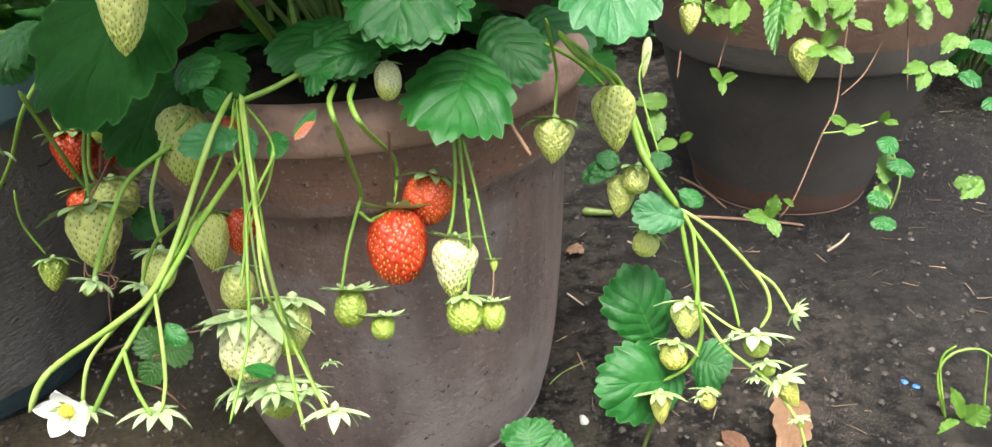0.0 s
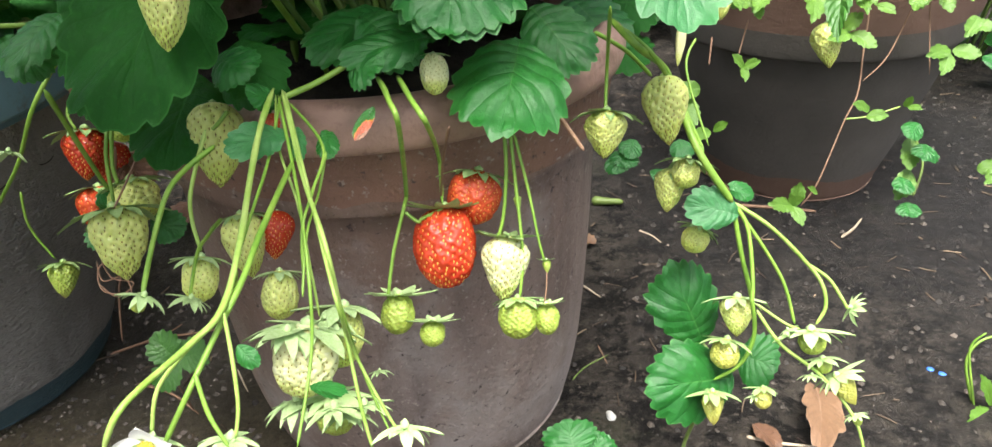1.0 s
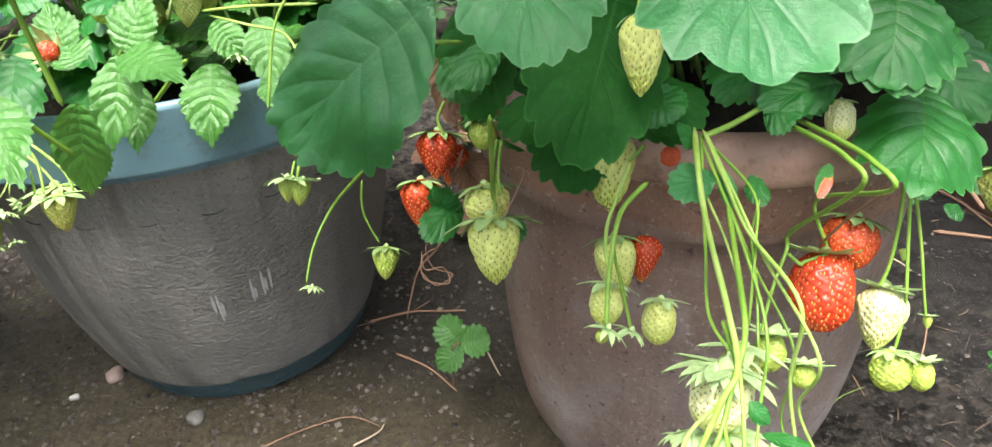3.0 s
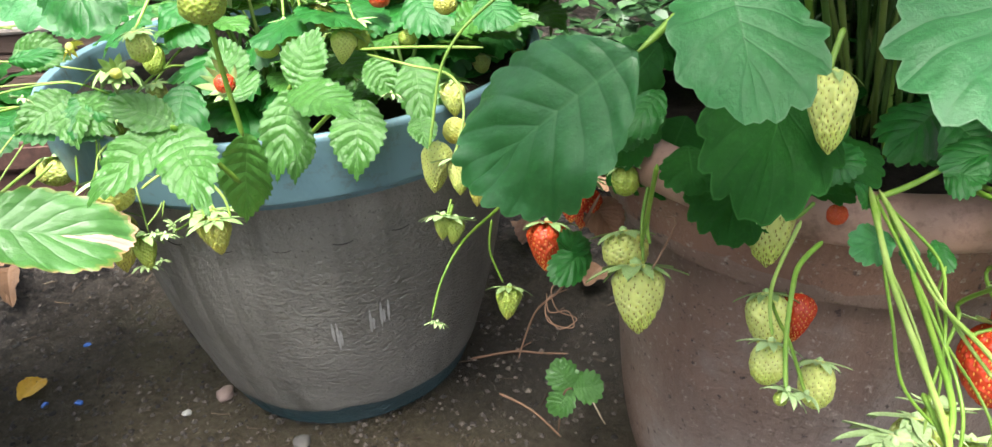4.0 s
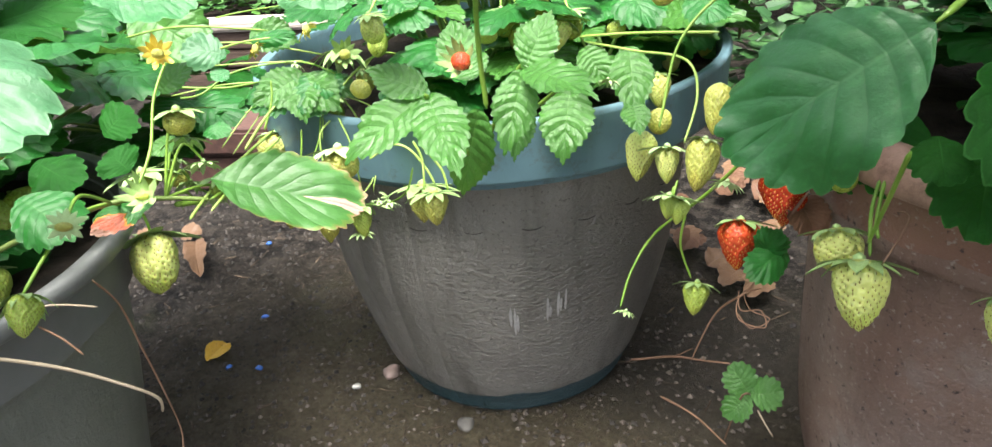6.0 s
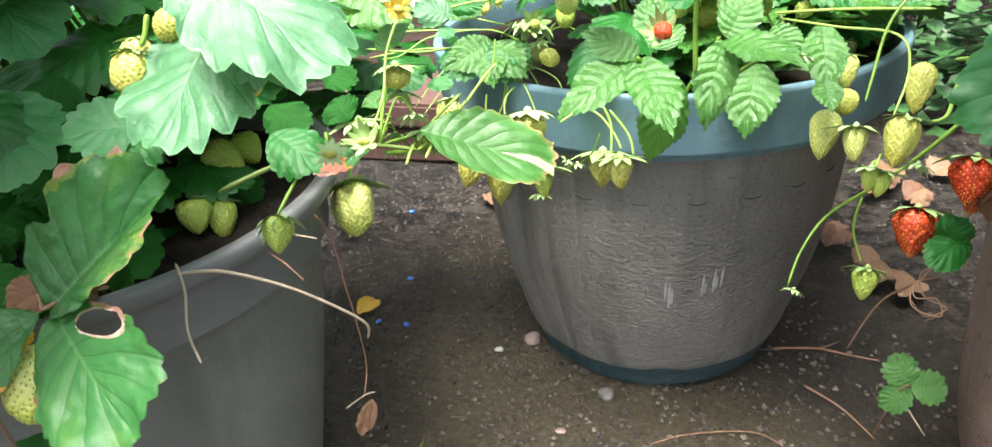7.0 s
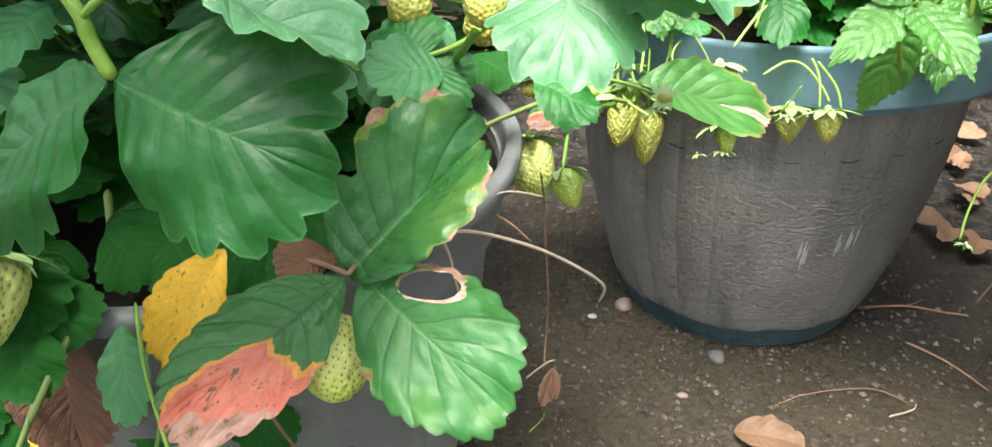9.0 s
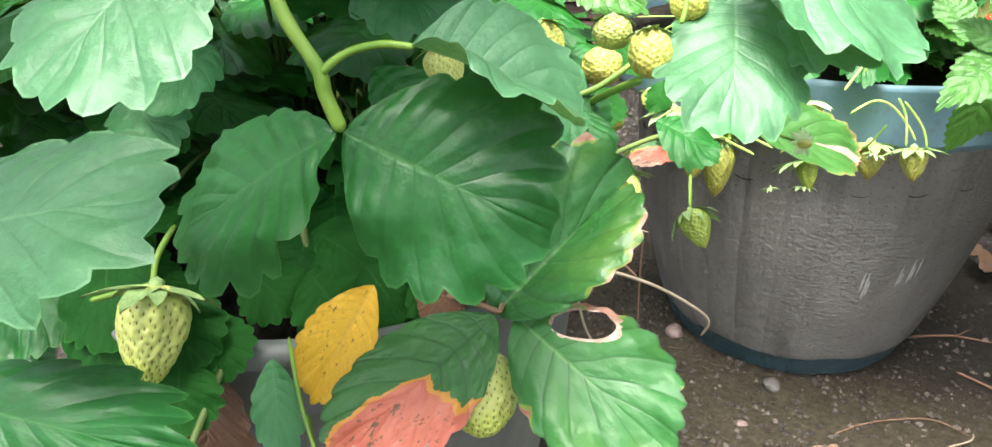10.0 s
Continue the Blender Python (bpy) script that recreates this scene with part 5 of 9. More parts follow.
berry(plant_t, (0.0711, 0.3457, 0.2242), (0.0639, 0.3392, 0.2138), 0.0136, "green", "round", 0.7, 1, 0)
berry(plant_t, (0.1305, 0.2944, 0.1652), (0.1390, 0.2862, 0.1519), 0.0113, "gold", "cone", 1.0, 1, 1)
berry(plant_t, (0.1193, 0.3067, 0.1850), (0.1198, 0.3000, 0.1743), 0.0126, "lime", "round", 1.2, 1, 1)
berry(plant_t, (0.1241, 0.2991, 0.1727), (0.1249, 0.2949, 0.1660), 0.0075, "lime", "round", 1.2, 1, 1)
berry(plant_t, (0.1387, 0.2837, 0.1479), (0.1403, 0.2808, 0.1433), 0.0044, "lime", "round", 1.2, 1, 1)
husk(plant_t, (0.1397, 0.3118, 0.1933), (0.0083, -0.0021, -0.0034), 0.0145, 1, 1)
husk(plant_t, (0.1185, 0.2948, 0.1658), (-0.0004, -0.0038, -0.0061), 0.0113, 1, 1)
husk(plant_t, (0.1077, 0.3070, 0.1856), (0.0028, -0.0034, -0.0055), 0.0094, 1, 1)
husk(plant_t, (0.0900, 0.2902, 0.1584), (0.0000, -0.0025, -0.0040), 0.0094, 1, 1)
blade(plant_t, (0.0845, 0.3312, 0.2388), (0.0585, 0.3356, 0.2459), 0.0228, (0.0258, -0.8047, 0.5931), "blue")
blade(plant_t, (0.0860, 0.3568, 0.2422), (0.0992, 0.3526, 0.2355), 0.0110, (0.1745, -0.6476, 0.7418), "leaf")
blade(plant_t, (0.0763, 0.3358, 0.1542), (0.0560, 0.3521, 0.1995), 0.0413, (0.1477, -0.9077, 0.3927), "leaf")
blade(plant_t, (0.0889, 0.3181, 0.1446), (0.0358, 0.3021, 0.1568), 0.0458, (0.3537, -0.7180, 0.5996), "leaf")
blade(plant_t, (0.0975, 0.3394, 0.1411), (0.1173, 0.3275, 0.1409), 0.0335, (-0.3457, -0.5888, 0.7307), "leaf")
blade(plant_t, (0.0024, 0.3054, 0.1052), (-0.0008, 0.3233, 0.1151), 0.0324, (-0.0520, -0.4911, 0.8696), "leaf")
blade(plant_t, (0.0107, 0.3015, 0.0988), (0.0184, 0.3194, 0.1086), 0.0247, (0.1113, -0.5157, 0.8495), "leaf")
stem(plant_t, [(0.0763, 0.3358, 0.1542), (0.0818, 0.3287, 0.1427), (0.0828, 0.3359, 0.1164), (0.0756, 0.3438, 0.0721), (0.0707, 0.3357, 0.0590)], 0.0012, 0.0012, OLIVESTEM)

# leaves over the terracotta rim
blade(plant_t, (-0.0176, 0.3620, 0.3227), (-0.0306, 0.3005, 0.3004), 0.0541, (0.1163, -0.3601, 0.9256), "leaf")
blade(plant_t, (-0.0108, 0.3896, 0.3295), (0.0134, 0.3632, 0.3032), 0.0385, (0.0350, -0.6901, 0.7229), "leaf")
blade(plant_t, (-0.0817, 0.3794, 0.3360), (-0.1111, 0.3378, 0.3263), 0.0304, (0.2660, -0.3943, 0.8796), "leaf")
blade(plant_t, (-0.0911, 0.3976, 0.3281), (-0.0820, 0.3646, 0.3109), 0.0227, (-0.3261, -0.5049, 0.7992), "leaf")
blade(plant_t, (-0.0461, 0.3659, 0.3702), (-0.0408, 0.3128, 0.3391), 0.0586, (0.0142, -0.5046, 0.8632), "leaf")
blade(plant_t, (0.0490, 0.3601, 0.3745), (0.0395, 0.3001, 0.3422), 0.0473, (0.0387, -0.4781, 0.8774), "blue")
blade(plant_t, (0.1315, 0.3677, 0.3433), (0.1223, 0.3430, 0.3216), 0.0136, (-0.6471, -0.3518, 0.6763), "alpine")
blade(plant_t, (-0.1534, 0.3504, 0.3225), (-0.1207, 0.3231, 0.3127), 0.0262, (-0.1222, -0.4626, 0.8781), "shaded")
blade(plant_t, (-0.1674, 0.3577, 0.3169), (-0.1732, 0.3078, 0.2933), 0.0442, (0.0756, -0.4337, 0.8979), "shaded")
blade(plant_t, (-0.0875, 0.3540, 0.3407), (-0.0641, 0.3326, 0.3223), 0.0315, (0.0648, -0.6086, 0.7908), "leaf")
blade(plant_t, (-0.2053, 0.3310, 0.3550), (-0.2197, 0.3066, 0.3418), 0.0191, (0.1203, -0.5273, 0.8411), "leaf")
blade(plant_t, (-0.1419, 0.3160, 0.3377), (-0.1255, 0.3058, 0.3324), 0.0230, (-0.0506, -0.5250, 0.8496), "leaf")
blade(plant_t, (-0.0910, 0.3255, 0.3274), (-0.0768, 0.3181, 0.3279), 0.0230, (-0.2825, -0.4886, 0.8255), "leaf")
blade(plant_t, (-0.1197, 0.3082, 0.3218), (-0.1281, 0.2979, 0.3290), 0.0126, (0.7924, -0.2609, 0.5514), "leaf")
blade(plant_t, (-0.2513, 0.4258, 0.2126), (-0.2693, 0.3912, 0.2043), 0.0250, (0.3677, -0.3941, 0.8423), "leaf")
blade(plant_t, (-0.2643, 0.4179, 0.2061), (-0.2554, 0.4120, 0.2318), 0.0225, (-0.1694, -0.9714, -0.1664), "leaf")
stem(plant_t, [(-0.1172, 0.3089, 0.3217), (-0.1036, 0.3174, 0.3245), (-0.0887, 0.3275, 0.3295)], 0.0014, 0.0012, STEM)
stem(plant_t, [(-0.1422, 0.3005, 0.3925), (-0.1446, 0.2951, 0.3848), (-0.1458, 0.2918, 0.3799)], 0.0012, 0.0012, STEM)
stem(plant_t, [(-0.2041, 0.2993, 0.3346), (-0.2077, 0.3145, 0.3038), (-0.2114, 0.3302, 0.2739)], 0.0012, 0.001, STEM)
berry(plant_t, (-0.2279, 0.3920, 0.2887), (-0.2245, 0.3839, 0.2734), 0.0147, "lime", "round", 0.8, 1, 0)
blade(plant_t, (-0.1229, 0.2218, 0.4322), (-0.1234, 0.1722, 0.4039), 0.0550, (0.0721, -0.4963, 0.8651), "blue")
blade(plant_t, (-0.1847, 0.2628, 0.4211), (-0.1725, 0.2091, 0.3919), 0.0456, (0.0915, -0.4598, 0.8833), "blue")
blade(plant_t, (-0.2090, 0.2460, 0.3990), (-0.2680, 0.2400, 0.3480), 0.0600, (-0.20, -0.84, 0.50), "waxy")
stem(plant_t, [(-0.1250, 0.4400, 0.2850), (-0.1600, 0.3300, 0.4150), (-0.2090, 0.2460, 0.3990)], 0.0018, 0.0014, STEM, "petiole")
blade(plant_t, (-0.1521, 0.3413, 0.3798), (-0.1675, 0.2676, 0.3288), 0.0570, (0.1210, -0.5817, 0.8044), "shaded")
blade(plant_t, (-0.1356, 0.3300, 0.3399), (-0.1220, 0.3087, 0.3223), 0.0294, (0.1260, -0.5827, 0.8029), "shaded")
# dark leaves added here to stand for shade on the pot's left lip
blade(plant_t, (-0.2120, 0.3960, 0.3560), (-0.2420, 0.3800, 0.3100), 0.0380, (-0.15, -0.80, 0.55), "shaded")
blade(plant_t, (-0.2180, 0.4060, 0.3380), (-0.2280, 0.3820, 0.2900), 0.0340, (-0.10, -0.85, 0.45), "shaded")
blade(plant_t, (-0.1966, 0.4145, 0.3099), (-0.2091, 0.3858, 0.2719), 0.0420, (-0.10, -0.80, 0.55), "shaded")
blade(plant_t, (-0.2198, 0.4296, 0.2966), (-0.2299, 0.4024, 0.2635), 0.0360, (0.05, -0.85, 0.50), "shaded")
blade(plant_t, (-0.1928, 0.3258, 0.3321), (-0.1885, 0.3080, 0.3170), 0.0280, (0.1388, -0.6629, 0.7357), "shaded")
blade(plant_t, (-0.0574, 0.3430, 0.3325), (-0.0950, 0.3223, 0.3309), 0.0215, (0.2350, -0.4933, 0.8375), "leaf")
blade(plant_t, (-0.0419, 0.3493, 0.3738), (-0.0485, 0.3138, 0.3410), 0.0530, (0.0732, -0.6850, 0.7248), "leaf")
blade(plant_t, (-0.2293, 0.3293, 0.3481), (-0.2147, 0.3207, 0.3310), 0.0224, (0.3680, -0.6665, 0.6483), "leaf")
blade(plant_t, (-0.2568, 0.4389, 0.3132), (-0.2380, 0.4127, 0.2686), 0.0337, (0.2804, -0.7719, 0.5705), "dry")
blade(plant_t, (-0.2511, 0.4223, 0.2504), (-0.2347, 0.4119, 0.2300), 0.0274, (0.3631, -0.6786, 0.6385), "dry")

# crinkled leaves and berries of the blue-rimmed planter
blade(plant_g, (-0.4058, 0.2662, 0.3548), (-0.4335, 0.2641, 0.3634), 0.0190, (0.30, -0.62, 0.72), "alpine")
blade(plant_g, (-0.4060, 0.2650, 0.3538), (-0.4320, 0.2369, 0.3310), 0.0265, (0.10, -0.60, 0.78), "alpine")
blade(plant_g, (-0.4050, 0.2652, 0.3538), (-0.3776, 0.2370, 0.3322), 0.0265, (0.42, -0.62, 0.66), "alpine")
blade(plant_g, (-0.3814, 0.3262, 0.3508), (-0.3752, 0.3460, 0.3725), 0.0270, (0.25, -0.72, 0.62), "alpine")
blade(plant_g, (-0.3806, 0.3247, 0.3504), (-0.3373, 0.2985, 0.3476), 0.0262, (0.20, -0.45, 0.87), "alpine")
blade(plant_g, (-0.3818, 0.3243, 0.3496), (-0.3837, 0.3005, 0.3155), 0.0245, (0.32, -0.75, 0.55), "alpine")
blade(plant_g, (-0.3837, 0.3990, 0.3160), (-0.3797, 0.3715, 0.2808), 0.0350, (0.22, -0.85, 0.40), "alpine")
blade(plant_g, (-0.4020, 0.3095, 0.3320), (-0.4175, 0.3140, 0.2820), 0.0285, (0.30, -0.92, 0.05), "alpine")
blade(plant_g, (-0.3900, 0.3400, 0.3270), (-0.3885, 0.3221, 0.3020), 0.0190, (0.30, -0.80, 0.45), "alpine")
blade(plant_g, (-0.3494, 0.4050, 0.3412), (-0.3382, 0.3789, 0.3099), 0.0268, (0.2471, -0.6992, 0.6709), "alpine")
blade(plant_g, (-0.3744, 0.3961, 0.3414), (-0.3586, 0.3910, 0.3227), 0.0286, (0.3502, -0.7858, 0.5098), "alpine")
blade(plant_g, (-0.3405, 0.3814, 0.3156), (-0.3318, 0.3658, 0.3042), 0.0245, (0.1387, -0.5355, 0.8330), "alpine")
blade(plant_g, (-0.4239, 0.3375, 0.3425), (-0.4383, 0.3560, 0.3626), 0.0308, (0.1864, -0.6531, 0.7339), "alpine")
blade(plant_g, (-0.4133, 0.3283, 0.3410), (-0.4287, 0.3512, 0.3484), 0.0264, (-0.0609, -0.3441, 0.9370), "alpine")
blade(plant_g, (-0.4261, 0.2700, 0.4280), (-0.4181, 0.2437, 0.3984), 0.0381, (0.2345, -0.6950, 0.6797), "leaf")
blade(plant_g, (-0.6713, 0.3455, 0.3668), (-0.6159, 0.3474, 0.3354), 0.0530, (0.3417, -0.7555, 0.5590), "alpine")
blade(plant_g, (-0.5550, 0.3628, 0.3242), (-0.5751, 0.3357, 0.3107), 0.0352, (0.3842, -0.6246, 0.6799), "alpine")
blade(plant_g, (-0.5548, 0.3619, 0.3225), (-0.5236, 0.3521, 0.3071), 0.0352, (0.1149, -0.7181, 0.6864), "alpine")
blade(plant_g, (-0.5569, 0.3622, 0.3244), (-0.5432, 0.3420, 0.3017), 0.0305, (0.2066, -0.6648, 0.7179), "alpine")
blade(plant_g, (-0.6159, 0.3882, 0.3434), (-0.5834, 0.3955, 0.3356), 0.0282, (0.3065, -0.7482, 0.5884), "alpine")
blade(plant_g, (-0.3671, 0.4605, 0.3647), (-0.3433, 0.4333, 0.3445), 0.0353, (0.1748, -0.4833, 0.8578), "leaf")
blade(plant_g, (-0.3249, 0.4720, 0.3583), (-0.3072, 0.4467, 0.3453), 0.0314, (0.1090, -0.3921, 0.9135), "leaf")
blade(plant_g, (-0.5174, 0.4192, 0.3658), (-0.4801, 0.3981, 0.3478), 0.0360, (0.1526, -0.4700, 0.8694), "leaf")
blade(plant_g, (-0.4770, 0.3671, 0.3340), (-0.4664, 0.3305, 0.3058), 0.0330, (0.2023, -0.5603, 0.8032), "leaf")
stem(plant_g, [(-0.3762, 0.2661, 0.4111), (-0.3793, 0.2703, 0.3923), (-0.3812, 0.2740, 0.3720), (-0.3804, 0.2757, 0.3465)], 0.0012, 0.0012, STEM)
berry(plant_g, (-0.3773, 0.2682, 0.4155), (-0.3753, 0.2601, 0.4001), 0.0175, "lime", "round", 0.9, 1, 1)
berry(plant_g, (-0.4142, 0.3188, 0.3586), (-0.4127, 0.3145, 0.3503), 0.0098, "ripe", "round", 0, 0, 0)
husk(plant_g, (-0.4164, 0.3216, 0.3523), (0.12, -0.75, 0.5), 0.0195, 0, 0)
stem(plant_g, [(-0.4036, 0.2609, 0.3562), (-0.4081, 0.2794, 0.3386), (-0.4028, 0.2959, 0.3115)], 0.0013, 0.0013, STEM)
stem(plant_g, [(-0.3865, 0.3312, 0.3502), (-0.3999, 0.3366, 0.3261), (-0.4145, 0.3410, 0.3009)], 0.0013, 0.0013, STEM)
stem(plant_g, [(-0.3594, 0.3391, 0.3419), (-0.3758, 0.3501, 0.3294), (-0.3966, 0.3562, 0.3110)], 0.0012, 0.0012, STEM)
stem(plant_g, [(-0.4721, 0.3054, 0.2975), (-0.4613, 0.3132, 0.3042), (-0.4513, 0.3155, 0.3020), (-0.4405, 0.3138, 0.2922), (-0.4345, 0.3114, 0.2843)], 0.0008, 0.0007, PALESTEM)
stem(plant_g, [(-0.4486, 0.3164, 0.3069), (-0.4425, 0.3141, 0.2968), (-0.4389, 0.3066, 0.2819)], 0.0008, 0.0007, PALESTEM)
stem(plant_g, [(-0.4451, 0.3177, 0.3050), (-0.4327, 0.3174, 0.2912), (-0.4277, 0.3137, 0.2802)], 0.0008, 0.0007, PALESTEM)
berry(plant_g, (-0.3387, 0.4009, 0.2912), (-0.3378, 0.3859, 0.2646), 0.0183, "green", "long", 0.4, 0, 0)
berry(plant_g, (-0.3199, 0.3831, 0.2905), (-0.3172, 0.3730, 0.2713), 0.0139, "green", "cone", 0.9, 1, 1)
berry(plant_g, (-0.3395, 0.4355, 0.3160), (-0.3350, 0.4260, 0.2967), 0.0166, "green", "cone", 0.6, 1, 0)
berry(plant_g, (-0.3322, 0.4170, 0.3004), (-0.3315, 0.4093, 0.2865), 0.0139, "gold", "round", 0.0, 0, 0)
berry(plant_g, (-0.2996, 0.2982, 0.3024), (-0.2991, 0.2925, 0.2920), 0.0083, "lime", "cone", 1.2, 1, 1)
stem(plant_g, [(-0.2973, 0.3040, 0.3077), (-0.2979, 0.2988, 0.3023)], 0.0006, 0.0006, STEM)
stem(plant_g, [(-0.2839, 0.3555, 0.3886), (-0.2981, 0.3435, 0.3766), (-0.3065, 0.3319, 0.3617), (-0.3083, 0.3178, 0.3385), (-0.3088, 0.3124, 0.3295)], 0.00079, 0.00065, STEM)
stem(plant_g, [(-0.3708, 0.3888, 0.3474), (-0.3342, 0.3604, 0.3519), (-0.3018, 0.3311, 0.3575), (-0.2934, 0.3206, 0.3445), (-0.2951, 0.3038, 0.3268)], 0.00072, 0.00058, PALESTEM)
stem(plant_g, [(-0.3744, 0.3889, 0.3499), (-0.3351, 0.3647, 0.3600), (-0.2889, 0.3419, 0.3682)], 0.00079, 0.00072, PALESTEM)
berry(plant_g, (-0.4135, 0.4205, 0.3661), (-0.4099, 0.4136, 0.3519), 0.0161, "gold", "round", 0.9, 1, 0)
berry(plant_g, (-0.3933, 0.4088, 0.3542), (-0.3923, 0.3993, 0.3372), 0.0150, "green", "cone", 0.7, 1, 0)
berry(plant_g, (-0.4346, 0.3928, 0.3522), (-0.4337, 0.3880, 0.3433), 0.0135, "green", "round", 0.3, 0, 0)
berry(plant_g, (-0.3360, 0.4277, 0.3722), (-0.3342, 0.4220, 0.3612), 0.0132, "gold", "round", 0.4, 0, 0)
berry(plant_g, (-0.3799, 0.4351, 0.3705), (-0.3784, 0.4309, 0.3623), 0.0123, "orange", "round", 0.6, 1, 0)
berry(plant_g, (-0.3707, 0.4474, 0.3441), (-0.3679, 0.4432, 0.3352), 0.0120, "lime", "round", 0.4, 0, 0)
berry(plant_g, (-0.5099, 0.3886, 0.3499), (-0.5075, 0.3799, 0.3333), 0.0125, "lime", "round", 0.6, 1, 0)
berry(plant_g, (-0.5009, 0.3538, 0.3259), (-0.5054, 0.3475, 0.3177), 0.0128, "gold", "round", 0.3, 0, 0)
berry(plant_g, (-0.6097, 0.3831, 0.2703), (-0.6066, 0.3741, 0.2527), 0.0231, "green", "round", 0.6, 1, 1)
berry(plant_g, (-0.5332, 0.3781, 0.3371), (-0.5323, 0.3736, 0.3288), 0.0103, "gold", "round", 1.6, 0, 0)
husk(plant_g, (-0.3524, 0.3739, 0.3309), (0.0008, -0.0041, -0.0077), 0.0126, 1, 1)
husk(plant_g, (-0.4888, 0.3244, 0.2581), (0.0015, -0.0037, -0.0074), 0.0144, 1, 1)
husk(plant_g, (-0.4802, 0.3290, 0.2608), (-0.0027, -0.0016, -0.0011), 0.0106, 1, 1)
stem(plant_g, [(-0.5302, 0.3579, 0.3001), (-0.5359, 0.3443, 0.2906), (-0.5252, 0.3293, 0.2684)], 0.00072, 0.00064, PALESTEM)
stem(plant_g, [(-0.5427, 0.3608, 0.3130), (-0.5395, 0.3480, 0.2887), (-0.5418, 0.3393, 0.2751)], 0.00065, 0.00058, STEM)
stem(plant_g, [(-0.5231, 0.3494, 0.3020), (-0.5088, 0.3395, 0.2863), (-0.4935, 0.3225, 0.2578)], 0.00064, 0.00056, PALESTEM)
stem(plant_g, [(-0.6349, 0.3215, 0.3233), (-0.6010, 0.3360, 0.3203), (-0.5782, 0.3491, 0.3219), (-0.5547, 0.3609, 0.3208)], 0.00086, 0.00076, STEM)
stem(plant_g, [(-0.6086, 0.3064, 0.3226), (-0.6014, 0.3179, 0.3224), (-0.5876, 0.3374, 0.3319), (-0.5538, 0.3596, 0.3336), (-0.5325, 0.3700, 0.3226)], 0.00076, 0.00054, STEM)
stem(plant_g, [(-0.6728, 0.3515, 0.3361), (-0.6450, 0.3669, 0.3385), (-0.6124, 0.3817, 0.3369), (-0.5626, 0.3979, 0.3268)], 0.00065, 0.00065, PALESTEM)
stem(plant_g, [(-0.5676, 0.3558, 0.3199), (-0.5786, 0.3336, 0.3092), (-0.5862, 0.3081, 0.2907)], 0.00058, 0.00046, PALESTEM)
stem(plant_g, [(-0.5694, 0.3543, 0.3183), (-0.5743, 0.3311, 0.3022), (-0.5786, 0.3086, 0.2869)], 0.00052, 0.00046, PALESTEM)
stem(plant_g, [(-0.5433, 0.2273, 0.2966), (-0.5405, 0.2384, 0.2930), (-0.5415, 0.2488, 0.2907)], 0.0017, 0.0014, STEM)
stem(plant_g, [(-0.4512, 0.3169, 0.2897), (-0.4612, 0.3217, 0.2702), (-0.4791, 0.3275, 0.2575)], 0.0006, 0.0006, STEM)
blade(plant_g, (-0.3908, 0.5693, 0.3193), (-0.3760, 0.5397, 0.2779), 0.0470, (0.3068, -0.7189, 0.6237), "leaf")
blade(plant_g, (-0.3978, 0.5310, 0.2999), (-0.3789, 0.5051, 0.2621), 0.0383, (0.3225, -0.6979, 0.6395), "alpine")
blade(plant_g, (-0.3769, 0.5521, 0.2789), (-0.3451, 0.5461, 0.2670), 0.0347, (0.1962, -0.5638, 0.8023), "leaf")
blade(plant_g, (-0.3767, 0.6251, 0.3214), (-0.3404, 0.6185, 0.3051), 0.0476, (0.2478, -0.5730, 0.7812), "shaded")
blade(plant_g, (-0.3564, 0.5956, 0.2978), (-0.3267, 0.6010, 0.3073), 0.0409, (-0.1101, -0.6766, 0.7281), "leaf")
blade(plant_g, (-0.4088, 0.5365, 0.3176), (-0.4082, 0.5073, 0.2872), 0.0335, (0.2395, -0.6980, 0.6749), "alpine")
blade(plant_g, (-0.3792, 0.5923, 0.3085), (-0.3473, 0.5783, 0.2822), 0.0409, (0.3240, -0.6135, 0.7202), "shaded")
blade(plant_g, (-0.3633, 0.6489, 0.3107), (-0.3312, 0.6526, 0.3155), 0.0382, (-0.0448, -0.6278, 0.7771), "leaf")
blade(plant_g, (-0.3717, 0.5160, 0.2761), (-0.3707, 0.4935, 0.2572), 0.0282, (0.2365, -0.6190, 0.7489), "alpine")
blade(plant_g, (-0.4581, 0.5710, 0.3280), (-0.4294, 0.5544, 0.2995), 0.0409, (0.3314, -0.6314, 0.7011), "leaf")
blade(plant_g, (-0.4889, 0.5839, 0.3300), (-0.5011, 0.5530, 0.3058), 0.0423, (0.2044, -0.6516, 0.7305), "leaf")
blade(plant_g, (-0.3424, 0.6035, 0.2800), (-0.3240, 0.6023, 0.2863), 0.0312, (-0.2836, -0.6278, 0.7249), "alpine")
berry(plant_g, (-0.3838, 0.6104, 0.3221), (-0.3810, 0.6026, 0.3063), 0.0157, "gold", "cone", 0.7, 1, 0)
berry(plant_g, (-0.4110, 0.6017, 0.3265), (-0.4082, 0.5939, 0.3107), 0.0157, "green", "cone", 0.7, 1, 0)
berry(plant_g, (-0.3413, 0.6104, 0.2914), (-0.3385, 0.6026, 0.2756), 0.0157, "gold", "cone", 0.7, 1, 0)
berry(plant_g, (-0.3597, 0.5658, 0.2907), (-0.3570, 0.5584, 0.2757), 0.0150, "green", "cone", 0.7, 1, 0)
berry(plant_g, (-0.4396, 0.5702, 0.3131), (-0.4369, 0.5625, 0.2975), 0.0155, "green", "cone", 0.7, 1, 0)
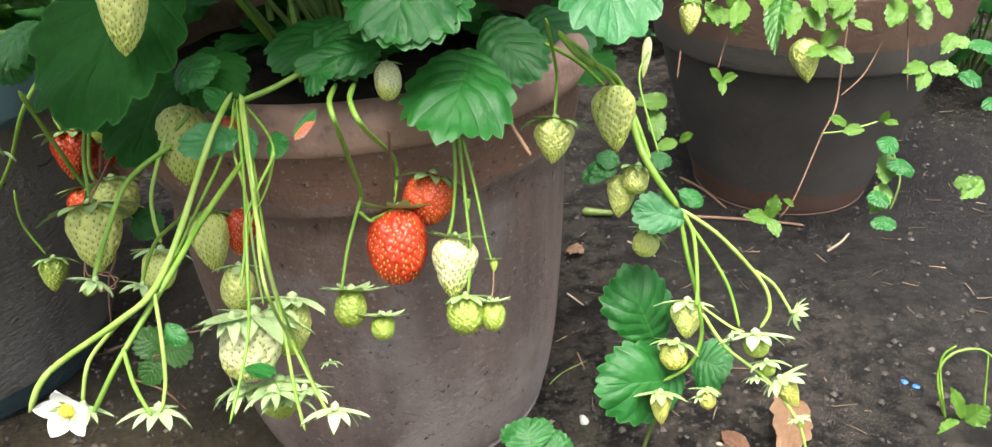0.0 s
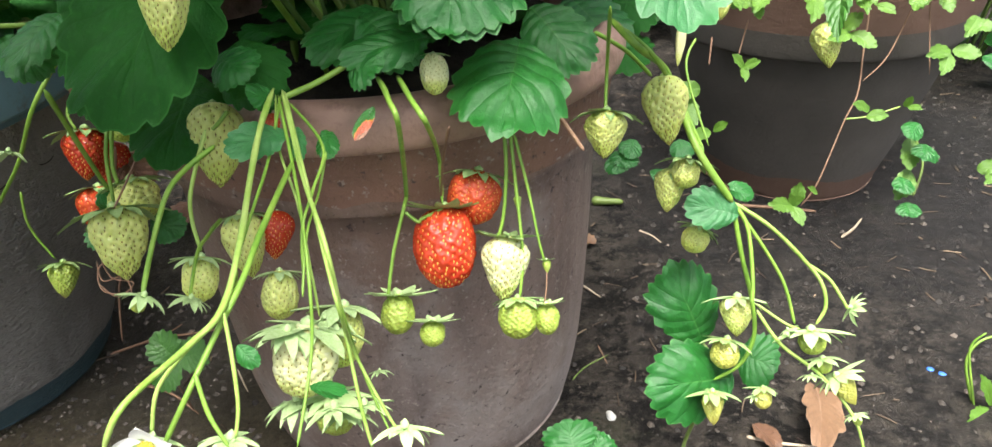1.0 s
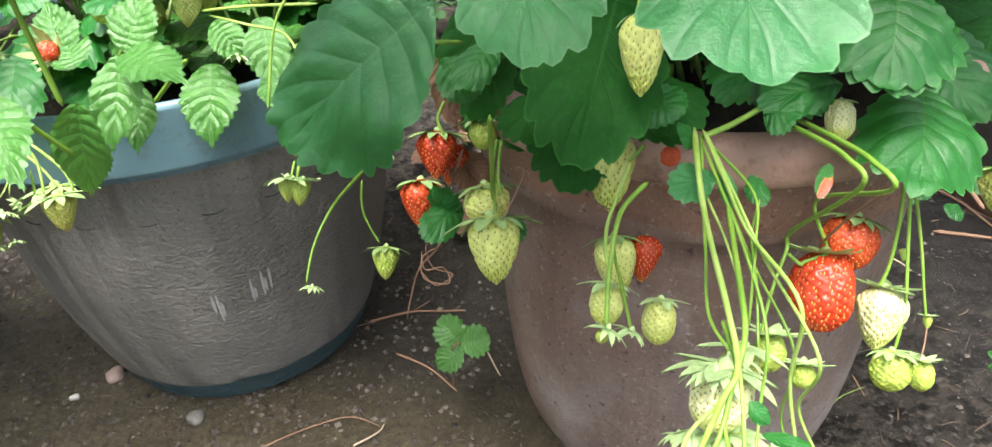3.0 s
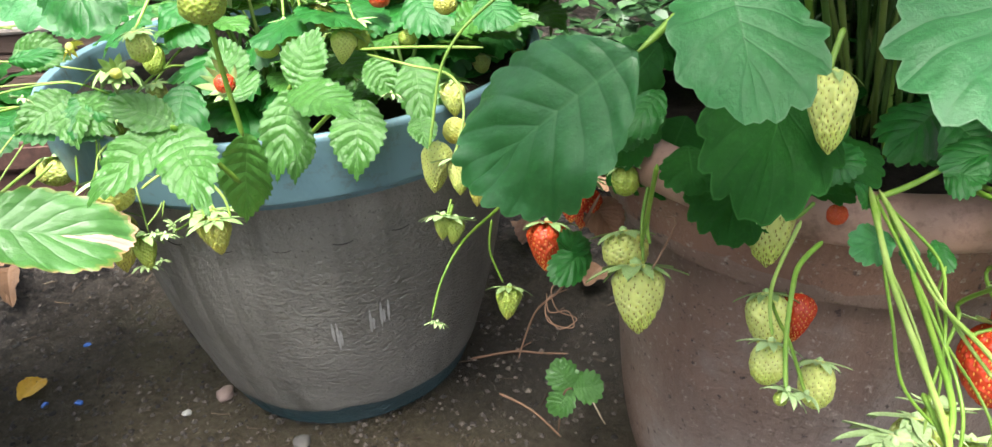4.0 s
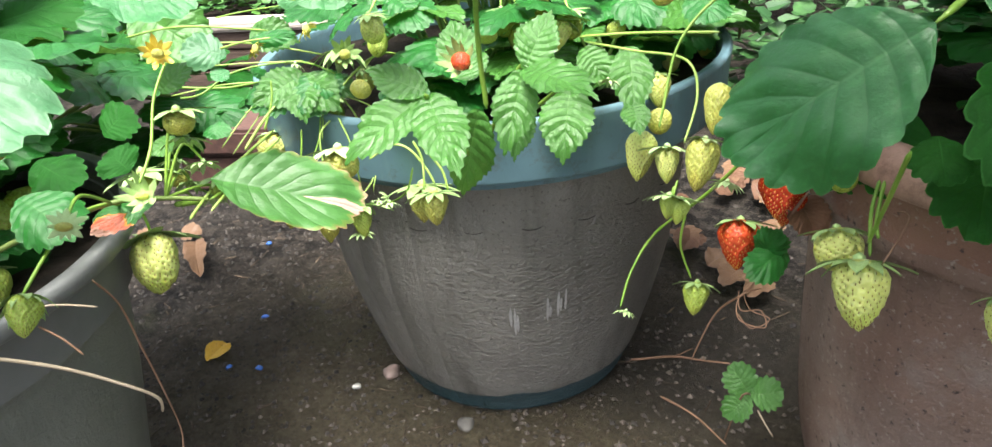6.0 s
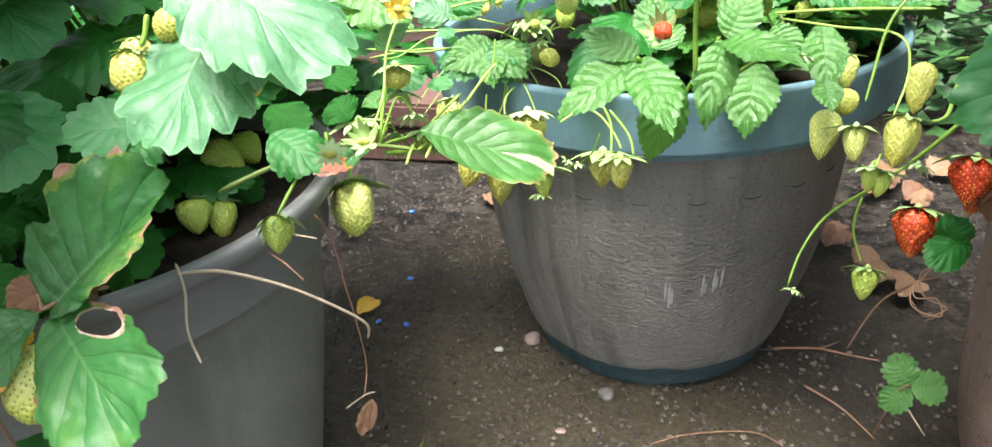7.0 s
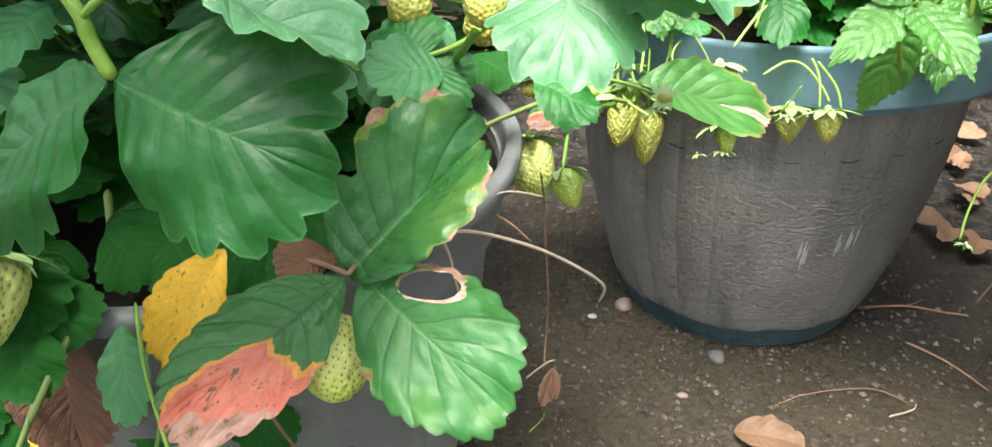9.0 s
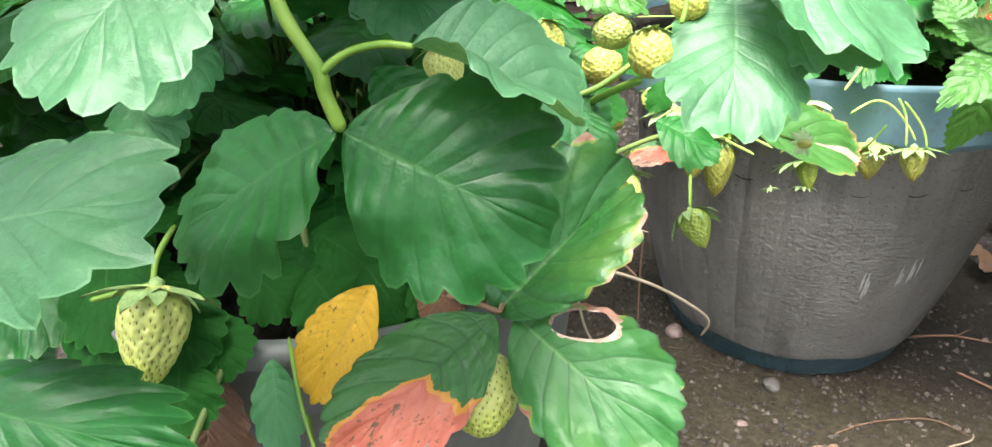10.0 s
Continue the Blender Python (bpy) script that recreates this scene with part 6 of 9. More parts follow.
berry(plant_g, (-0.3415, 0.6649, 0.3016), (-0.3385, 0.6566, 0.2848), 0.0167, "gold", "cone", 0.7, 1, 0)

# the bed of berries between slate and blue-rimmed planters
husk(plant_s, (-0.4544, 0.2933, 0.2788), (0.0014, -0.0037, -0.0071), 0.0119, 1, 1)
husk(plant_s, (-0.5132, 0.3458, 0.2221), (0.0026, -0.0034, -0.0079), 0.0117, 1, 1)
berry(plant_s, (-0.6406, 0.1616, 0.2741), (-0.6269, 0.1519, 0.2608), 0.0195, "lime", "long", 0.5, 1, 0)
berry(plant_s, (-0.6345, 0.1762, 0.2699), (-0.6210, 0.1630, 0.2527), 0.0172, "lime", "long", 0.5, 1, 0)
berry(plant_s, (-0.6635, 0.1959, 0.2914), (-0.6388, 0.2007, 0.2751), 0.0233, "lime", "long", 0.3, 1, 0)
berry(plant_s, (-0.6602, 0.2173, 0.2911), (-0.6419, 0.2152, 0.2775), 0.0209, "lime", "cone", 0.3, 1, 0)
blade(plant_s, (-0.6373, 0.1789, 0.2420), (-0.6385, 0.1247, 0.2506), 0.0420, (0.30, -0.60, 0.75), "shaded")
blade(plant_s, (-0.6691, 0.1812, 0.2802), (-0.6363, 0.2093, 0.2576), 0.0380, (0.30, -0.50, 0.80), "shaded")
blade(plant_s, (-0.6501, 0.2202, 0.2478), (-0.6201, 0.2096, 0.2314), 0.0360, (0.20, -0.40, 0.90), "shaded")
berry(plant_s, (-0.6146, 0.2942, 0.2788), (-0.6114, 0.2897, 0.2687), 0.0132, "gold", "round", 0.9, 1, 0)
stem(plant_s, [(-0.5088, 0.1849, 0.3326), (-0.5125, 0.1991, 0.3437), (-0.5202, 0.2146, 0.3611), (-0.5233, 0.2317, 0.3760)], 0.00072, 0.00065, STEM)
stem(plant_s, [(-0.5688, 0.3390, 0.2931), (-0.5545, 0.2891, 0.2936), (-0.5353, 0.2441, 0.2962), (-0.5101, 0.2067, 0.3035)], 0.001, 0.0008, PALESTEM)
stem(plant_s, [(-0.5642, 0.3395, 0.2889), (-0.5370, 0.2717, 0.2939), (-0.5025, 0.2137, 0.3057)], 0.001, 0.0008, PALESTEM)
stem(plant_s, [(-0.5431, 0.3739, 0.3173), (-0.5315, 0.3625, 0.2947), (-0.5236, 0.3489, 0.2728), (-0.5159, 0.3465, 0.2679)], 0.00065, 0.00058, STEM)
stem(plant_s, [(-0.5415, 0.3725, 0.3134), (-0.5224, 0.3686, 0.2939), (-0.5062, 0.3555, 0.2638), (-0.5100, 0.3392, 0.2507)], 0.00065, 0.00058, PALESTEM)
stem(plant_s, [(-0.5327, 0.3745, 0.3069), (-0.5089, 0.3757, 0.2933), (-0.5030, 0.3463, 0.2538)], 0.00058, 0.00050, PALESTEM)
blade(plant_s, (-0.5484, 0.1556, 0.3339), (-0.5171, 0.1548, 0.3197), 0.0304, (0.3802, -0.3362, 0.8616), "leaf")
berry(plant_s, (-0.5990, 0.2500, 0.2570), (-0.5830, 0.2325, 0.2290), 0.0285, "green", "wedge", 0.75, 1, 0)
berry(plant_s, (-0.5226, 0.1275, 0.3065), (-0.5120, 0.1165, 0.2960), 0.0135, "lime", "cone", 0.75, 0, 0)
berry(plant_s, (-0.5690, 0.3560, 0.2510), (-0.5666, 0.3320, 0.2235), 0.0235, "gold", "long", 0.5, 1, 0)
berry(plant_s, (-0.5540, 0.3640, 0.2420), (-0.5520, 0.3530, 0.2030), 0.0225, "gold", "long", 0.5, 1, 0)
berry(plant_s, (-0.4930, 0.3160, 0.2600), (-0.4860, 0.3080, 0.2420), 0.0135, "lime", "cone", 1.3, 1, 0)
husk(plant_s, (-0.4905, 0.3105, 0.2440), (0.0010, -0.0030, -0.0070), 0.0150, 1, 1)
berry(plant_g, (-0.4990, 0.3130, 0.2990), (-0.4950, 0.3080, 0.2800), 0.0205, "gold", "round", 0.8, 1, 1)
berry(plant_g, (-0.4575, 0.3345, 0.2705), (-0.4545, 0.3270, 0.2480), 0.0185, "gold", "cone", 0.95, 1, 0)
berry(plant_g, (-0.4345, 0.3090, 0.2810), (-0.4310, 0.3030, 0.2620), 0.0155, "gold", "cone", 0.9, 1, 0)
husk(plant_g, (-0.4575, 0.2880, 0.2820), (0.0006, -0.0034, -0.0070), 0.0075, 1, 1)
berry(plant_s, (-0.5410, 0.2430, 0.3440), (-0.5385, 0.2400, 0.3310), 0.0150, "gold", "round", 0.9, 1, 0)
stem(plant_s, [(-0.5950, 0.1500, 0.2950), (-0.5750, 0.1750, 0.3040), (-0.5560, 0.2020, 0.3080), (-0.5420, 0.2220, 0.3030), (-0.5275, 0.2370, 0.2970)], 0.0015, 0.0012, OLIVESTEM)
stem(plant_s, [(-0.5560, 0.2020, 0.3080), (-0.5350, 0.1650, 0.3200), (-0.5226, 0.1275, 0.3070)], 0.0009, 0.0008, STEM)
stem(plant_s, [(-0.5560, 0.2020, 0.3080), (-0.5820, 0.2350, 0.2830), (-0.5990, 0.2500, 0.2575)], 0.0010, 0.0008, STEM)
stem(plant_s, [(-0.5275, 0.2370, 0.2970), (-0.5450, 0.3000, 0.2850), (-0.5690, 0.3560, 0.2515)], 0.0010, 0.0008, STEM)
stem(plant_s, [(-0.5400, 0.2820, 0.2890), (-0.5480, 0.3280, 0.2720), (-0.5540, 0.3640, 0.2425)], 0.0009, 0.0007, STEM)
blade(plant_s, (-0.5265, 0.2400, 0.3080), (-0.4600, 0.2775, 0.2800), 0.0470, (-0.16, -0.55, 0.80), "browned")
blade(plant_s, (-0.5430, 0.2150, 0.3030), (-0.5720, 0.1970, 0.2930), 0.0200, (0.10, -0.55, 0.80), "red")
husk(plant_s, (-0.5400, 0.2090, 0.3110), (0.35, -0.60, 0.55), 0.0190, 0, 0)
berry(plant_s, (-0.5402, 0.2087, 0.3125), (-0.5392, 0.2068, 0.3095), 0.0068, "gold", "round", 0, 0, 0)
husk(plant_s, (-0.4830, 0.1310, 0.3440), (0.45, -0.30, 0.20), 0.0120, 2, 1)
berry(plant_s, (-0.4828, 0.1305, 0.3455), (-0.4822, 0.1290, 0.3425), 0.0058, "gold", "round", 0, 0, 0)
stem(plant_s, [(-0.5560, 0.2020, 0.3080), (-0.5200, 0.1640, 0.3350), (-0.4840, 0.1315, 0.3440)], 0.0008, 0.0007, STEM)
berry(plant_s, (-0.5580, 0.2250, 0.3150), (-0.5560, 0.2235, 0.3040), 0.0140, "lime", "round", 1.1, 1, 0)
for x, y, z, w, k in ((-0.5450, 0.2480, 0.3260, 0.021, 0), (-0.5330, 0.2440, 0.3150, 0.018, 1), (-0.5560, 0.2520, 0.2970, 0.017, 0), (-0.5500, 0.2580, 0.2860, 0.018, 1),
                      (-0.5340, 0.2620, 0.2880, 0.016, 0), (-0.5620, 0.2560, 0.2830, 0.014, 1), (-0.5720, 0.2600, 0.3050, 0.016, 0)):
    husk(plant_s, (x, y, z), (0.25, -0.45, -0.75), w, 1, k)
    stem(plant_s, [(-0.5420, 0.2220, 0.3030), (0.5 * (x - 0.542), 0.5 * (y + 0.230), z + 0.012), (x, y, z + 0.001)], 0.0008, 0.0006, STEM)
berry(plant_s, (-0.5360, 0.2560, 0.3010), (-0.5350, 0.2530, 0.2890), 0.0135, "lime", "round", 0.9, 1, 0)

# large leaves of the slate planter
blade(plant_s, (-0.5738, 0.0430, 0.2910), (-0.5370, 0.0930, 0.3380), 0.0540, (0.164, -0.741, 0.635), "torn")
blade(plant_s, (-0.5643, 0.0411, 0.2934), (-0.4970, 0.0254, 0.2667), 0.0546, (0.1616, -0.6182, 0.7692), "holed")
blade(plant_s, (-0.5714, 0.0378, 0.2939), (-0.6040, -0.0270, 0.2610), 0.0450, (0.40, -0.50, 0.76), "red")
blade(plant_s, (-0.6200, 0.0290, 0.2990), (-0.6330, -0.0030, 0.2600), 0.0300, (0.3162, -0.7915, 0.5230), "yellow")
blade(plant_s, (-0.5855, 0.0257, 0.2858), (-0.5710, 0.0314, 0.2836), 0.0143, (0.3232, -0.5116, 0.7961), "yellow", 1)
stem(plant_s, [(-0.5753, 0.0702, 0.2871), (-0.5746, 0.0543, 0.2919), (-0.5702, 0.0392, 0.2951)], 0.001, 0.001, TWIG)
stem(plant_s, [(-0.5702, 0.0392, 0.2951), (-0.5938, 0.0489, 0.2882), (-0.6207, 0.0560, 0.2798)], 0.0012, 0.0012, TWIG)
blade(plant_s, (-0.5855, -0.0195, 0.3867), (-0.5290, -0.0040, 0.3610), 0.0670, (0.43, -0.78, 0.46), "broad", 0)
blade(plant_s, (-0.5873, -0.0200, 0.3865), (-0.6444, -0.0368, 0.3441), 0.0538, (-0.2364, -0.7502, 0.6175), "broad")
blade(plant_s, (-0.5672, -0.0117, 0.4100), (-0.5304, 0.0103, 0.3867), 0.0480, (0.12, -0.10, 1.0), "folded")
stem(plant_s, [(-0.5899, -0.0201, 0.4025), (-0.5844, -0.0164, 0.4071), (-0.5753, -0.0137, 0.4099), (-0.5665, -0.0114, 0.4097)], 0.0012, 0.0010, STEM, "petiole")
stem(plant_s, [(-0.5861, -0.0192, 0.3867), (-0.5896, -0.0197, 0.3964), (-0.5912, -0.0195, 0.4033), (-0.5989, -0.0196, 0.4144), (-0.6052, -0.0182, 0.4254)], 0.0021, 0.0019, STEM, "petiole")
berry(plant_s, (-0.6734, -0.0119, 0.3993), (-0.6707, -0.0185, 0.3870), 0.0121, "pale", "round", 0, 0, 0)
blade(plant_s, (-0.6858, 0.0333, 0.3845), (-0.6861, -0.0019, 0.3699), 0.0317, (0.2216, -0.3752, 0.9001), "blue")
blade(plant_s, (-0.7119, 0.0115, 0.3705), (-0.6832, 0.0021, 0.3538), 0.0300, (0.3153, -0.4835, 0.8166), "blue")
berry(plant_s, (-0.6792, -0.0205, 0.3117), (-0.6739, -0.0395, 0.2783), 0.0241, "green", "long", 0.75, 1, 0)
stem(plant_s, [(-0.7025, 0.0105, 0.3154), (-0.7022, -0.0012, 0.3070), (-0.6971, -0.0097, 0.3000)], 0.0013, 0.0012, STEM)
stem(plant_s, [(-0.7182, -0.0234, 0.2949), (-0.7058, -0.0153, 0.2980), (-0.6966, -0.0091, 0.3006)], 0.0012, 0.0012, STEM)
berry(plant_s, (-0.6075, -0.0255, 0.2470), (-0.6010, -0.0365, 0.2110), 0.0400, "green", "wedge", 0.42, 1, 1)
stem(plant_s, [(-0.6410, 0.0010, 0.2860), (-0.6260, -0.0130, 0.2680), (-0.6078, -0.0250, 0.2475)], 0.0009, 0.0008, STEM)
blade(plant_s, (-0.6920, -0.0114, 0.2983), (-0.6658, -0.0218, 0.2770), 0.0380, (0.35, -0.60, 0.70), "shaded")
blade(plant_s, (-0.6782, -0.0045, 0.2892), (-0.6596, -0.0177, 0.2701), 0.0340, (0.40, -0.65, 0.60), "shaded")
blade(plant_s, (-0.6746, -0.0227, 0.2807), (-0.6647, -0.0368, 0.2577), 0.0340, (0.30, -0.70, 0.60), "shaded")
stem(plant_s, [(-0.6660, -0.0013, 0.2817), (-0.6611, -0.0221, 0.2697), (-0.6581, -0.0416, 0.2551)], 0.0016, 0.0014, OLIVESTEM)
berry(plant_s, (-0.5772, 0.0344, 0.2781), (-0.5680, 0.0205, 0.2496), 0.0268, "green", "broad", 0.2, 0, 0)
blade(plant_s, (-0.5138, 0.1166, 0.4010), (-0.5001, 0.0678, 0.3648), 0.0538, (0.2449, -0.5318, 0.8107), "pale")
blade(plant_s, (-0.5144, 0.1151, 0.3990), (-0.4589, 0.1209, 0.3856), 0.0421, (0.2552, -0.3489, 0.9017), "pale")
blade(plant_s, (-0.5170, 0.1040, 0.4270), (-0.4499, 0.1115, 0.3866), 0.0557, (0.5160, -0.3146, 0.7967), "pale")
blade(plant_s, (-0.5766, 0.1114, 0.3534), (-0.5974, 0.1217, 0.3653), 0.0346, (0.2200, -0.5132, 0.8296), "leaf")
blade(plant_s, (-0.5766, 0.1114, 0.3534), (-0.5682, 0.0904, 0.3344), 0.0361, (0.2812, -0.5789, 0.7654), "blue")
blade(plant_s, (-0.5759, 0.1118, 0.3534), (-0.5568, 0.1143, 0.3428), 0.0262, (0.4669, -0.5211, 0.7144), "leaf")
stem(plant_s, [(-0.5761, 0.1122, 0.3543), (-0.5643, 0.1209, 0.3587), (-0.5505, 0.1349, 0.3699)], 0.0013, 0.0013, STEM)
blade(plant_s, (-0.5815, 0.1405, 0.3601), (-0.5987, 0.0978, 0.3361), 0.0448, (0.3325, -0.5604, 0.7585), "blue")
blade(plant_s, (-0.6321, 0.0802, 0.3666), (-0.5960, 0.0585, 0.3372), 0.0556, (0.3544, -0.4907, 0.7960), "blue")
blade(plant_s, (-0.6625, 0.1055, 0.4162), (-0.6236, 0.0950, 0.3794), 0.0552, (0.5261, -0.4892, 0.6957), "blue")
blade(plant_s, (-0.6213, 0.1402, 0.3814), (-0.6394, 0.1020, 0.3652), 0.0461, (0.2692, -0.4826, 0.8334), "leaf")
berry(plant_s, (-0.5959, 0.1333, 0.3796), (-0.5912, 0.1242, 0.3608), 0.0184, "gold", "round", 0.5, 1, 0)
berry(plant_s, (-0.5278, 0.1059, 0.4060), (-0.5250, 0.1001, 0.3942), 0.0130, "gold", "round", 0.3, 1, 0)
berry(plant_s, (-0.6036, 0.0586, 0.3873), (-0.5938, 0.0540, 0.3700), 0.0137, "green", "cone", 0.5, 1, 0)
stem(plant_s, [(-0.5255, 0.0938, 0.4065), (-0.5246, 0.0904, 0.4004), (-0.5248, 0.0876, 0.3964)], 0.001, 0.001, STEM)
stem(plant_s, [(-0.6747, 0.0331, 0.2495), (-0.6602, 0.0217, 0.2340), (-0.6487, 0.0108, 0.2217), (-0.6380, -0.0000, 0.2100)], 0.0012, 0.001, STEM)
stem(plant_s, [(-0.6940, 0.0103, 0.2688), (-0.6898, -0.0114, 0.2520), (-0.6831, -0.0309, 0.2366), (-0.6762, -0.0439, 0.2311)], 0.0015, 0.0013, OLIVESTEM)
stem(plant_s, [(-0.6975, 0.0376, 0.2539), (-0.6880, 0.0278, 0.2381), (-0.6698, 0.0127, 0.2075), (-0.6654, 0.0010, 0.1926)], 0.0012, 0.001, STEM)
husk(plant_s, (-0.6428, 0.0059, 0.2229), (0.0026, -0.0025, -0.0058), 0.0108, 1, 1)
stem(plant_s, [(-0.6101, 0.0178, 0.2427), (-0.5997, 0.0176, 0.2246), (-0.5888, 0.0179, 0.2097)], 0.0008, 0.0007, TWIG)
husk(plant_s, (-0.5891, 0.0183, 0.2103), (0.10, -0.40, -0.90), 0.0200, 2, 3)
blade(plant_s, (-0.5903, 0.0130, 0.2100), (-0.5777, 0.0112, 0.2025), 0.0130, (0.40, -0.70, 0.50), "dry", 1)
blade(plant_s, (-0.6840, -0.0040, 0.2640), (-0.6780, -0.0190, 0.2080), 0.0460, (0.4002, -0.8428, 0.3599), "dry")
blade(plant_s, (-0.7012, 0.0155, 0.2424), (-0.6828, 0.0133, 0.2249), 0.0229, (0.4471, -0.6981, 0.5592), "dry")
blade(plant_s, (-0.7213, -0.0019, 0.2109), (-0.7096, -0.0206, 0.1930), 0.0174, (0.2680, -0.5733, 0.7743), "yellow")
blade(plant_s, (-0.5963, 0.0592, 0.2862), (-0.5695, 0.0601, 0.2869), 0.0233, (-0.0183, -0.2692, 0.9629), "dry")
blade(plant_s, (-0.6666, -0.0931, 0.3700), (-0.5962, -0.0652, 0.3864), 0.0564, (0.0228, -0.5488, 0.8356), "pale")
blade(plant_s, (-0.5747, -0.0669, 0.4434), (-0.5805, -0.0999, 0.4221), 0.0390, (0.20, -0.40, 0.90), "pale")
blade(plant_s, (-0.6773, -0.1008, 0.3255), (-0.5874, -0.0815, 0.3221), 0.0383, (0.1523, -0.5679, 0.8089), "broad")
blade(plant_s, (-0.6480, -0.0030, 0.2760), (-0.6304, -0.0219, 0.2476), 0.0200, (0.3129, -0.5817, 0.7508), "blue")
blade(plant_s, (-0.6408, 0.0696, 0.3709), (-0.6017, 0.0667, 0.3452), 0.0348, (0.4499, -0.5002, 0.7398), "leaf")
blade(plant_s, (-0.5616, 0.1016, 0.3553), (-0.5800, 0.0755, 0.3574), 0.0310, (0.5162, -0.2991, 0.8026), "blue")
blade(plant_s, (-0.5616, 0.1016, 0.3553), (-0.5570, 0.0823, 0.3425), 0.0284, (0.3510, -0.4554, 0.8182), "leaf")
blade(plant_s, (-0.6264, 0.1054, 0.3683), (-0.6253, 0.0935, 0.3495), 0.0345, (0.4117, -0.7589, 0.5046), "shaded")
blade(plant_s, (-0.6629, 0.0480, 0.3019), (-0.6328, 0.0483, 0.2906), 0.0263, (0.3101, -0.4918, 0.8136), "shaded")
blade(plant_s, (-0.6909, 0.0373, 0.2955), (-0.6669, 0.0329, 0.2839), 0.0330, (0.3076, -0.4820, 0.8204), "shaded")
blade(plant_s, (-0.6510, 0.1108, 0.2714), (-0.5999, 0.1043, 0.2685), 0.0438, (-0.0087, -0.4709, 0.8821), "shaded")
blade(plant_s, (-0.6714, 0.0531, 0.2977), (-0.6664, 0.0332, 0.2841), 0.0403, (0.3588, -0.4620, 0.8110), "shaded")
blade(plant_s, (-0.6714, 0.0531, 0.2977), (-0.6395, 0.0536, 0.2843), 0.0403, (0.3445, -0.4835, 0.8047), "shaded")
blade(plant_s, (-0.6671, 0.0916, 0.2743), (-0.6736, 0.0763, 0.2556), 0.0311, (0.1849, -0.7913, 0.5829), "shaded")
blade(plant_s, (-0.6172, 0.0694, 0.2780), (-0.6296, 0.0696, 0.2878), 0.0252, (0.5365, -0.4838, 0.6914), "shaded")
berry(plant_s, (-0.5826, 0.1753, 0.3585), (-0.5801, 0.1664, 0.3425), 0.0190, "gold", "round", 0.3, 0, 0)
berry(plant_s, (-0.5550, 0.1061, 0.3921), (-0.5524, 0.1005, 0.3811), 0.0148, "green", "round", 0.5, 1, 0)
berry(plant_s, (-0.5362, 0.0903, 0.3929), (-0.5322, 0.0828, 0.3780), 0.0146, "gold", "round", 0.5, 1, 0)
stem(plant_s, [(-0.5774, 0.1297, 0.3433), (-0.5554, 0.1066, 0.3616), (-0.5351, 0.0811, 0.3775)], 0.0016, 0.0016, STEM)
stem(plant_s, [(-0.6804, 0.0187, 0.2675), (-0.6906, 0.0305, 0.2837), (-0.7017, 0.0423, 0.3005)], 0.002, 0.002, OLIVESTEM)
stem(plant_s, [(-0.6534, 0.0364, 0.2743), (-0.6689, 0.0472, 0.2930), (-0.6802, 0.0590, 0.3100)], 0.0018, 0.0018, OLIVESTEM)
blade(plant_s, (-0.6598, 0.0484, 0.2617), (-0.6649, 0.0313, 0.2591), 0.0226, (0.3704, -0.2504, 0.8945), "shaded")
blade(plant_s, (-0.6192, 0.0530, 0.2740), (-0.6226, 0.0347, 0.2683), 0.0240, (0.3088, -0.3357, 0.8899), "shaded")
blade(plant_s, (-0.7385, 0.0210, 0.2594), (-0.7448, 0.0006, 0.2527), 0.0320, (0.3165, -0.3844, 0.8672), "shaded")
blade(plant_s, (-0.6146, 0.0688, 0.2950), (-0.5945, 0.0616, 0.2884), 0.0294, (0.1422, -0.4212, 0.8957), "shaded")
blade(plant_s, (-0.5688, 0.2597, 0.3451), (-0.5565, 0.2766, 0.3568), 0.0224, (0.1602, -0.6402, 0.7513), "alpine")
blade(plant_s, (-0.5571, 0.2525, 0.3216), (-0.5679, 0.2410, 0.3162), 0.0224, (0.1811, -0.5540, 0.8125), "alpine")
blade(plant_s, (-0.5590, 0.2197, 0.3168), (-0.5702, 0.2185, 0.3270), 0.0250, (0.6388, -0.4137, 0.6487), "shaded")
blade(plant_s, (-0.5889, 0.2334, 0.3277), (-0.5797, 0.2482, 0.3396), 0.0299, (0.1655, -0.6820, 0.7124), "shaded")
blade(plant_s, (-0.6068, 0.2036, 0.3234), (-0.5783, 0.2028, 0.3124), 0.0289, (0.3183, -0.4142, 0.8527), "shaded")
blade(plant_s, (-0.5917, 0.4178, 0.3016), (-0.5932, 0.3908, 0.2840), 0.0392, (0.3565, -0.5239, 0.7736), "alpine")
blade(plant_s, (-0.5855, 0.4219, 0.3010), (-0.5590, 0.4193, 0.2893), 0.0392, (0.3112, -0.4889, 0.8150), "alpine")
blade(plant_s, (-0.6568, 0.0335, 0.2924), (-0.6349, 0.0302, 0.2706), 0.0368, (0.5356, -0.5695, 0.6236), "shaded")
blade(plant_s, (-0.6361, 0.0450, 0.2945), (-0.6157, 0.0418, 0.2739), 0.0342, (0.5358, -0.5727, 0.6205), "shaded")
blade(plant_s, (-0.6166, 0.0530, 0.2920), (-0.5973, 0.0522, 0.2760), 0.0302, (0.5271, -0.5337, 0.6613), "shaded")
blade(plant_s, (-0.7643, 0.0151, 0.2899), (-0.7300, 0.0094, 0.2550), 0.0458, (0.5359, -0.5744, 0.6188), "shaded")
blade(plant_s, (-0.7623, 0.0001, 0.2852), (-0.7396, -0.0090, 0.2538), 0.0389, (0.5214, -0.6417, 0.5624), "shaded")
blade(plant_s, (-0.6807, 0.0226, 0.2938), (-0.6579, 0.0234, 0.2777), 0.0316, (0.5099, -0.5059, 0.6957), "shaded")
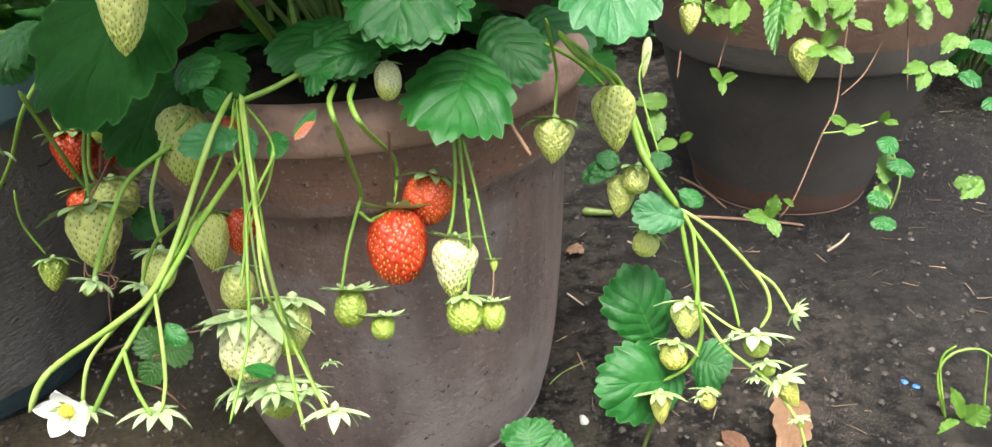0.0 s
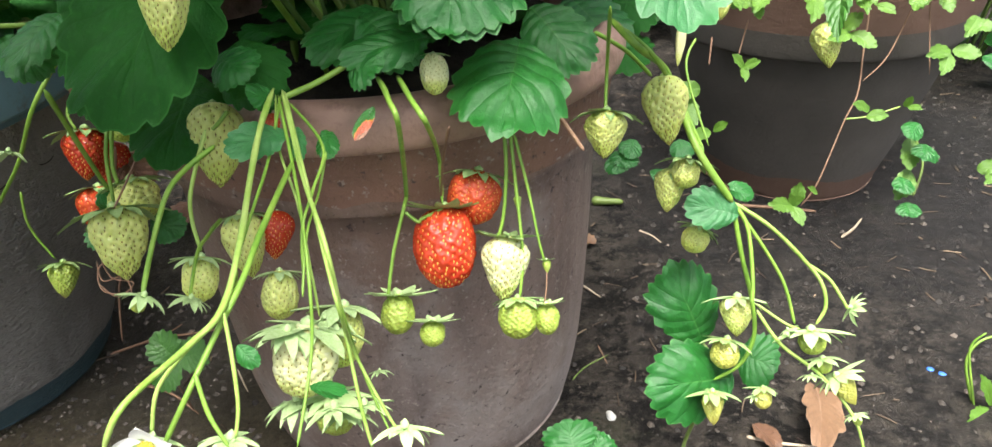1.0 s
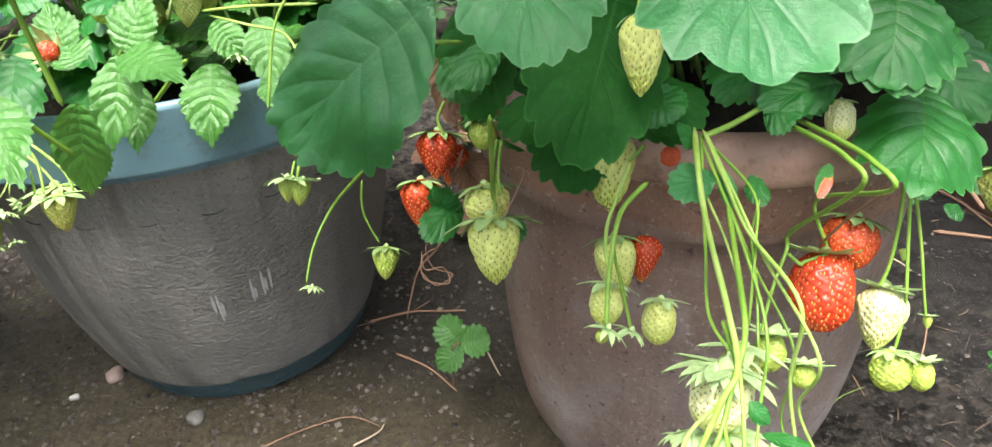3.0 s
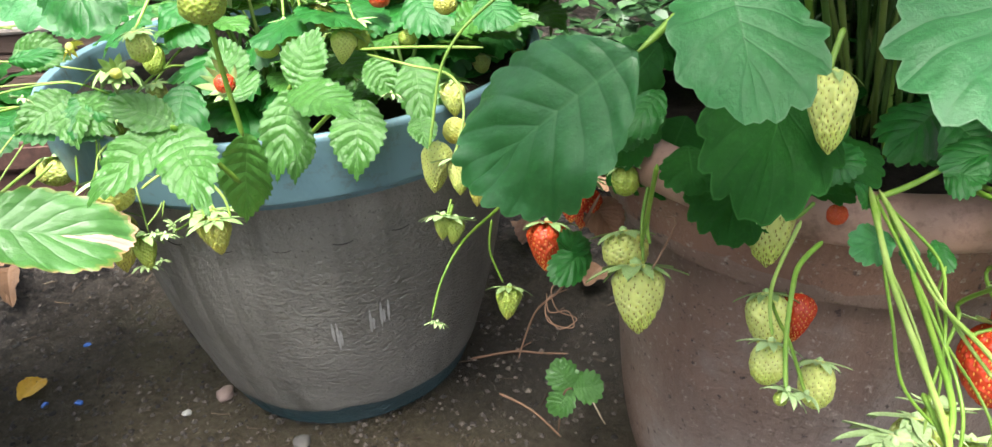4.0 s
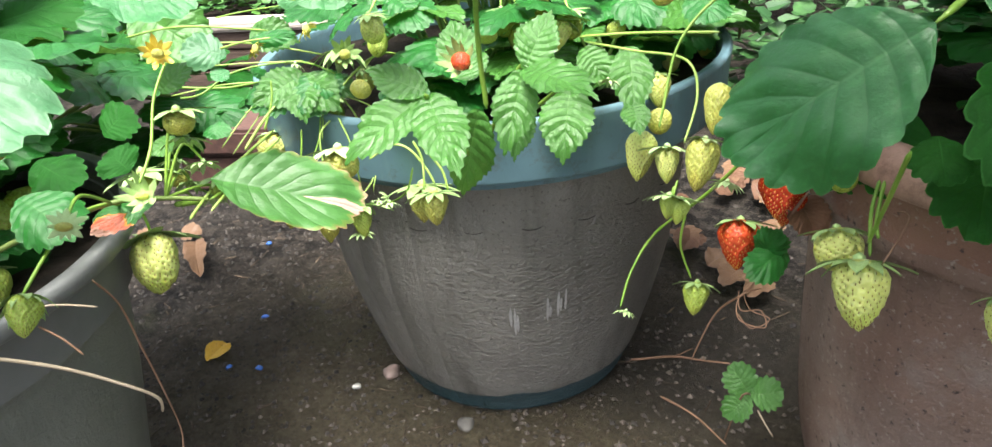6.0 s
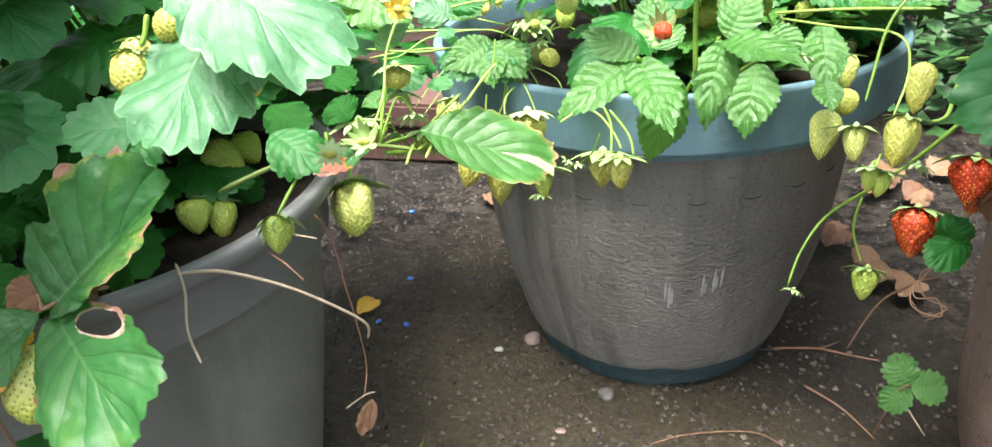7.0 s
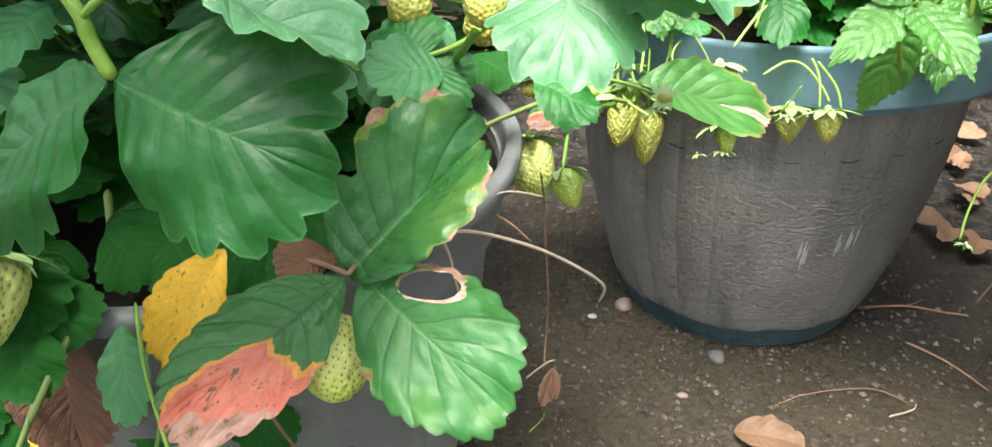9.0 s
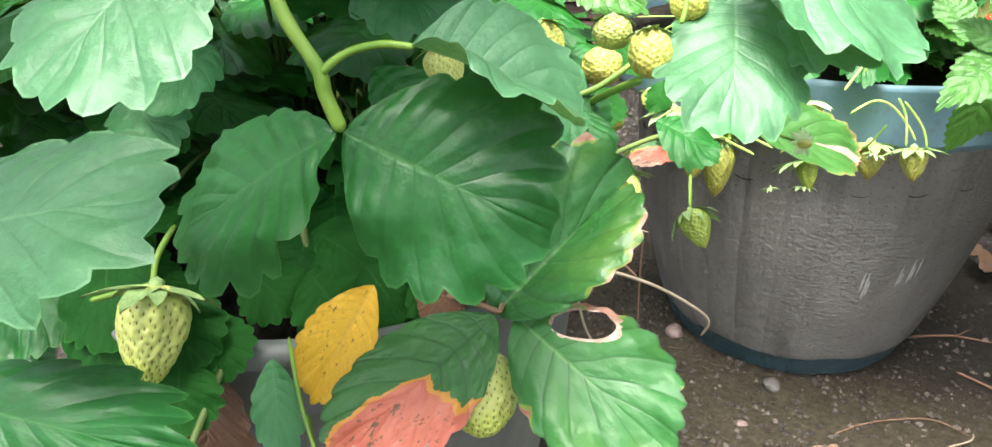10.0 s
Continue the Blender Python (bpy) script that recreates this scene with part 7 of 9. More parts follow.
blade(plant_s, (-0.7200, 0.0286, 0.2772), (-0.7232, 0.0151, 0.2586), 0.0344, (0.2043, -0.8070, 0.5542), "shaded")
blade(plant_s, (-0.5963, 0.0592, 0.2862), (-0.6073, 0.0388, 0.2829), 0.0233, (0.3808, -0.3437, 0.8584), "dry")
blade(plant_s, (-0.7459, 0.0020, 0.2257), (-0.7300, -0.0178, 0.1830), 0.0448, (0.4235, -0.7519, 0.5052), "shaded")
blade(plant_s, (-0.7555, -0.0120, 0.2214), (-0.7507, -0.0293, 0.1908), 0.0354, (0.3456, -0.7915, 0.5041), "shaded")
blade(plant_s, (-0.7156, 0.0391, 0.2401), (-0.6737, 0.0510, 0.2265), 0.0430, (0.3930, -0.5031, 0.7697), "shaded")
blade(plant_s, (-0.6966, 0.0347, 0.2187), (-0.6775, 0.0157, 0.1748), 0.0461, (0.4433, -0.7368, 0.5105), "shaded")
blade(plant_s, (-0.6637, 0.0515, 0.2198), (-0.6591, 0.0272, 0.1786), 0.0430, (0.3272, -0.7971, 0.5074), "shaded")
blade(plant_s, (-0.7363, 0.0245, 0.2433), (-0.7515, 0.0070, 0.2277), 0.0364, (0.1286, -0.7180, 0.6841), "shaded")
blade(plant_s, (-0.6395, 0.0463, 0.2031), (-0.6303, 0.0339, 0.1769), 0.0333, (0.4161, -0.7570, 0.5038), "shaded")
blade(plant_s, (-0.9838, 0.1091, 0.3103), (-0.9080, 0.1034, 0.2789), 0.0694, (0.3315, -0.3718, 0.8671), "broad")
blade(plant_s, (-0.9342, 0.1635, 0.3142), (-0.9518, 0.1096, 0.2844), 0.0637, (0.1404, -0.5149, 0.8457), "leaf")
blade(plant_s, (-0.8770, 0.0973, 0.3050), (-0.8171, 0.0901, 0.2847), 0.0513, (0.2590, -0.3663, 0.8937), "shaded")
blade(plant_s, (-1.0210, 0.1758, 0.3240), (-1.0317, 0.1232, 0.2904), 0.0687, (0.1537, -0.5544, 0.8179), "leaf")
blade(plant_s, (-0.8890, 0.1714, 0.3303), (-0.8920, 0.1257, 0.3012), 0.0571, (0.1796, -0.5369, 0.8243), "blue")
blade(plant_s, (-0.9197, 0.0755, 0.2854), (-0.8634, 0.0736, 0.2765), 0.0450, (0.1348, -0.3555, 0.9249), "shaded")

blade(plant_s, (-0.7500, 0.0150, 0.3020), (-0.7160, -0.0260, 0.2700), 0.0420, (0.30, -0.62, 0.72), "shaded")
blade(plant_s, (-0.7420, -0.0040, 0.2900), (-0.7080, -0.0340, 0.2480), 0.0360, (0.35, -0.72, 0.60), "shaded")
blade(plant_s, (-0.7800, 0.0040, 0.2980), (-0.7560, -0.0400, 0.2600), 0.0420, (0.30, -0.66, 0.68), "leaf")

# spent flowers and runners on the near side
husk(plant_s, (-0.5109, 0.2152, 0.3825), (0.72, -0.62, 0.25), 0.0140, 0, 2)
berry(plant_s, (-0.5074, 0.2132, 0.3849), (-0.5065, 0.2114, 0.3812), 0.0056, "gold", "round", 0, 0, 0)
husk(plant_s, (-0.5259, 0.3702, 0.3376), (0.62, -0.70, 0.30), 0.0190, 0, 0)
berry(plant_s, (-0.5235, 0.3681, 0.3408), (-0.5221, 0.3655, 0.3352), 0.0069, "gold", "round", 0, 0, 0)
husk(plant_s, (-0.5514, 0.3685, 0.3530), (0.0024, 0.0001, -0.0016), 0.0134, 1, 2)
berry(plant_s, (-0.5488, 0.3664, 0.3561), (-0.5474, 0.3638, 0.3505), 0.0045, "gold", "round", 0, 0, 0)
husk(plant_s, (-0.4701, 0.2318, 0.3822), (0.0016, 0.0001, -0.0011), 0.0080, 1, 2)
berry(plant_s, (-0.4670, 0.2296, 0.3846), (-0.4661, 0.2278, 0.3809), 0.0027, "gold", "round", 0, 0, 0)
husk(plant_s, (-0.4655, 0.2511, 0.3699), (-0.0008, -0.0028, -0.0044), 0.0085, 1, 1)
stem(plant_s, [(-0.5338, 0.2206, 0.3869), (-0.5099, 0.2321, 0.3899), (-0.4724, 0.2454, 0.3863)], 0.00058, 0.00043, STEM)
stem(plant_s, [(-0.6199, 0.3407, 0.3320), (-0.5938, 0.3517, 0.3325), (-0.5564, 0.3668, 0.3321)], 0.00058, 0.00043, PALESTEM)
stem(plant_s, [(-0.6367, 0.3246, 0.3157), (-0.6074, 0.3393, 0.3205), (-0.5813, 0.3503, 0.3210), (-0.5586, 0.3584, 0.3189)], 0.00058, 0.00043, PALESTEM)
stem(plant_s, [(-0.4752, 0.2174, 0.3389), (-0.4695, 0.2257, 0.3495), (-0.4649, 0.2313, 0.3559)], 0.0008, 0.0006, PALESTEM)
stem(plant_s, [(-0.4922, 0.2338, 0.3801), (-0.4822, 0.2391, 0.3823), (-0.4708, 0.2443, 0.3833)], 0.00058, 0.00043, PALESTEM)
stem(plant_s, [(-0.4679, 0.2247, 0.3465), (-0.4666, 0.2316, 0.3577), (-0.4681, 0.2358, 0.3663)], 0.00058, 0.00043, STEM)
stem(plant_s, [(-0.6156, 0.3582, 0.3599), (-0.5973, 0.3674, 0.3627), (-0.5640, 0.3828, 0.3658)], 0.00058, 0.00043, STEM)
stem(plant_s, [(-0.5050, 0.2416, 0.4032), (-0.4845, 0.2496, 0.4024), (-0.4622, 0.2559, 0.3976)], 0.00058, 0.00043, STEM)
stem(plant_s, [(-0.5381, 0.3482, 0.2860), (-0.5399, 0.3585, 0.3055), (-0.5385, 0.3630, 0.3125)], 0.00058, 0.00043, PALESTEM)
stem(plant_s, [(-0.5236, 0.3565, 0.2902), (-0.5326, 0.3602, 0.3032), (-0.5381, 0.3612, 0.3089)], 0.00058, 0.00043, STEM)
stem(plant_s, [(-0.5648, 0.3494, 0.3074), (-0.5690, 0.3538, 0.3183), (-0.5672, 0.3604, 0.3287)], 0.00058, 0.00043, STEM)
stem(plant_s, [(-0.5519, 0.3461, 0.2924), (-0.5499, 0.3389, 0.2781), (-0.5513, 0.3344, 0.2712)], 0.0008, 0.0006, STEM)
blade(plant_s, (-0.5101, 0.3415, 0.4171), (-0.4921, 0.3147, 0.3784), 0.0720, (0.3343, -0.6953, 0.6363), "blue")
blade(plant_s, (-0.6013, 0.2659, 0.4142), (-0.5293, 0.2568, 0.3892), 0.0520, (0.2571, -0.3951, 0.8819), "blue")
blade(plant_s, (-0.8215, -0.0241, 0.2584), (-0.7687, -0.0172, 0.2458), 0.0497, (0.2618, -0.5377, 0.8015), "broad")
blade(plant_s, (-0.8415, -0.0135, 0.2714), (-0.7911, -0.0052, 0.2630), 0.0451, (0.2245, -0.5453, 0.8076), "shaded")
blade(plant_s, (-0.4963, 0.2412, 0.3747), (-0.5134, 0.2312, 0.3801), 0.0197, (0.5246, -0.5348, 0.6624), "pale")
blade(plant_s, (-0.5916, 0.3599, 0.3454), (-0.5565, 0.3643, 0.3493), 0.0135, (0.0102, -0.7082, 0.7059), "leaf")
blade(plant_s, (-0.5501, 0.3657, 0.3257), (-0.5383, 0.3452, 0.3024), 0.0378, (0.2670, -0.6513, 0.7103), "leaf")
blade(plant_s, (-0.5612, 0.3607, 0.3248), (-0.5772, 0.3318, 0.3071), 0.0319, (0.2895, -0.6129, 0.7352), "leaf")
blade(plant_s, (-0.5781, 0.3544, 0.3260), (-0.5818, 0.3433, 0.3305), 0.0119, (0.7385, 0.0297, 0.6736), "leaf")
blade(plant_s, (-0.4943, 0.2384, 0.3683), (-0.4976, 0.2301, 0.3667), 0.0096, (0.4324, -0.3348, 0.8372), "blue")
blade(plant_s, (-0.4958, 0.2259, 0.3474), (-0.4921, 0.2182, 0.3418), 0.0141, (0.1974, -0.5069, 0.8391), "leaf")
blade(plant_s, (-0.5499, 0.3648, 0.3239), (-0.5251, 0.3578, 0.3152), 0.0239, (0.1020, -0.6147, 0.7822), "leaf")

# straw stalks over the slate rim
stem(plant_s, [(-0.5737, 0.1012, 0.2765), (-0.5627, 0.1183, 0.2717), (-0.5410, 0.1373, 0.2582), (-0.5228, 0.1520, 0.2421), (-0.5135, 0.1617, 0.2282), (-0.5165, 0.1638, 0.2162)], 0.001, 0.0007, STRAW)
stem(plant_s, [(-0.5723, 0.1545, 0.2614), (-0.5620, 0.1571, 0.2547), (-0.5519, 0.1584, 0.2463)], 0.0007, 0.0005, TWIG)
stem(plant_s, [(-0.5748, 0.1035, 0.2811), (-0.5627, 0.0969, 0.2720), (-0.5523, 0.0867, 0.2597), (-0.5384, 0.0806, 0.2496)], 0.0008, 0.0006, STRAW)
stem(plant_s, [(-0.5559, 0.1783, 0.2766), (-0.5587, 0.1891, 0.2545), (-0.5598, 0.1937, 0.2215), (-0.5598, 0.1976, 0.1864), (-0.5625, 0.2010, 0.1531), (-0.5595, 0.1911, 0.1351)], 0.0006, 0.0005, TWIG)
stem(plant_s, [(-0.5677, 0.1818, 0.1302), (-0.5592, 0.1924, 0.1369), (-0.5542, 0.1970, 0.1382)], 0.0006, 0.0004, STRAW)
blade(plant_s, (-0.5545, 0.1939, 0.1340), (-0.5565, 0.1793, 0.1143), 0.0107, (0.4456, -0.7390, 0.5053), "tan")
blade(plant_s, (-0.5536, 0.1940, 0.1332), (-0.5495, 0.1813, 0.1203), 0.0082, (0.4357, -0.5682, 0.6981), "dry")
stem(plant_s, [(-0.5832, 0.1187, 0.2708), (-0.5745, 0.1362, 0.2696), (-0.5662, 0.1564, 0.2730), (-0.5516, 0.1736, 0.2649)], 0.0006, 0.0005, STRAW)

# trailing plant of the old pot
berry(plant_b, (0.2465, 0.6264, 0.2338), (0.2476, 0.6076, 0.2019), 0.0242, "green", "cone", 0.4, 0, 0)
berry(plant_b, (0.1245, 0.5224, 0.2964), (0.1220, 0.5116, 0.2781), 0.0145, "green", "long", 0.6, 1, 0)
berry(plant_b, (0.0895, 0.4815, 0.2870), (0.0849, 0.4683, 0.2647), 0.0064, "pale", "long", 0.3, 0, 0)
blade(plant_b, (0.1733, 0.5999, 0.2103), (0.1610, 0.5957, 0.2230), 0.0094, (0.6178, -0.6981, 0.3620), "lime")
blade(plant_b, (0.1733, 0.5999, 0.2103), (0.1838, 0.5927, 0.2175), 0.0094, (-0.6938, -0.4629, 0.5517), "lime")
blade(plant_b, (0.1733, 0.5999, 0.2103), (0.1708, 0.5845, 0.2038), 0.0078, (0.0613, -0.3927, 0.9176), "lime")
blade(plant_b, (0.2738, 0.5804, 0.1750), (0.2551, 0.5739, 0.1841), 0.0101, (0.5083, -0.6092, 0.6086), "lime")
blade(plant_b, (0.2709, 0.5778, 0.1707), (0.2840, 0.5687, 0.1746), 0.0117, (-0.5256, -0.4424, 0.7267), "lime")
blade(plant_b, (0.2617, 0.6123, 0.2292), (0.2380, 0.6002, 0.2289), 0.0133, (0.2792, -0.5687, 0.7737), "lime")
blade(plant_b, (0.2617, 0.6123, 0.2292), (0.2768, 0.5961, 0.2211), 0.0156, (-0.1335, -0.5398, 0.8312), "lime")
blade(plant_b, (0.2567, 0.6137, 0.2317), (0.2673, 0.6109, 0.2464), 0.0133, (-0.5540, -0.7946, 0.2484), "lime")
blade(plant_b, (0.3411, 0.6042, 0.2138), (0.3163, 0.5919, 0.2132), 0.0133, (0.2658, -0.5764, 0.7727), "lime")
blade(plant_b, (0.3437, 0.6036, 0.2128), (0.3607, 0.5913, 0.2112), 0.0156, (-0.2896, -0.5051, 0.8130), "lime")
blade(plant_b, (0.3410, 0.6029, 0.2116), (0.3281, 0.5838, 0.1993), 0.0133, (0.0801, -0.5782, 0.8119), "lime")
blade(plant_b, (0.1857, 0.6282, 0.2578), (0.1573, 0.6155, 0.2567), 0.0172, (0.2343, -0.5961, 0.7680), "lime")
blade(plant_b, (0.1857, 0.6282, 0.2578), (0.1842, 0.6091, 0.2453), 0.0120, (0.0196, -0.5518, 0.8338), "lime")
blade(plant_b, (0.1858, 0.6295, 0.2601), (0.1841, 0.6315, 0.2830), 0.0156, (0.0828, -0.9925, 0.0903), "lime")
blade(plant_b, (0.2354, 0.6326, 0.2641), (0.2252, 0.6110, 0.2475), 0.0156, (0.0360, -0.6210, 0.7830), "lime")
blade(plant_b, (0.2429, 0.6298, 0.2593), (0.2545, 0.6095, 0.2444), 0.0172, (-0.0347, -0.6043, 0.7960), "lime")
blade(plant_b, (0.2641, 0.6347, 0.2671), (0.2793, 0.6137, 0.2509), 0.0195, (-0.0305, -0.6241, 0.7807), "lime")
blade(plant_b, (0.3259, 0.6309, 0.2593), (0.3089, 0.6104, 0.2447), 0.0156, (0.0632, -0.6139, 0.7869), "lime")
blade(plant_b, (0.3362, 0.6307, 0.2588), (0.3371, 0.6089, 0.2415), 0.0161, (0.0065, -0.6203, 0.7843), "lime")
blade(plant_b, (0.2837, 0.6238, 0.2482), (0.2938, 0.6097, 0.2438), 0.0114, (-0.2080, -0.4237, 0.8816), "lime")
blade(plant_b, (0.2074, 0.5420, 0.1116), (0.1837, 0.5346, 0.1192), 0.0136, (0.4092, -0.6132, 0.6757), "lime")
blade(plant_b, (0.2074, 0.5420, 0.1116), (0.2107, 0.5431, 0.1329), 0.0133, (-0.1328, -0.9888, 0.0684), "lime")
blade(plant_b, (0.2074, 0.5420, 0.1116), (0.2110, 0.5253, 0.1029), 0.0117, (-0.0400, -0.4682, 0.8827), "lime")
blade(plant_b, (0.2277, 0.5469, 0.1194), (0.2162, 0.5410, 0.1292), 0.0062, (0.6829, -0.5819, 0.4416), "lime")
blade(plant_b, (0.3061, 0.5679, 0.1532), (0.2971, 0.5460, 0.1360), 0.0170, (0.0305, -0.6251, 0.7800), "lime")
blade(plant_b, (0.3047, 0.5547, 0.1310), (0.2863, 0.5339, 0.1158), 0.0179, (0.0595, -0.6214, 0.7812), "lime")
blade(plant_b, (0.1085, 0.4657, 0.2205), (0.0930, 0.4540, 0.2207), 0.0094, (0.3642, -0.4722, 0.8027), "lime")
blade(plant_b, (0.1106, 0.4657, 0.2204), (0.1178, 0.4588, 0.2282), 0.0069, (-0.8229, -0.3987, 0.4048), "lime")
blade(plant_b, (0.1037, 0.4797, 0.2442), (0.0809, 0.4689, 0.2462), 0.0138, (0.3325, -0.5661, 0.7543), "lime")
blade(plant_b, (0.0950, 0.4766, 0.2393), (0.0944, 0.4568, 0.2254), 0.0138, (0.0121, -0.5737, 0.8190), "lime")
blade(plant_b, (0.3024, 0.5812, 0.1757), (0.3039, 0.5763, 0.1870), 0.0070, (-0.3166, -0.8847, -0.3421), "lime")
blade(plant_b, (0.3049, 0.5811, 0.1756), (0.3113, 0.5705, 0.1772), 0.0078, (-0.4541, -0.1387, 0.8801), "lime")
blade(plant_b, (0.3658, 0.6170, 0.2348), (0.3479, 0.5990, 0.2244), 0.0133, (0.1136, -0.5798, 0.8068), "lime")
blade(plant_b, (0.3604, 0.6144, 0.2307), (0.3733, 0.6015, 0.2283), 0.0133, (-0.2813, -0.4423, 0.8516), "lime")
blade(plant_b, (0.3825, 0.5559, 0.1313), (0.3588, 0.5390, 0.1228), 0.0156, (0.1398, -0.5923, 0.7935), "lime")
blade(plant_b, (0.3590, 0.5537, 0.1281), (0.3727, 0.5471, 0.1361), 0.0133, (-0.6061, -0.5561, 0.5686), "lime")
blade(plant_b, (0.1408, 0.6438, 0.2852), (0.1215, 0.6185, 0.2822), 0.0116, (0.2602, -0.3098, 0.9145), "lime")
blade(plant_b, (0.2114, 0.6401, 0.2775), (0.2056, 0.6090, 0.2642), 0.0143, (0.0463, -0.3979, 0.9162), "lime")
blade(plant_b, (0.2819, 0.6365, 0.2697), (0.2590, 0.6053, 0.2567), 0.0170, (0.1174, -0.4531, 0.8837), "lime")
blade(plant_b, (0.3525, 0.6328, 0.2619), (0.3487, 0.6033, 0.2514), 0.0135, (0.0438, -0.3398, 0.9395), "lime")
blade(plant_b, (0.1956, 0.6333, 0.2662), (0.1780, 0.6022, 0.2533), 0.0162, (0.1047, -0.4325, 0.8955), "lime")
blade(plant_b, (0.2662, 0.6296, 0.2585), (0.2664, 0.6000, 0.2477), 0.0141, (0.0059, -0.3415, 0.9399), "lime")
blade(plant_b, (0.3382, 0.6396, 0.2738), (0.3252, 0.6076, 0.2593), 0.0155, (0.0748, -0.4377, 0.8960), "lime")
blade(plant_b, (0.1813, 0.6402, 0.2782), (0.1632, 0.6130, 0.2719), 0.0120, (0.1969, -0.3416, 0.9190), "lime")
blade(plant_b, (0.2519, 0.6365, 0.2704), (0.2491, 0.6056, 0.2574), 0.0147, (0.0279, -0.3883, 0.9211), "lime")
blade(plant_b, (0.3225, 0.6328, 0.2626), (0.3018, 0.6005, 0.2477), 0.0174, (0.0931, -0.4658, 0.8800), "lime")
blade(plant_b, (0.1655, 0.6333, 0.2670), (0.1673, 0.6034, 0.2556), 0.0139, (-0.0075, -0.3543, 0.9351), "lime")
blade(plant_b, (0.2361, 0.6297, 0.2592), (0.2220, 0.5974, 0.2443), 0.0166, (0.0759, -0.4456, 0.8920), "lime")
blade(plant_b, (0.3082, 0.6397, 0.2745), (0.3108, 0.6119, 0.2669), 0.0131, (-0.0264, -0.2691, 0.9628), "lime")
blade(plant_b, (0.1513, 0.6402, 0.2789), (0.1474, 0.6079, 0.2636), 0.0159, (0.0285, -0.4298, 0.9025), "lime")
blade(plant_b, (0.2218, 0.6365, 0.2711), (0.2040, 0.6073, 0.2614), 0.0137, (0.1438, -0.3897, 0.9096), "lime")
blade(plant_b, (0.1038, 0.5496, 0.1463), (0.0916, 0.5374, 0.1455), 0.0172, (0.2955, -0.3499, 0.8890), "leaf")
blade(plant_b, (0.1154, 0.5624, 0.1676), (0.1170, 0.5453, 0.1584), 0.0207, (-0.0040, -0.4755, 0.8797), "leaf")
blade(plant_b, (0.0717, 0.5593, 0.1634), (0.0686, 0.5426, 0.1550), 0.0243, (0.0344, -0.4561, 0.8893), "leaf")
blade(plant_b, (0.0798, 0.5630, 0.1695), (0.0711, 0.5467, 0.1618), 0.0197, (0.0801, -0.4634, 0.8825), "leaf")
blade(plant_b, (0.0613, 0.5569, 0.1595), (0.0674, 0.5406, 0.1516), 0.0232, (-0.0471, -0.4539, 0.8898), "leaf")
blade(plant_b, (0.2918, 0.5435, 0.1319), (0.2886, 0.5278, 0.1251), 0.0187, (0.0477, -0.4050, 0.9131), "leaf")
blade(plant_b, (0.3135, 0.5561, 0.1527), (0.3046, 0.5406, 0.1463), 0.0222, (0.1072, -0.4314, 0.8958), "leaf")
blade(plant_b, (0.3069, 0.5653, 0.1684), (0.2925, 0.5500, 0.1625), 0.0177, (0.1352, -0.4655, 0.8747), "leaf")
blade(plant_b, (0.2932, 0.5331, 0.1142), (0.2936, 0.5183, 0.1088), 0.0212, (-0.0003, -0.3424, 0.9396), "leaf")
blade(plant_b, (0.3825, 0.6042, 0.2325), (0.3760, 0.5886, 0.2259), 0.0248, (0.0853, -0.4181, 0.9044), "leaf")
blade(plant_b, (0.3734, 0.5913, 0.2110), (0.3616, 0.5763, 0.2055), 0.0202, (0.1403, -0.4368, 0.8886), "leaf")
blade(plant_b, (0.3850, 0.5807, 0.1928), (0.3875, 0.5659, 0.1872), 0.0238, (-0.0358, -0.3559, 0.9339), "leaf")
stem(plant_b, [(0.2828, 0.6311, 0.2409), (0.2755, 0.6124, 0.2095), (0.2695, 0.5965, 0.1826), (0.2567, 0.5846, 0.1629), (0.2367, 0.5683, 0.1161), (0.2259, 0.5676, 0.0955)], 0.0009, 0.0006, TWIG)
stem(plant_b, [(0.2568, 0.5860, 0.1652), (0.2780, 0.5869, 0.1663), (0.3047, 0.5904, 0.1717)], 0.0008, 0.0006, PALESTEM)
stem(plant_b, [(0.1825, 0.6289, 0.2394), (0.1730, 0.6143, 0.2150)], 0.0008, 0.0006, TWIG)
stem(plant_b, [(0.3333, 0.6355, 0.2473), (0.3298, 0.6034, 0.1930)], 0.0007, 0.0005, TWIG)
stem(plant_b, [(0.3198, 0.6331, 0.2435), (0.2965, 0.6120, 0.2084), (0.2743, 0.6017, 0.1914)], 0.0007, 0.0005, TWIG)
stem(plant_b, [(0.3111, 0.5528, 0.1078), (0.3205, 0.5660, 0.1300), (0.3140, 0.5795, 0.1530)], 0.0012, 0.0008, OLIVESTEM)
stem(plant_b, [(0.1163, 0.5063, 0.2692), (0.1131, 0.4965, 0.2529)], 0.0007, 0.0005, TWIG)

# seedlings and weeds rooted in the soil
seedling = thing("strawberry_seedling", (-0.262, 0.47, 0.0), "small young strawberry seedling on a dry runner above the soil", "seedling")
blade(seedling, (-0.2635, 0.4293, 0.0852), (-0.2798, 0.4383, 0.1017), 0.0268, (0.1205, -0.8171, 0.5638), "young")
blade(seedling, (-0.2626, 0.4293, 0.0852), (-0.2403, 0.4328, 0.0886), 0.0268, (0.0269, -0.7779, 0.6278), "young")
blade(seedling, (-0.2635, 0.4288, 0.0844), (-0.2773, 0.4172, 0.0668), 0.0231, (-0.0111, -0.8309, 0.5563), "young")
stem(seedling, [(-0.2635, 0.4293, 0.0852), (-0.2692, 0.4259, 0.0803), (-0.2805, 0.4582, 0.0072)], 0.0008, 0.0007, TWIG)
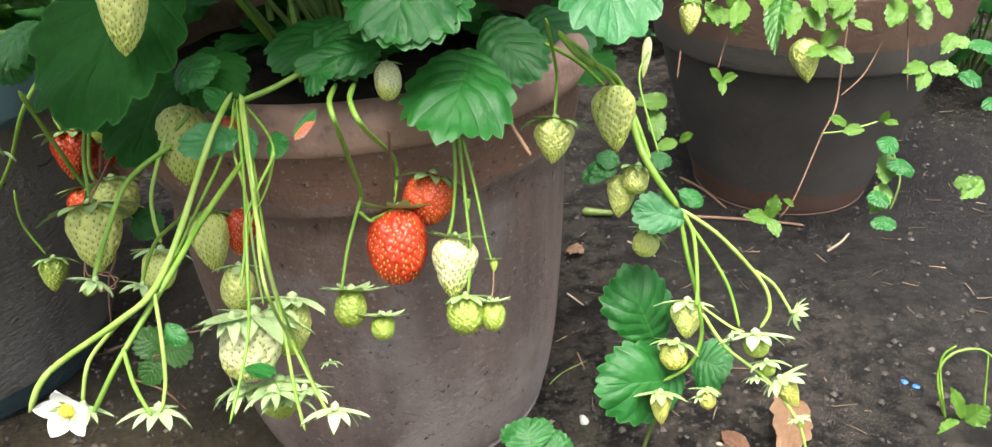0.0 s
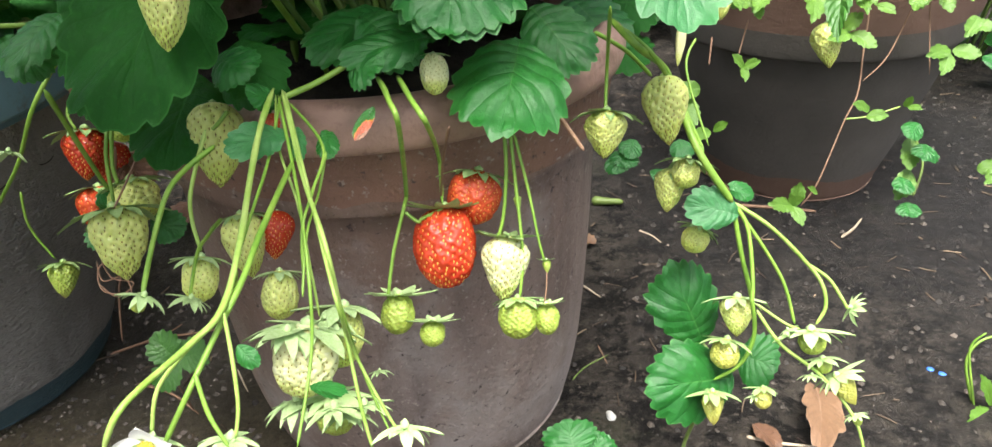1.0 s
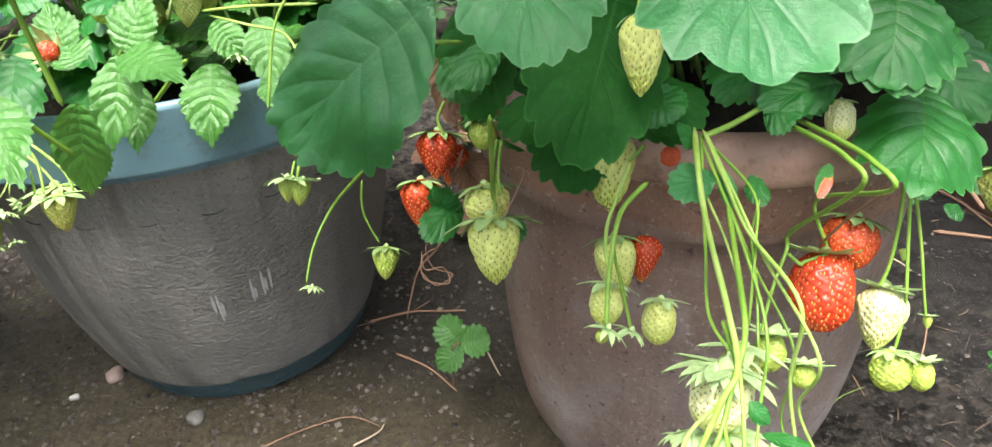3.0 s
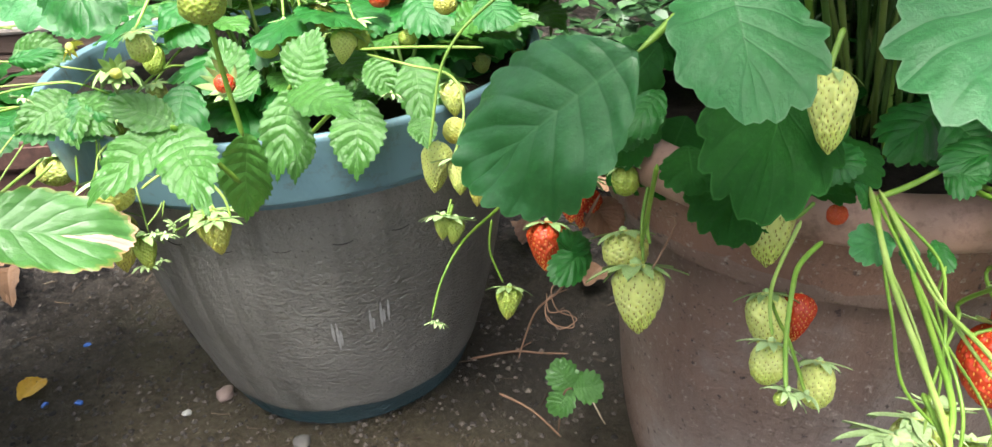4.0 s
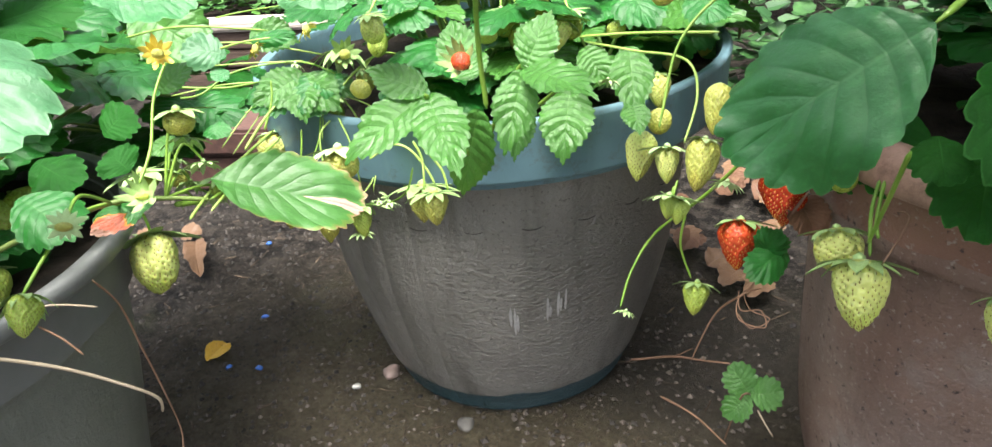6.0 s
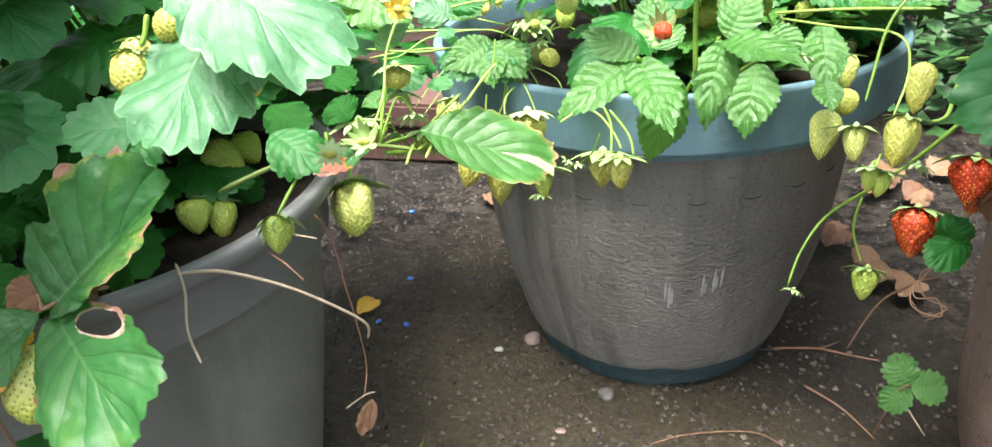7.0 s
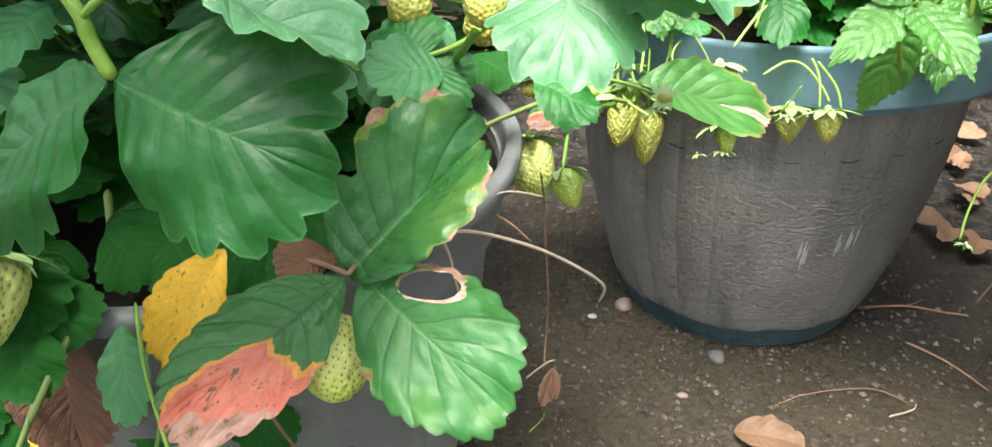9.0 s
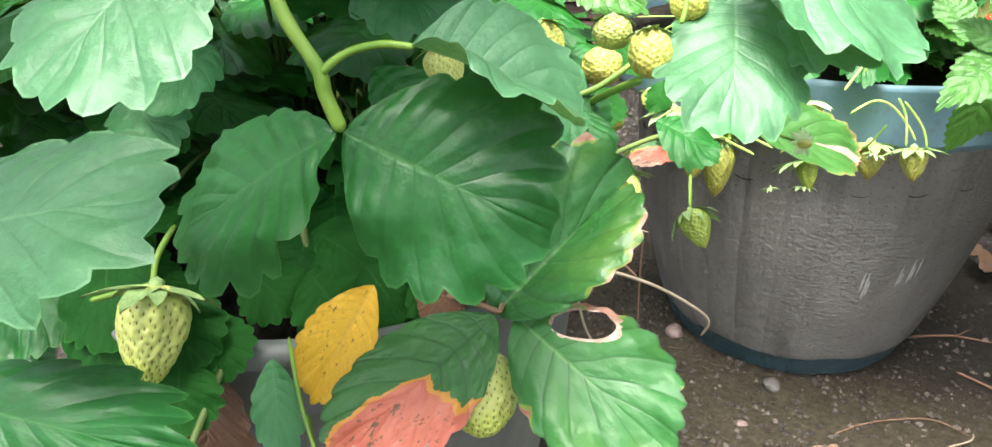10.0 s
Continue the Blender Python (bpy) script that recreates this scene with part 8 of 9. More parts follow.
weed = thing("weed", (0.40, 0.47, 0.0), "low green weed with narrow leaves on the soil", "weed")
blade(weed, (0.3268, 0.4169, 0.0043), (0.3129, 0.4217, 0.0324), 0.0112, (0.3579, -0.8750, 0.3261), "lime")
blade(weed, (0.3290, 0.4157, 0.0022), (0.3400, 0.4141, 0.0189), 0.0187, (-0.5607, -0.7740, 0.2941), "lime")
blade(weed, (0.3265, 0.4145, 0.0002), (0.3016, 0.4030, 0.0009), 0.0169, (0.2537, -0.4983, 0.8290), "lime")
blade(weed, (0.3310, 0.4120, -0.0041), (0.3387, 0.4023, -0.0010), 0.0187, (-0.5003, -0.1296, 0.8561), "lime")
blade(weed, (0.3240, 0.4134, -0.0017), (0.3106, 0.4004, -0.0035), 0.0141, (0.2509, -0.3901, 0.8859), "lime")
stem(weed, [(0.3222, 0.4169, -0.0152), (0.3136, 0.4373, 0.0243), (0.3228, 0.4449, 0.0420), (0.3430, 0.4451, 0.0466), (0.3551, 0.4381, 0.0395)], 0.0012, 0.0008, STEM)
stem(weed, [(0.3213, 0.4170, -0.0151), (0.3150, 0.4244, 0.0107), (0.3107, 0.4363, 0.0440), (0.3192, 0.4370, 0.0580)], 0.001, 0.0008, STEM)
stem(weed, [(0.3460, 0.4141, -0.0206), (0.3443, 0.4262, 0.0197), (0.3420, 0.4330, 0.0508)], 0.0009, 0.0007, STEM)

# sticks, fallen leaves and stones on the soil
twig([(-0.3809, 0.5392, 0.0017), (-0.3446, 0.5575, 0.0017), (-0.3181, 0.5610, 0.0017), (-0.2914, 0.5649, 0.0017)], 0.0014, TWIG, "thin bare reddish twig lying on the soil")
twig([(-0.3443, 0.5566, 0.0010), (-0.3293, 0.5777, 0.0010)], 0.0008, TWIG, "short bare twig lying on the soil")
twig([(-0.3425, 0.4996, 0.0016), (-0.3089, 0.4848, 0.0016), (-0.2785, 0.4596, 0.0016)], 0.0013, TWIG, "thin bare twig lying on the soil")
twig([(-0.4341, 0.3664, 0.0010), (-0.4159, 0.3890, 0.0010), (-0.3865, 0.4113, 0.0010), (-0.3593, 0.4232, 0.0010), (-0.3327, 0.4155, 0.0010)], 0.0008, TWIG, "dark thin twig lying on the soil")
twig([(0.0740, 0.7481, 0.0066), (0.1081, 0.7413, 0.0066)], 0.0055, OLIVESTEM, "thick yellowish cut stalk on the soil")
twig([(0.1738, 0.7361, 0.0026), (0.2271, 0.7270, 0.0026), (0.2780, 0.7143, 0.0026), (0.3083, 0.7041, 0.0026)], 0.0022, TWIG, "long thin stick at the foot of the old pot")
twig([(0.2006, 0.8301, 0.0022), (0.2212, 0.7949, 0.0022), (0.2367, 0.7477, 0.0022)], 0.0018, TWIG, "dry stick leaning at the old pot")
twig([(0.3142, 0.6534, 0.0019), (0.3339, 0.6692, 0.0019), (0.3493, 0.6863, 0.0019)], 0.0016, STRAW, "short dry stick on the soil")
twig([(0.1160, 0.6896, 0.0013), (0.1271, 0.6785, 0.0013), (0.1339, 0.6645, 0.0013)], 0.0011, STRAW, "short pale twig on the soil")
twig([(0.0445, 0.6002, 0.0014), (0.0595, 0.5790, 0.0014)], 0.0012, STRAW, "short pale twig on the soil")
twig([(0.0207, 0.4739, 0.0008), (0.0328, 0.4878, 0.0008), (0.0543, 0.5014, 0.0008)], 0.0007, OLIVESTEM, "thin dark twig on the soil")
twig([(0.0471, 0.5142, 0.0008), (0.0515, 0.4900, 0.0008)], 0.0007, TWIG, "thin dark twig on the soil")
twig([(-0.2617, 0.5114, 0.0010), (-0.2385, 0.4709, 0.0010), (-0.2122, 0.4318, 0.0010), (-0.1973, 0.4104, 0.0010)], 0.0008, STRAW, "long pale grass stalk on the soil")
twig([(-0.3493, 0.3939, 0.0012), (-0.3331, 0.4097, 0.0012), (-0.3308, 0.4190, 0.0012)], 0.001, STRAW, "short pale twig on the soil")
twig([(-1.0028, 0.4310, 0.0014), (-0.8958, 0.3732, 0.0014), (-0.8010, 0.3229, 0.0014)], 0.0012, STRAW, "pale bent stalk on the soil")
twig([(-0.8632, 0.3184, 0.0014), (-0.8258, 0.3207, 0.0014), (-0.7829, 0.3169, 0.0014)], 0.0012, STRAW, "pale bent stalk on the soil")
twig([(-0.6015, 0.2557, 0.0008), (-0.5979, 0.2729, 0.0008), (-0.5999, 0.2820, 0.0008)], 0.0007, STEM, "thin green shoot on the soil")
twig([(0.1399, 0.4031, 0.0019), (0.1604, 0.3955, 0.0019), (0.1857, 0.3900, 0.0019)], 0.0016, STRAW, "pale dry stick on the soil")
fallen((0.2029, 0.4383, 0.0120), (0.1791, 0.3717, 0.0192), 0.0321, "tan", "pale brown fallen leaf lying on the soil")
fallen((0.1478, 0.4138, 0.0030), (0.1562, 0.3845, 0.0048), 0.0174, "dry", "dry orange-brown leaf scrap on the soil")
fallen((0.0500, 0.6744, 0.0030), (0.0666, 0.6649, 0.0048), 0.0197, "tan", "small tan leaf scrap on the soil")
fallen((-0.7754, 0.3967, 0.0030), (-0.7750, 0.4269, 0.0048), 0.0236, "yellow", "small bright yellow fallen leaf on the soil")
fallen((-0.4560, 0.3200, 0.0060), (-0.4040, 0.3240, 0.0096), 0.0334, "tan", "orange-brown fallen leaf on the soil")
fallen((-1.0454, 0.5608, 0.0030), (-1.0436, 0.5900, 0.0048), 0.0314, "tan", "pink-brown curled leaf scrap on the soil")
fallen((-0.9872, 0.5786, 0.0100), (-0.9667, 0.5970, 0.0160), 0.0357, "tan", "pink-brown curled leaf scrap on the soil")
fallen((-0.8119, 0.7021, 0.0030), (-0.7614, 0.6693, 0.0048), 0.0298, "tan", "pale curled leaf scrap on the soil")
fallen((-0.9623, 0.5799, 0.0100), (-0.8848, 0.5062, 0.0160), 0.0297, "tan", "tan dry leaf scrap on the soil")
fallen((-0.3442, 0.8981, 0.0120), (-0.3671, 0.9024, 0.0192), 0.0414, "dry", "dry curled brown leaf in the litter")
fallen((-0.3021, 0.8274, 0.0120), (-0.2771, 0.7895, 0.0192), 0.0389, "tan", "dry curled brown leaf in the litter")
fallen((-0.3652, 0.7786, 0.0120), (-0.3753, 0.7235, 0.0192), 0.0373, "dry", "dry curled brown leaf in the litter")
fallen((-0.3064, 0.7167, 0.0120), (-0.3179, 0.6675, 0.0192), 0.0351, "tan", "dry curled brown leaf in the litter")
fallen((-0.2989, 0.9816, 0.0120), (-0.2773, 1.0088, 0.0192), 0.0443, "tan", "dry curled brown leaf in the litter")
fallen((-0.2794, 0.7035, 0.0120), (-0.2916, 0.6559, 0.0192), 0.0347, "tan", "dry curled brown leaf in the litter")
fallen((-0.3661, 0.9497, 0.0120), (-0.3344, 0.9021, 0.0192), 0.0433, "dry", "dry curled brown leaf in the litter")
fallen((-0.3896, 0.8373, 0.0120), (-0.4126, 0.8405, 0.0192), 0.0394, "dry", "dry curled brown leaf in the litter")
fallen((-0.3163, 0.8923, 0.0120), (-0.2959, 0.9168, 0.0192), 0.0412, "dry", "dry curled brown leaf in the litter")
fallen((-0.2798, 0.7899, 0.0120), (-0.2993, 0.7909, 0.0192), 0.0376, "tan", "dry curled brown leaf in the litter")
fallen((-0.3412, 0.7128, 0.0120), (-0.3234, 0.7320, 0.0192), 0.0351, "tan", "dry curled brown leaf in the litter")
fallen((-0.3418, 0.9832, 0.0120), (-0.3546, 0.9126, 0.0192), 0.0444, "tan", "dry curled brown leaf in the litter")
fallen((-0.3924, 0.7818, 0.0120), (-0.3624, 0.7458, 0.0192), 0.0376, "tan", "dry curled brown leaf in the litter")
fallen((-0.2894, 0.8868, 0.0120), (-0.3108, 0.8902, 0.0192), 0.0410, "tan", "dry curled brown leaf in the litter")
stone((-0.5886, 0.4457, 0.0000), 0.0171, PINKSTONE, "small pinkish stone beside the planter")
stone((-0.6099, 0.4184, 0.0000), 0.0075, PALESTONE, "tiny white pebble on the soil")
stone((-0.4887, 0.4071, 0.0000), 0.0152, GREYSTONE, "small grey pebble on the soil")
stone((0.0447, 0.4313, 0.0000), 0.0081, PALESTONE, "tiny white pebble on the soil")
stone((-0.5038, 0.3477, 0.0000), 0.0083, PINKSTONE, "small tan stone on the soil")
stone((0.3050, 0.4614, -0.0000), 0.0053, BLUEBIT, "tiny bright blue plastic fragment on the soil")
stone((0.3111, 0.4558, 0.0000), 0.0053, BLUEBIT, "tiny bright blue plastic fragment on the soil")
stone((-0.7710, 0.4814, 0.0000), 0.0066, BLUEBIT, "tiny bright blue plastic fragment on the soil")
stone((-0.7201, 0.4080, 0.0000), 0.0061, BLUEBIT, "tiny bright blue plastic fragment on the soil")
stone((-0.8771, 0.6175, 0.0000), 0.0078, BLUEBIT, "tiny bright blue plastic fragment on the soil")
stone((-0.7491, 0.3989, 0.0000), 0.0062, BLUEBIT, "tiny bright blue plastic fragment on the soil")
stone((-0.7722, 0.4809, 0.0000), 0.0066, BLUEBIT, "tiny bright blue plastic fragment on the soil")
stone((-0.7177, 0.4079, -0.0000), 0.0060, BLUEBIT, "tiny bright blue plastic fragment on the soil")

# ---- raised bed, trough and ground cover behind the planters ----
def weathered_wood(a, b2):
    def build(t, b):
        v = coords(t, (1, 14, 14))
        c = blend(t, fuzz(t, v, 7, 6, 0.65), a, b2)
        c = blend(t, fuzz(t, v, 26, 5, 0.7, 0.55, 0.75), c, tuple(x * 0.4 for x in a))
        put(t, b, "Base Color", c)
        bump(t, b, fuzz(t, v, 22, 6, 0.7), 0.5, 0.003)
    return build


PALEWOOD = material("bleached_wood", weathered_wood((0.34, 0.29, 0.25), (0.55, 0.49, 0.44)), 0.8)
DARKWOOD = material("brown_wood", weathered_wood((0.07, 0.045, 0.035), (0.13, 0.085, 0.062)), 0.75)
BRICKRED = material("red_brown_clay", pebble_skin((0.06, 0.030, 0.024), (0.115, 0.056, 0.043)), 0.75)


def plank(size, seed, bevel=0.004):
    bm = bmesh.new()
    bmesh.ops.create_cube(bm, size=1)
    bmesh.ops.scale(bm, vec=size, verts=bm.verts)
    bmesh.ops.subdivide_edges(bm, edges=[e for e in bm.edges if abs(e.verts[0].co.x - e.verts[1].co.x) > 0.5 * size[0]], cuts=14)
    bmesh.ops.bevel(bm, geom=[e for e in bm.edges], offset=bevel, segments=2, affect="EDGES")
    for v in bm.verts:
        v.co.y += 0.004 * noise.noise((v.co.x * 4 + seed, seed, 0))
        v.co.z += 0.003 * noise.noise((v.co.x * 5, seed, 3))
    return bm


# unseen wall, added to hold back low sky light from the rear soil
bm = bmesh.new()
bmesh.ops.create_cube(bm, size=1.0, matrix=Matrix.Translation((0.0, 3.05, 1.1)) @ Matrix.Diagonal((9.0, 0.12, 2.2, 1)))
bmesh.ops.bevel(bm, geom=list(bm.edges), offset=0.012, segments=2, affect="EDGES")
tagged(part("wall_north", bm, DARKWOOD, smooth=False), "unseen plain dark wooden fence added to block low sky light", "wall", kind="structure")

bed = thing("raised_bed", (-0.70, 1.36, 0.0), "low raised bed edged with weathered brown planks", "raised bed", turn=pose(0, 0, 0, 0, 0, 17))
for i in range(3):
    p = part("plank", plank((1.7, 0.022, 0.036), i * 3.1), DARKWOOD, bed, smooth=False)
    p.location = (-1.0, 0.002 * i, 0.021 + 0.038 * i)
p = part("capping_board", plank((1.7, 0.075, 0.018), 9.0, 0.006), PALEWOOD, bed, "bleached pale grey capping board", smooth=False)
p.location = (-1.0, 0.02, 0.126)
p = part("bed_soil", plank((1.68, 0.95, 0.02), 5.0), POTTING, bed, "dark soil")
p.location = (-1.0, 0.54, 0.10)

trough = thing("clay_trough", (-1.07, 0.80, 0.0), "low red-brown clay trough behind the planters", "trough", turn=pose(0, 0, 0, 0, 0, 17))
for w, d, z0, z1 in ((0.20, 0.15, 0.0, 0.06), (0.22, 0.17, 0.06, 0.10)):
    p = part("tier", plank((w, d, z1 - z0 - 0.002), z0 * 50, 0.005), BRICKRED, trough, smooth=False)
    p.location = (0.04, 0, 0.5 * (z0 + z1))


def scatter_mass(name, label, category, mat, spots, size, rng, lift=(0.01, 0.05), wide=0.9):
    """Many small three-part leaves as one mass."""
    verts, faces = [], []
    for x, y, z in spots:
        h = z + rng.uniform(*lift)
        a0 = rng.uniform(0, 2 * math.pi)
        s = size * rng.uniform(0.7, 1.3)
        tilt = Euler((rng.uniform(-0.5, 0.5), rng.uniform(-0.5, 0.5), a0)).to_matrix()
        for k in range(3):
            a = 2 * math.pi * k / 3
            u, w = Vector((math.cos(a), math.sin(a), 0)), Vector((-math.sin(a), math.cos(a), 0)) * wide
            o = len(verts)
            for r, t2, zz in ((0.04, 0, 0), (0.55, -0.42, 0.06), (0.95, -0.30, 0.02), (0.88, 0, -0.03), (0.95, 0.30, 0.02), (0.55, 0.42, 0.06), (0.5, 0, -0.02)):
                p = tilt @ ((u * r + w * t2 + Vector((0, 0, zz))) * s)
                verts.append((x + p.x, y + p.y, h + p.z))
            faces += [(o, o + 1, o + 6), (o + 1, o + 2, o + 6), (o + 2, o + 3, o + 6), (o + 3, o + 4, o + 6), (o + 4, o + 5, o + 6), (o + 5, o, o + 6)]
    me = bpy.data.meshes.new(name)
    me.from_pydata(verts, [], faces)
    me.materials.append(mat)
    return tagged(new(name, me), label, category, kind="stuff")


def clover_skin(a, b2):
    def build(t, b):
        g = t.nodes.new("ShaderNodeNewGeometry")
        c = blend(t, g.outputs["Random Per Island"], a, b2)
        put(t, b, "Base Color", blend(t, fuzz(t, coords(t), 40, 4), c, tuple(x * 0.7 for x in a)))
    return build


CLOVER = material("clover_leaf", clover_skin((0.05, 0.17, 0.035), (0.14, 0.32, 0.06)), 0.5)
HEDGE = material("far_foliage", clover_skin((0.02, 0.08, 0.02), (0.06, 0.17, 0.04)), 0.5)
rng = random.Random(4)
spots = []
for _ in range(3600):
    u, v = rng.uniform(-1.8, -0.17), rng.uniform(0.07, 0.95)
    c, s = math.cos(radians(17)), math.sin(radians(17))
    spots.append((-0.70 + u * c - v * s, 1.36 + u * s + v * c, 0.11 + 0.12 * v))
scatter_mass("clover", "dense mat of fresh green clover in the raised bed", "ground cover", CLOVER, spots, 0.024, rng)
spots = []
for _ in range(5200):
    a = rng.uniform(0.05, 1.15)
    d = rng.uniform(1.35, 2.6)
    x, y = 0.3 + d * math.sin(a) * 1.1, 0.2 + d * math.cos(a)
    if _ % 3 == 0:
        x, y = rng.uniform(-0.95, 0.35), rng.uniform(1.15, 2.1)
        d = 0.3 + y
    ragged = noise.noise((x * 2.3, y * 2.3, 6.0)) + 0.5 * noise.noise((x * 7, y * 7, 2.0))
    if math.hypot(x - 0.318, y - 0.86) > 0.42 and ragged > (d - 2.1) * 0.7 and 0.06 + 0.15 * ragged < a < 1.1 + 0.2 * ragged:
        spots.append((x, y, 0.0 + max(0, d - 1.3) * 0.45 * rng.random()))
scatter_mass("ground_cover", "dark green low foliage beyond the pots", "ground cover", HEDGE, spots, 0.035, rng, (0.0, 0.08))


# ---- crowns of the plants: inner leaves, and unseen leaves added overhead for shade ----
def crown(plant, centre, hubs, size, kinds, rng, base=None):
    cx, cy, cz = centre
    for a, r, z in hubs:
        out = Vector((math.cos(a), math.sin(a), 0))
        hub = Vector((cx + r * out.x, cy + r * out.y, z))
        bx, by = base or (cx, cy)
        root = (bx + 0.03 * out.x * rng.random(), by + 0.03 * out.y, cz)
        compound_leaf(plant, root, hub, out, size * rng.uniform(0.85, 1.15), rng.choice(kinds), rng)


def ring_of(rng, n, r, z, arc=(0, 2 * math.pi)):
    return [(arc[0] + (arc[1] - arc[0]) * (i + rng.uniform(0.1, 0.9)) / n, rng.uniform(*r), rng.uniform(*z)) for i in range(n)]


crown(plant_t, (-0.10, 0.475, 0.29), ring_of(random.Random(101), 11, (0.0, 0.08), (0.325, 0.365), (0.1, 3.04)), 0.062, ["shaded", "leaf", "shaded"], random.Random(201))
# out-of-view upper leaves, added to darken the crown below
crown(plant_t, (-0.10, 0.475, 0.29), ring_of(random.Random(102), 18, (0.03, 0.13), (0.41, 0.50)), 0.082, ["leaf", "leaf", "shaded"], random.Random(202))
crown(plant_t, (-0.10, 0.49, 0.29), ring_of(random.Random(103), 9, (0.05, 0.13), (0.30, 0.33), (0.2, 2.9)), 0.055, ["shaded"], random.Random(203))
crown(plant_t, (-0.10, 0.43, 0.29), ring_of(random.Random(104), 8, (0.0, 0.06), (0.305, 0.325), (0.2, 2.9)), 0.05, ["shaded"], random.Random(204))
# three more unseen tiers that only cast shade on the front leaves
crown(plant_t, (-0.15, 0.385, 0.29), ring_of(random.Random(105), 9, (0.0, 0.08), (0.43, 0.49), (0, 6.28)), 0.075, ["leaf"], random.Random(205), (-0.10, 0.50))
crown(plant_t, (-0.08, 0.46, 0.29), ring_of(random.Random(106), 16, (0.0, 0.13), (0.50, 0.57)), 0.09, ["leaf", "shaded"], random.Random(206))
crown(plant_t, (-0.19, 0.20, 0.29), ring_of(random.Random(107), 8, (0.0, 0.11), (0.55, 0.62)), 0.085, ["leaf", "shaded"], random.Random(207), (-0.10, 0.45))
bush = thing("bush", (0.70, 1.13, 0.0), "dark green leafy bush growing beside the old pot", "bush")
crown(bush, (0.70, 1.13, 0.0), ring_of(random.Random(31), 26, (0.03, 0.16), (0.05, 0.30)), 0.065, ["shaded", "shaded", "leaf"], random.Random(208))
crown(plant_b, (0.318, 0.86, 0.235), ring_of(random.Random(109), 5, (0.15, 0.18), (0.26, 0.29), (3.4, 6.0)), 0.040, ["lime"], random.Random(209))
crown(plant_g, (-0.50, 0.56, 0.285), ring_of(random.Random(110), 18, (0.02, 0.16), (0.31, 0.36)), 0.044, ["alpine", "leaf"], random.Random(210))
crown(plant_g, (-0.50, 0.60, 0.285), ring_of(random.Random(111), 16, (0.02, 0.14), (0.38, 0.46)), 0.055, ["alpine", "leaf"], random.Random(211))
crown(plant_g, (-0.56, 0.68, 0.285), ring_of(random.Random(112), 9, (0.04, 0.16), (0.30, 0.36), (0.2, 3.4)), 0.05, ["alpine", "leaf"], random.Random(212))
crown(plant_g, (-0.40, 0.62, 0.285), ring_of(random.Random(113), 12, (0.0, 0.11), (0.31, 0.36)), 0.046, ["alpine", "shaded", "leaf"], random.Random(213))
crown(plant_g, (-0.42, 0.50, 0.285), ring_of(random.Random(114), 10, (0.0, 0.08), (0.30, 0.34)), 0.048, ["alpine"], random.Random(214))
crown(plant_g, (-0.49, 0.49, 0.285), ring_of(random.Random(115), 12, (0.0, 0.10), (0.30, 0.37)), 0.048, ["alpine", "alpine", "leaf"], random.Random(215))
crown(plant_g, (-0.34, 0.65, 0.285), ring_of(random.Random(116), 8, (0.0, 0.05), (0.31, 0.39)), 0.052, ["leaf", "alpine"], random.Random(216))
crown(plant_g, (-0.46, 0.46, 0.285), ring_of(random.Random(117), 9, (0.0, 0.06), (0.295, 0.32)), 0.046, ["alpine", "leaf"], random.Random(217))
crown(plant_g, (-0.37, 0.63, 0.285), ring_of(random.Random(118), 9, (0.0, 0.07), (0.30, 0.36)), 0.05, ["alpine", "shaded"], random.Random(218))
crown(plant_s, (-0.84, 0.12, 0.255), ring_of(random.Random(119), 14, (0.03, 0.13), (0.30, 0.38)), 0.08, ["leaf", "shaded"], random.Random(219), (-0.80, 0.18))
crown(plant_s, (-0.95, 0.24, 0.255), ring_of(random.Random(120), 12, (0.0, 0.12), (0.28, 0.36)), 0.085, ["leaf", "leaf", "shaded"], random.Random(220), (-0.80, 0.20))
crown(plant_s, (-0.75, 0.40, 0.255), ring_of(random.Random(121), 9, (0.0, 0.08), (0.25, 0.32)), 0.06, ["leaf", "shaded"], random.Random(221), (-0.78, 0.25))
crown(plant_s, (-0.75, 0.16, 0.255), ring_of(random.Random(122), 18, (0.02, 0.12), (0.27, 0.33)), 0.058, ["shaded", "leaf", "shaded"], random.Random(222))
crown(plant_s, (-0.78, 0.19, 0.255), ring_of(random.Random(123), 16, (0.03, 0.14), (0.36, 0.45)), 0.075, ["leaf", "leaf", "shaded"], random.Random(223), (-0.80, 0.22))
# unseen leaves hung overhead to shade the slate planter's broad leaves and rim
crown(plant_s, (-0.66, 0.05, 0.26), ring_of(random.Random(124), 9, (0.0, 0.07), (0.47, 0.52)), 0.07, ["leaf"], random.Random(224), (-0.80, 0.22))
crown(plant_s, (-0.62, -0.05, 0.26), ring_of(random.Random(125), 4, (0.0, 0.12), (0.55, 0.63)), 0.09, ["leaf", "shaded"], random.Random(225), (-0.80, 0.22))
crown(plant_s, (-0.81, -0.04, 0.26), ring_of(random.Random(130), 5, (0.0, 0.06), (0.50, 0.57)), 0.075, ["leaf", "shaded"], random.Random(230), (-0.80, 0.18))
crown(plant_s, (-0.84, 0.30, 0.255), ring_of(random.Random(126), 16, (0.04, 0.20), (0.26, 0.40)), 0.07, ["leaf", "shaded"], random.Random(226))
crown(plant_b, (0.32, 0.87, 0.235), ring_of(random.Random(127), 18, (0.06, 0.18), (0.25, 0.31)), 0.040, ["lime", "alpine", "lime"], random.Random(227))
crown(plant_b, (0.32, 0.90, 0.235), ring_of(random.Random(128), 16, (0.04, 0.20), (0.33, 0.42)), 0.045, ["lime", "alpine"], random.Random(228))

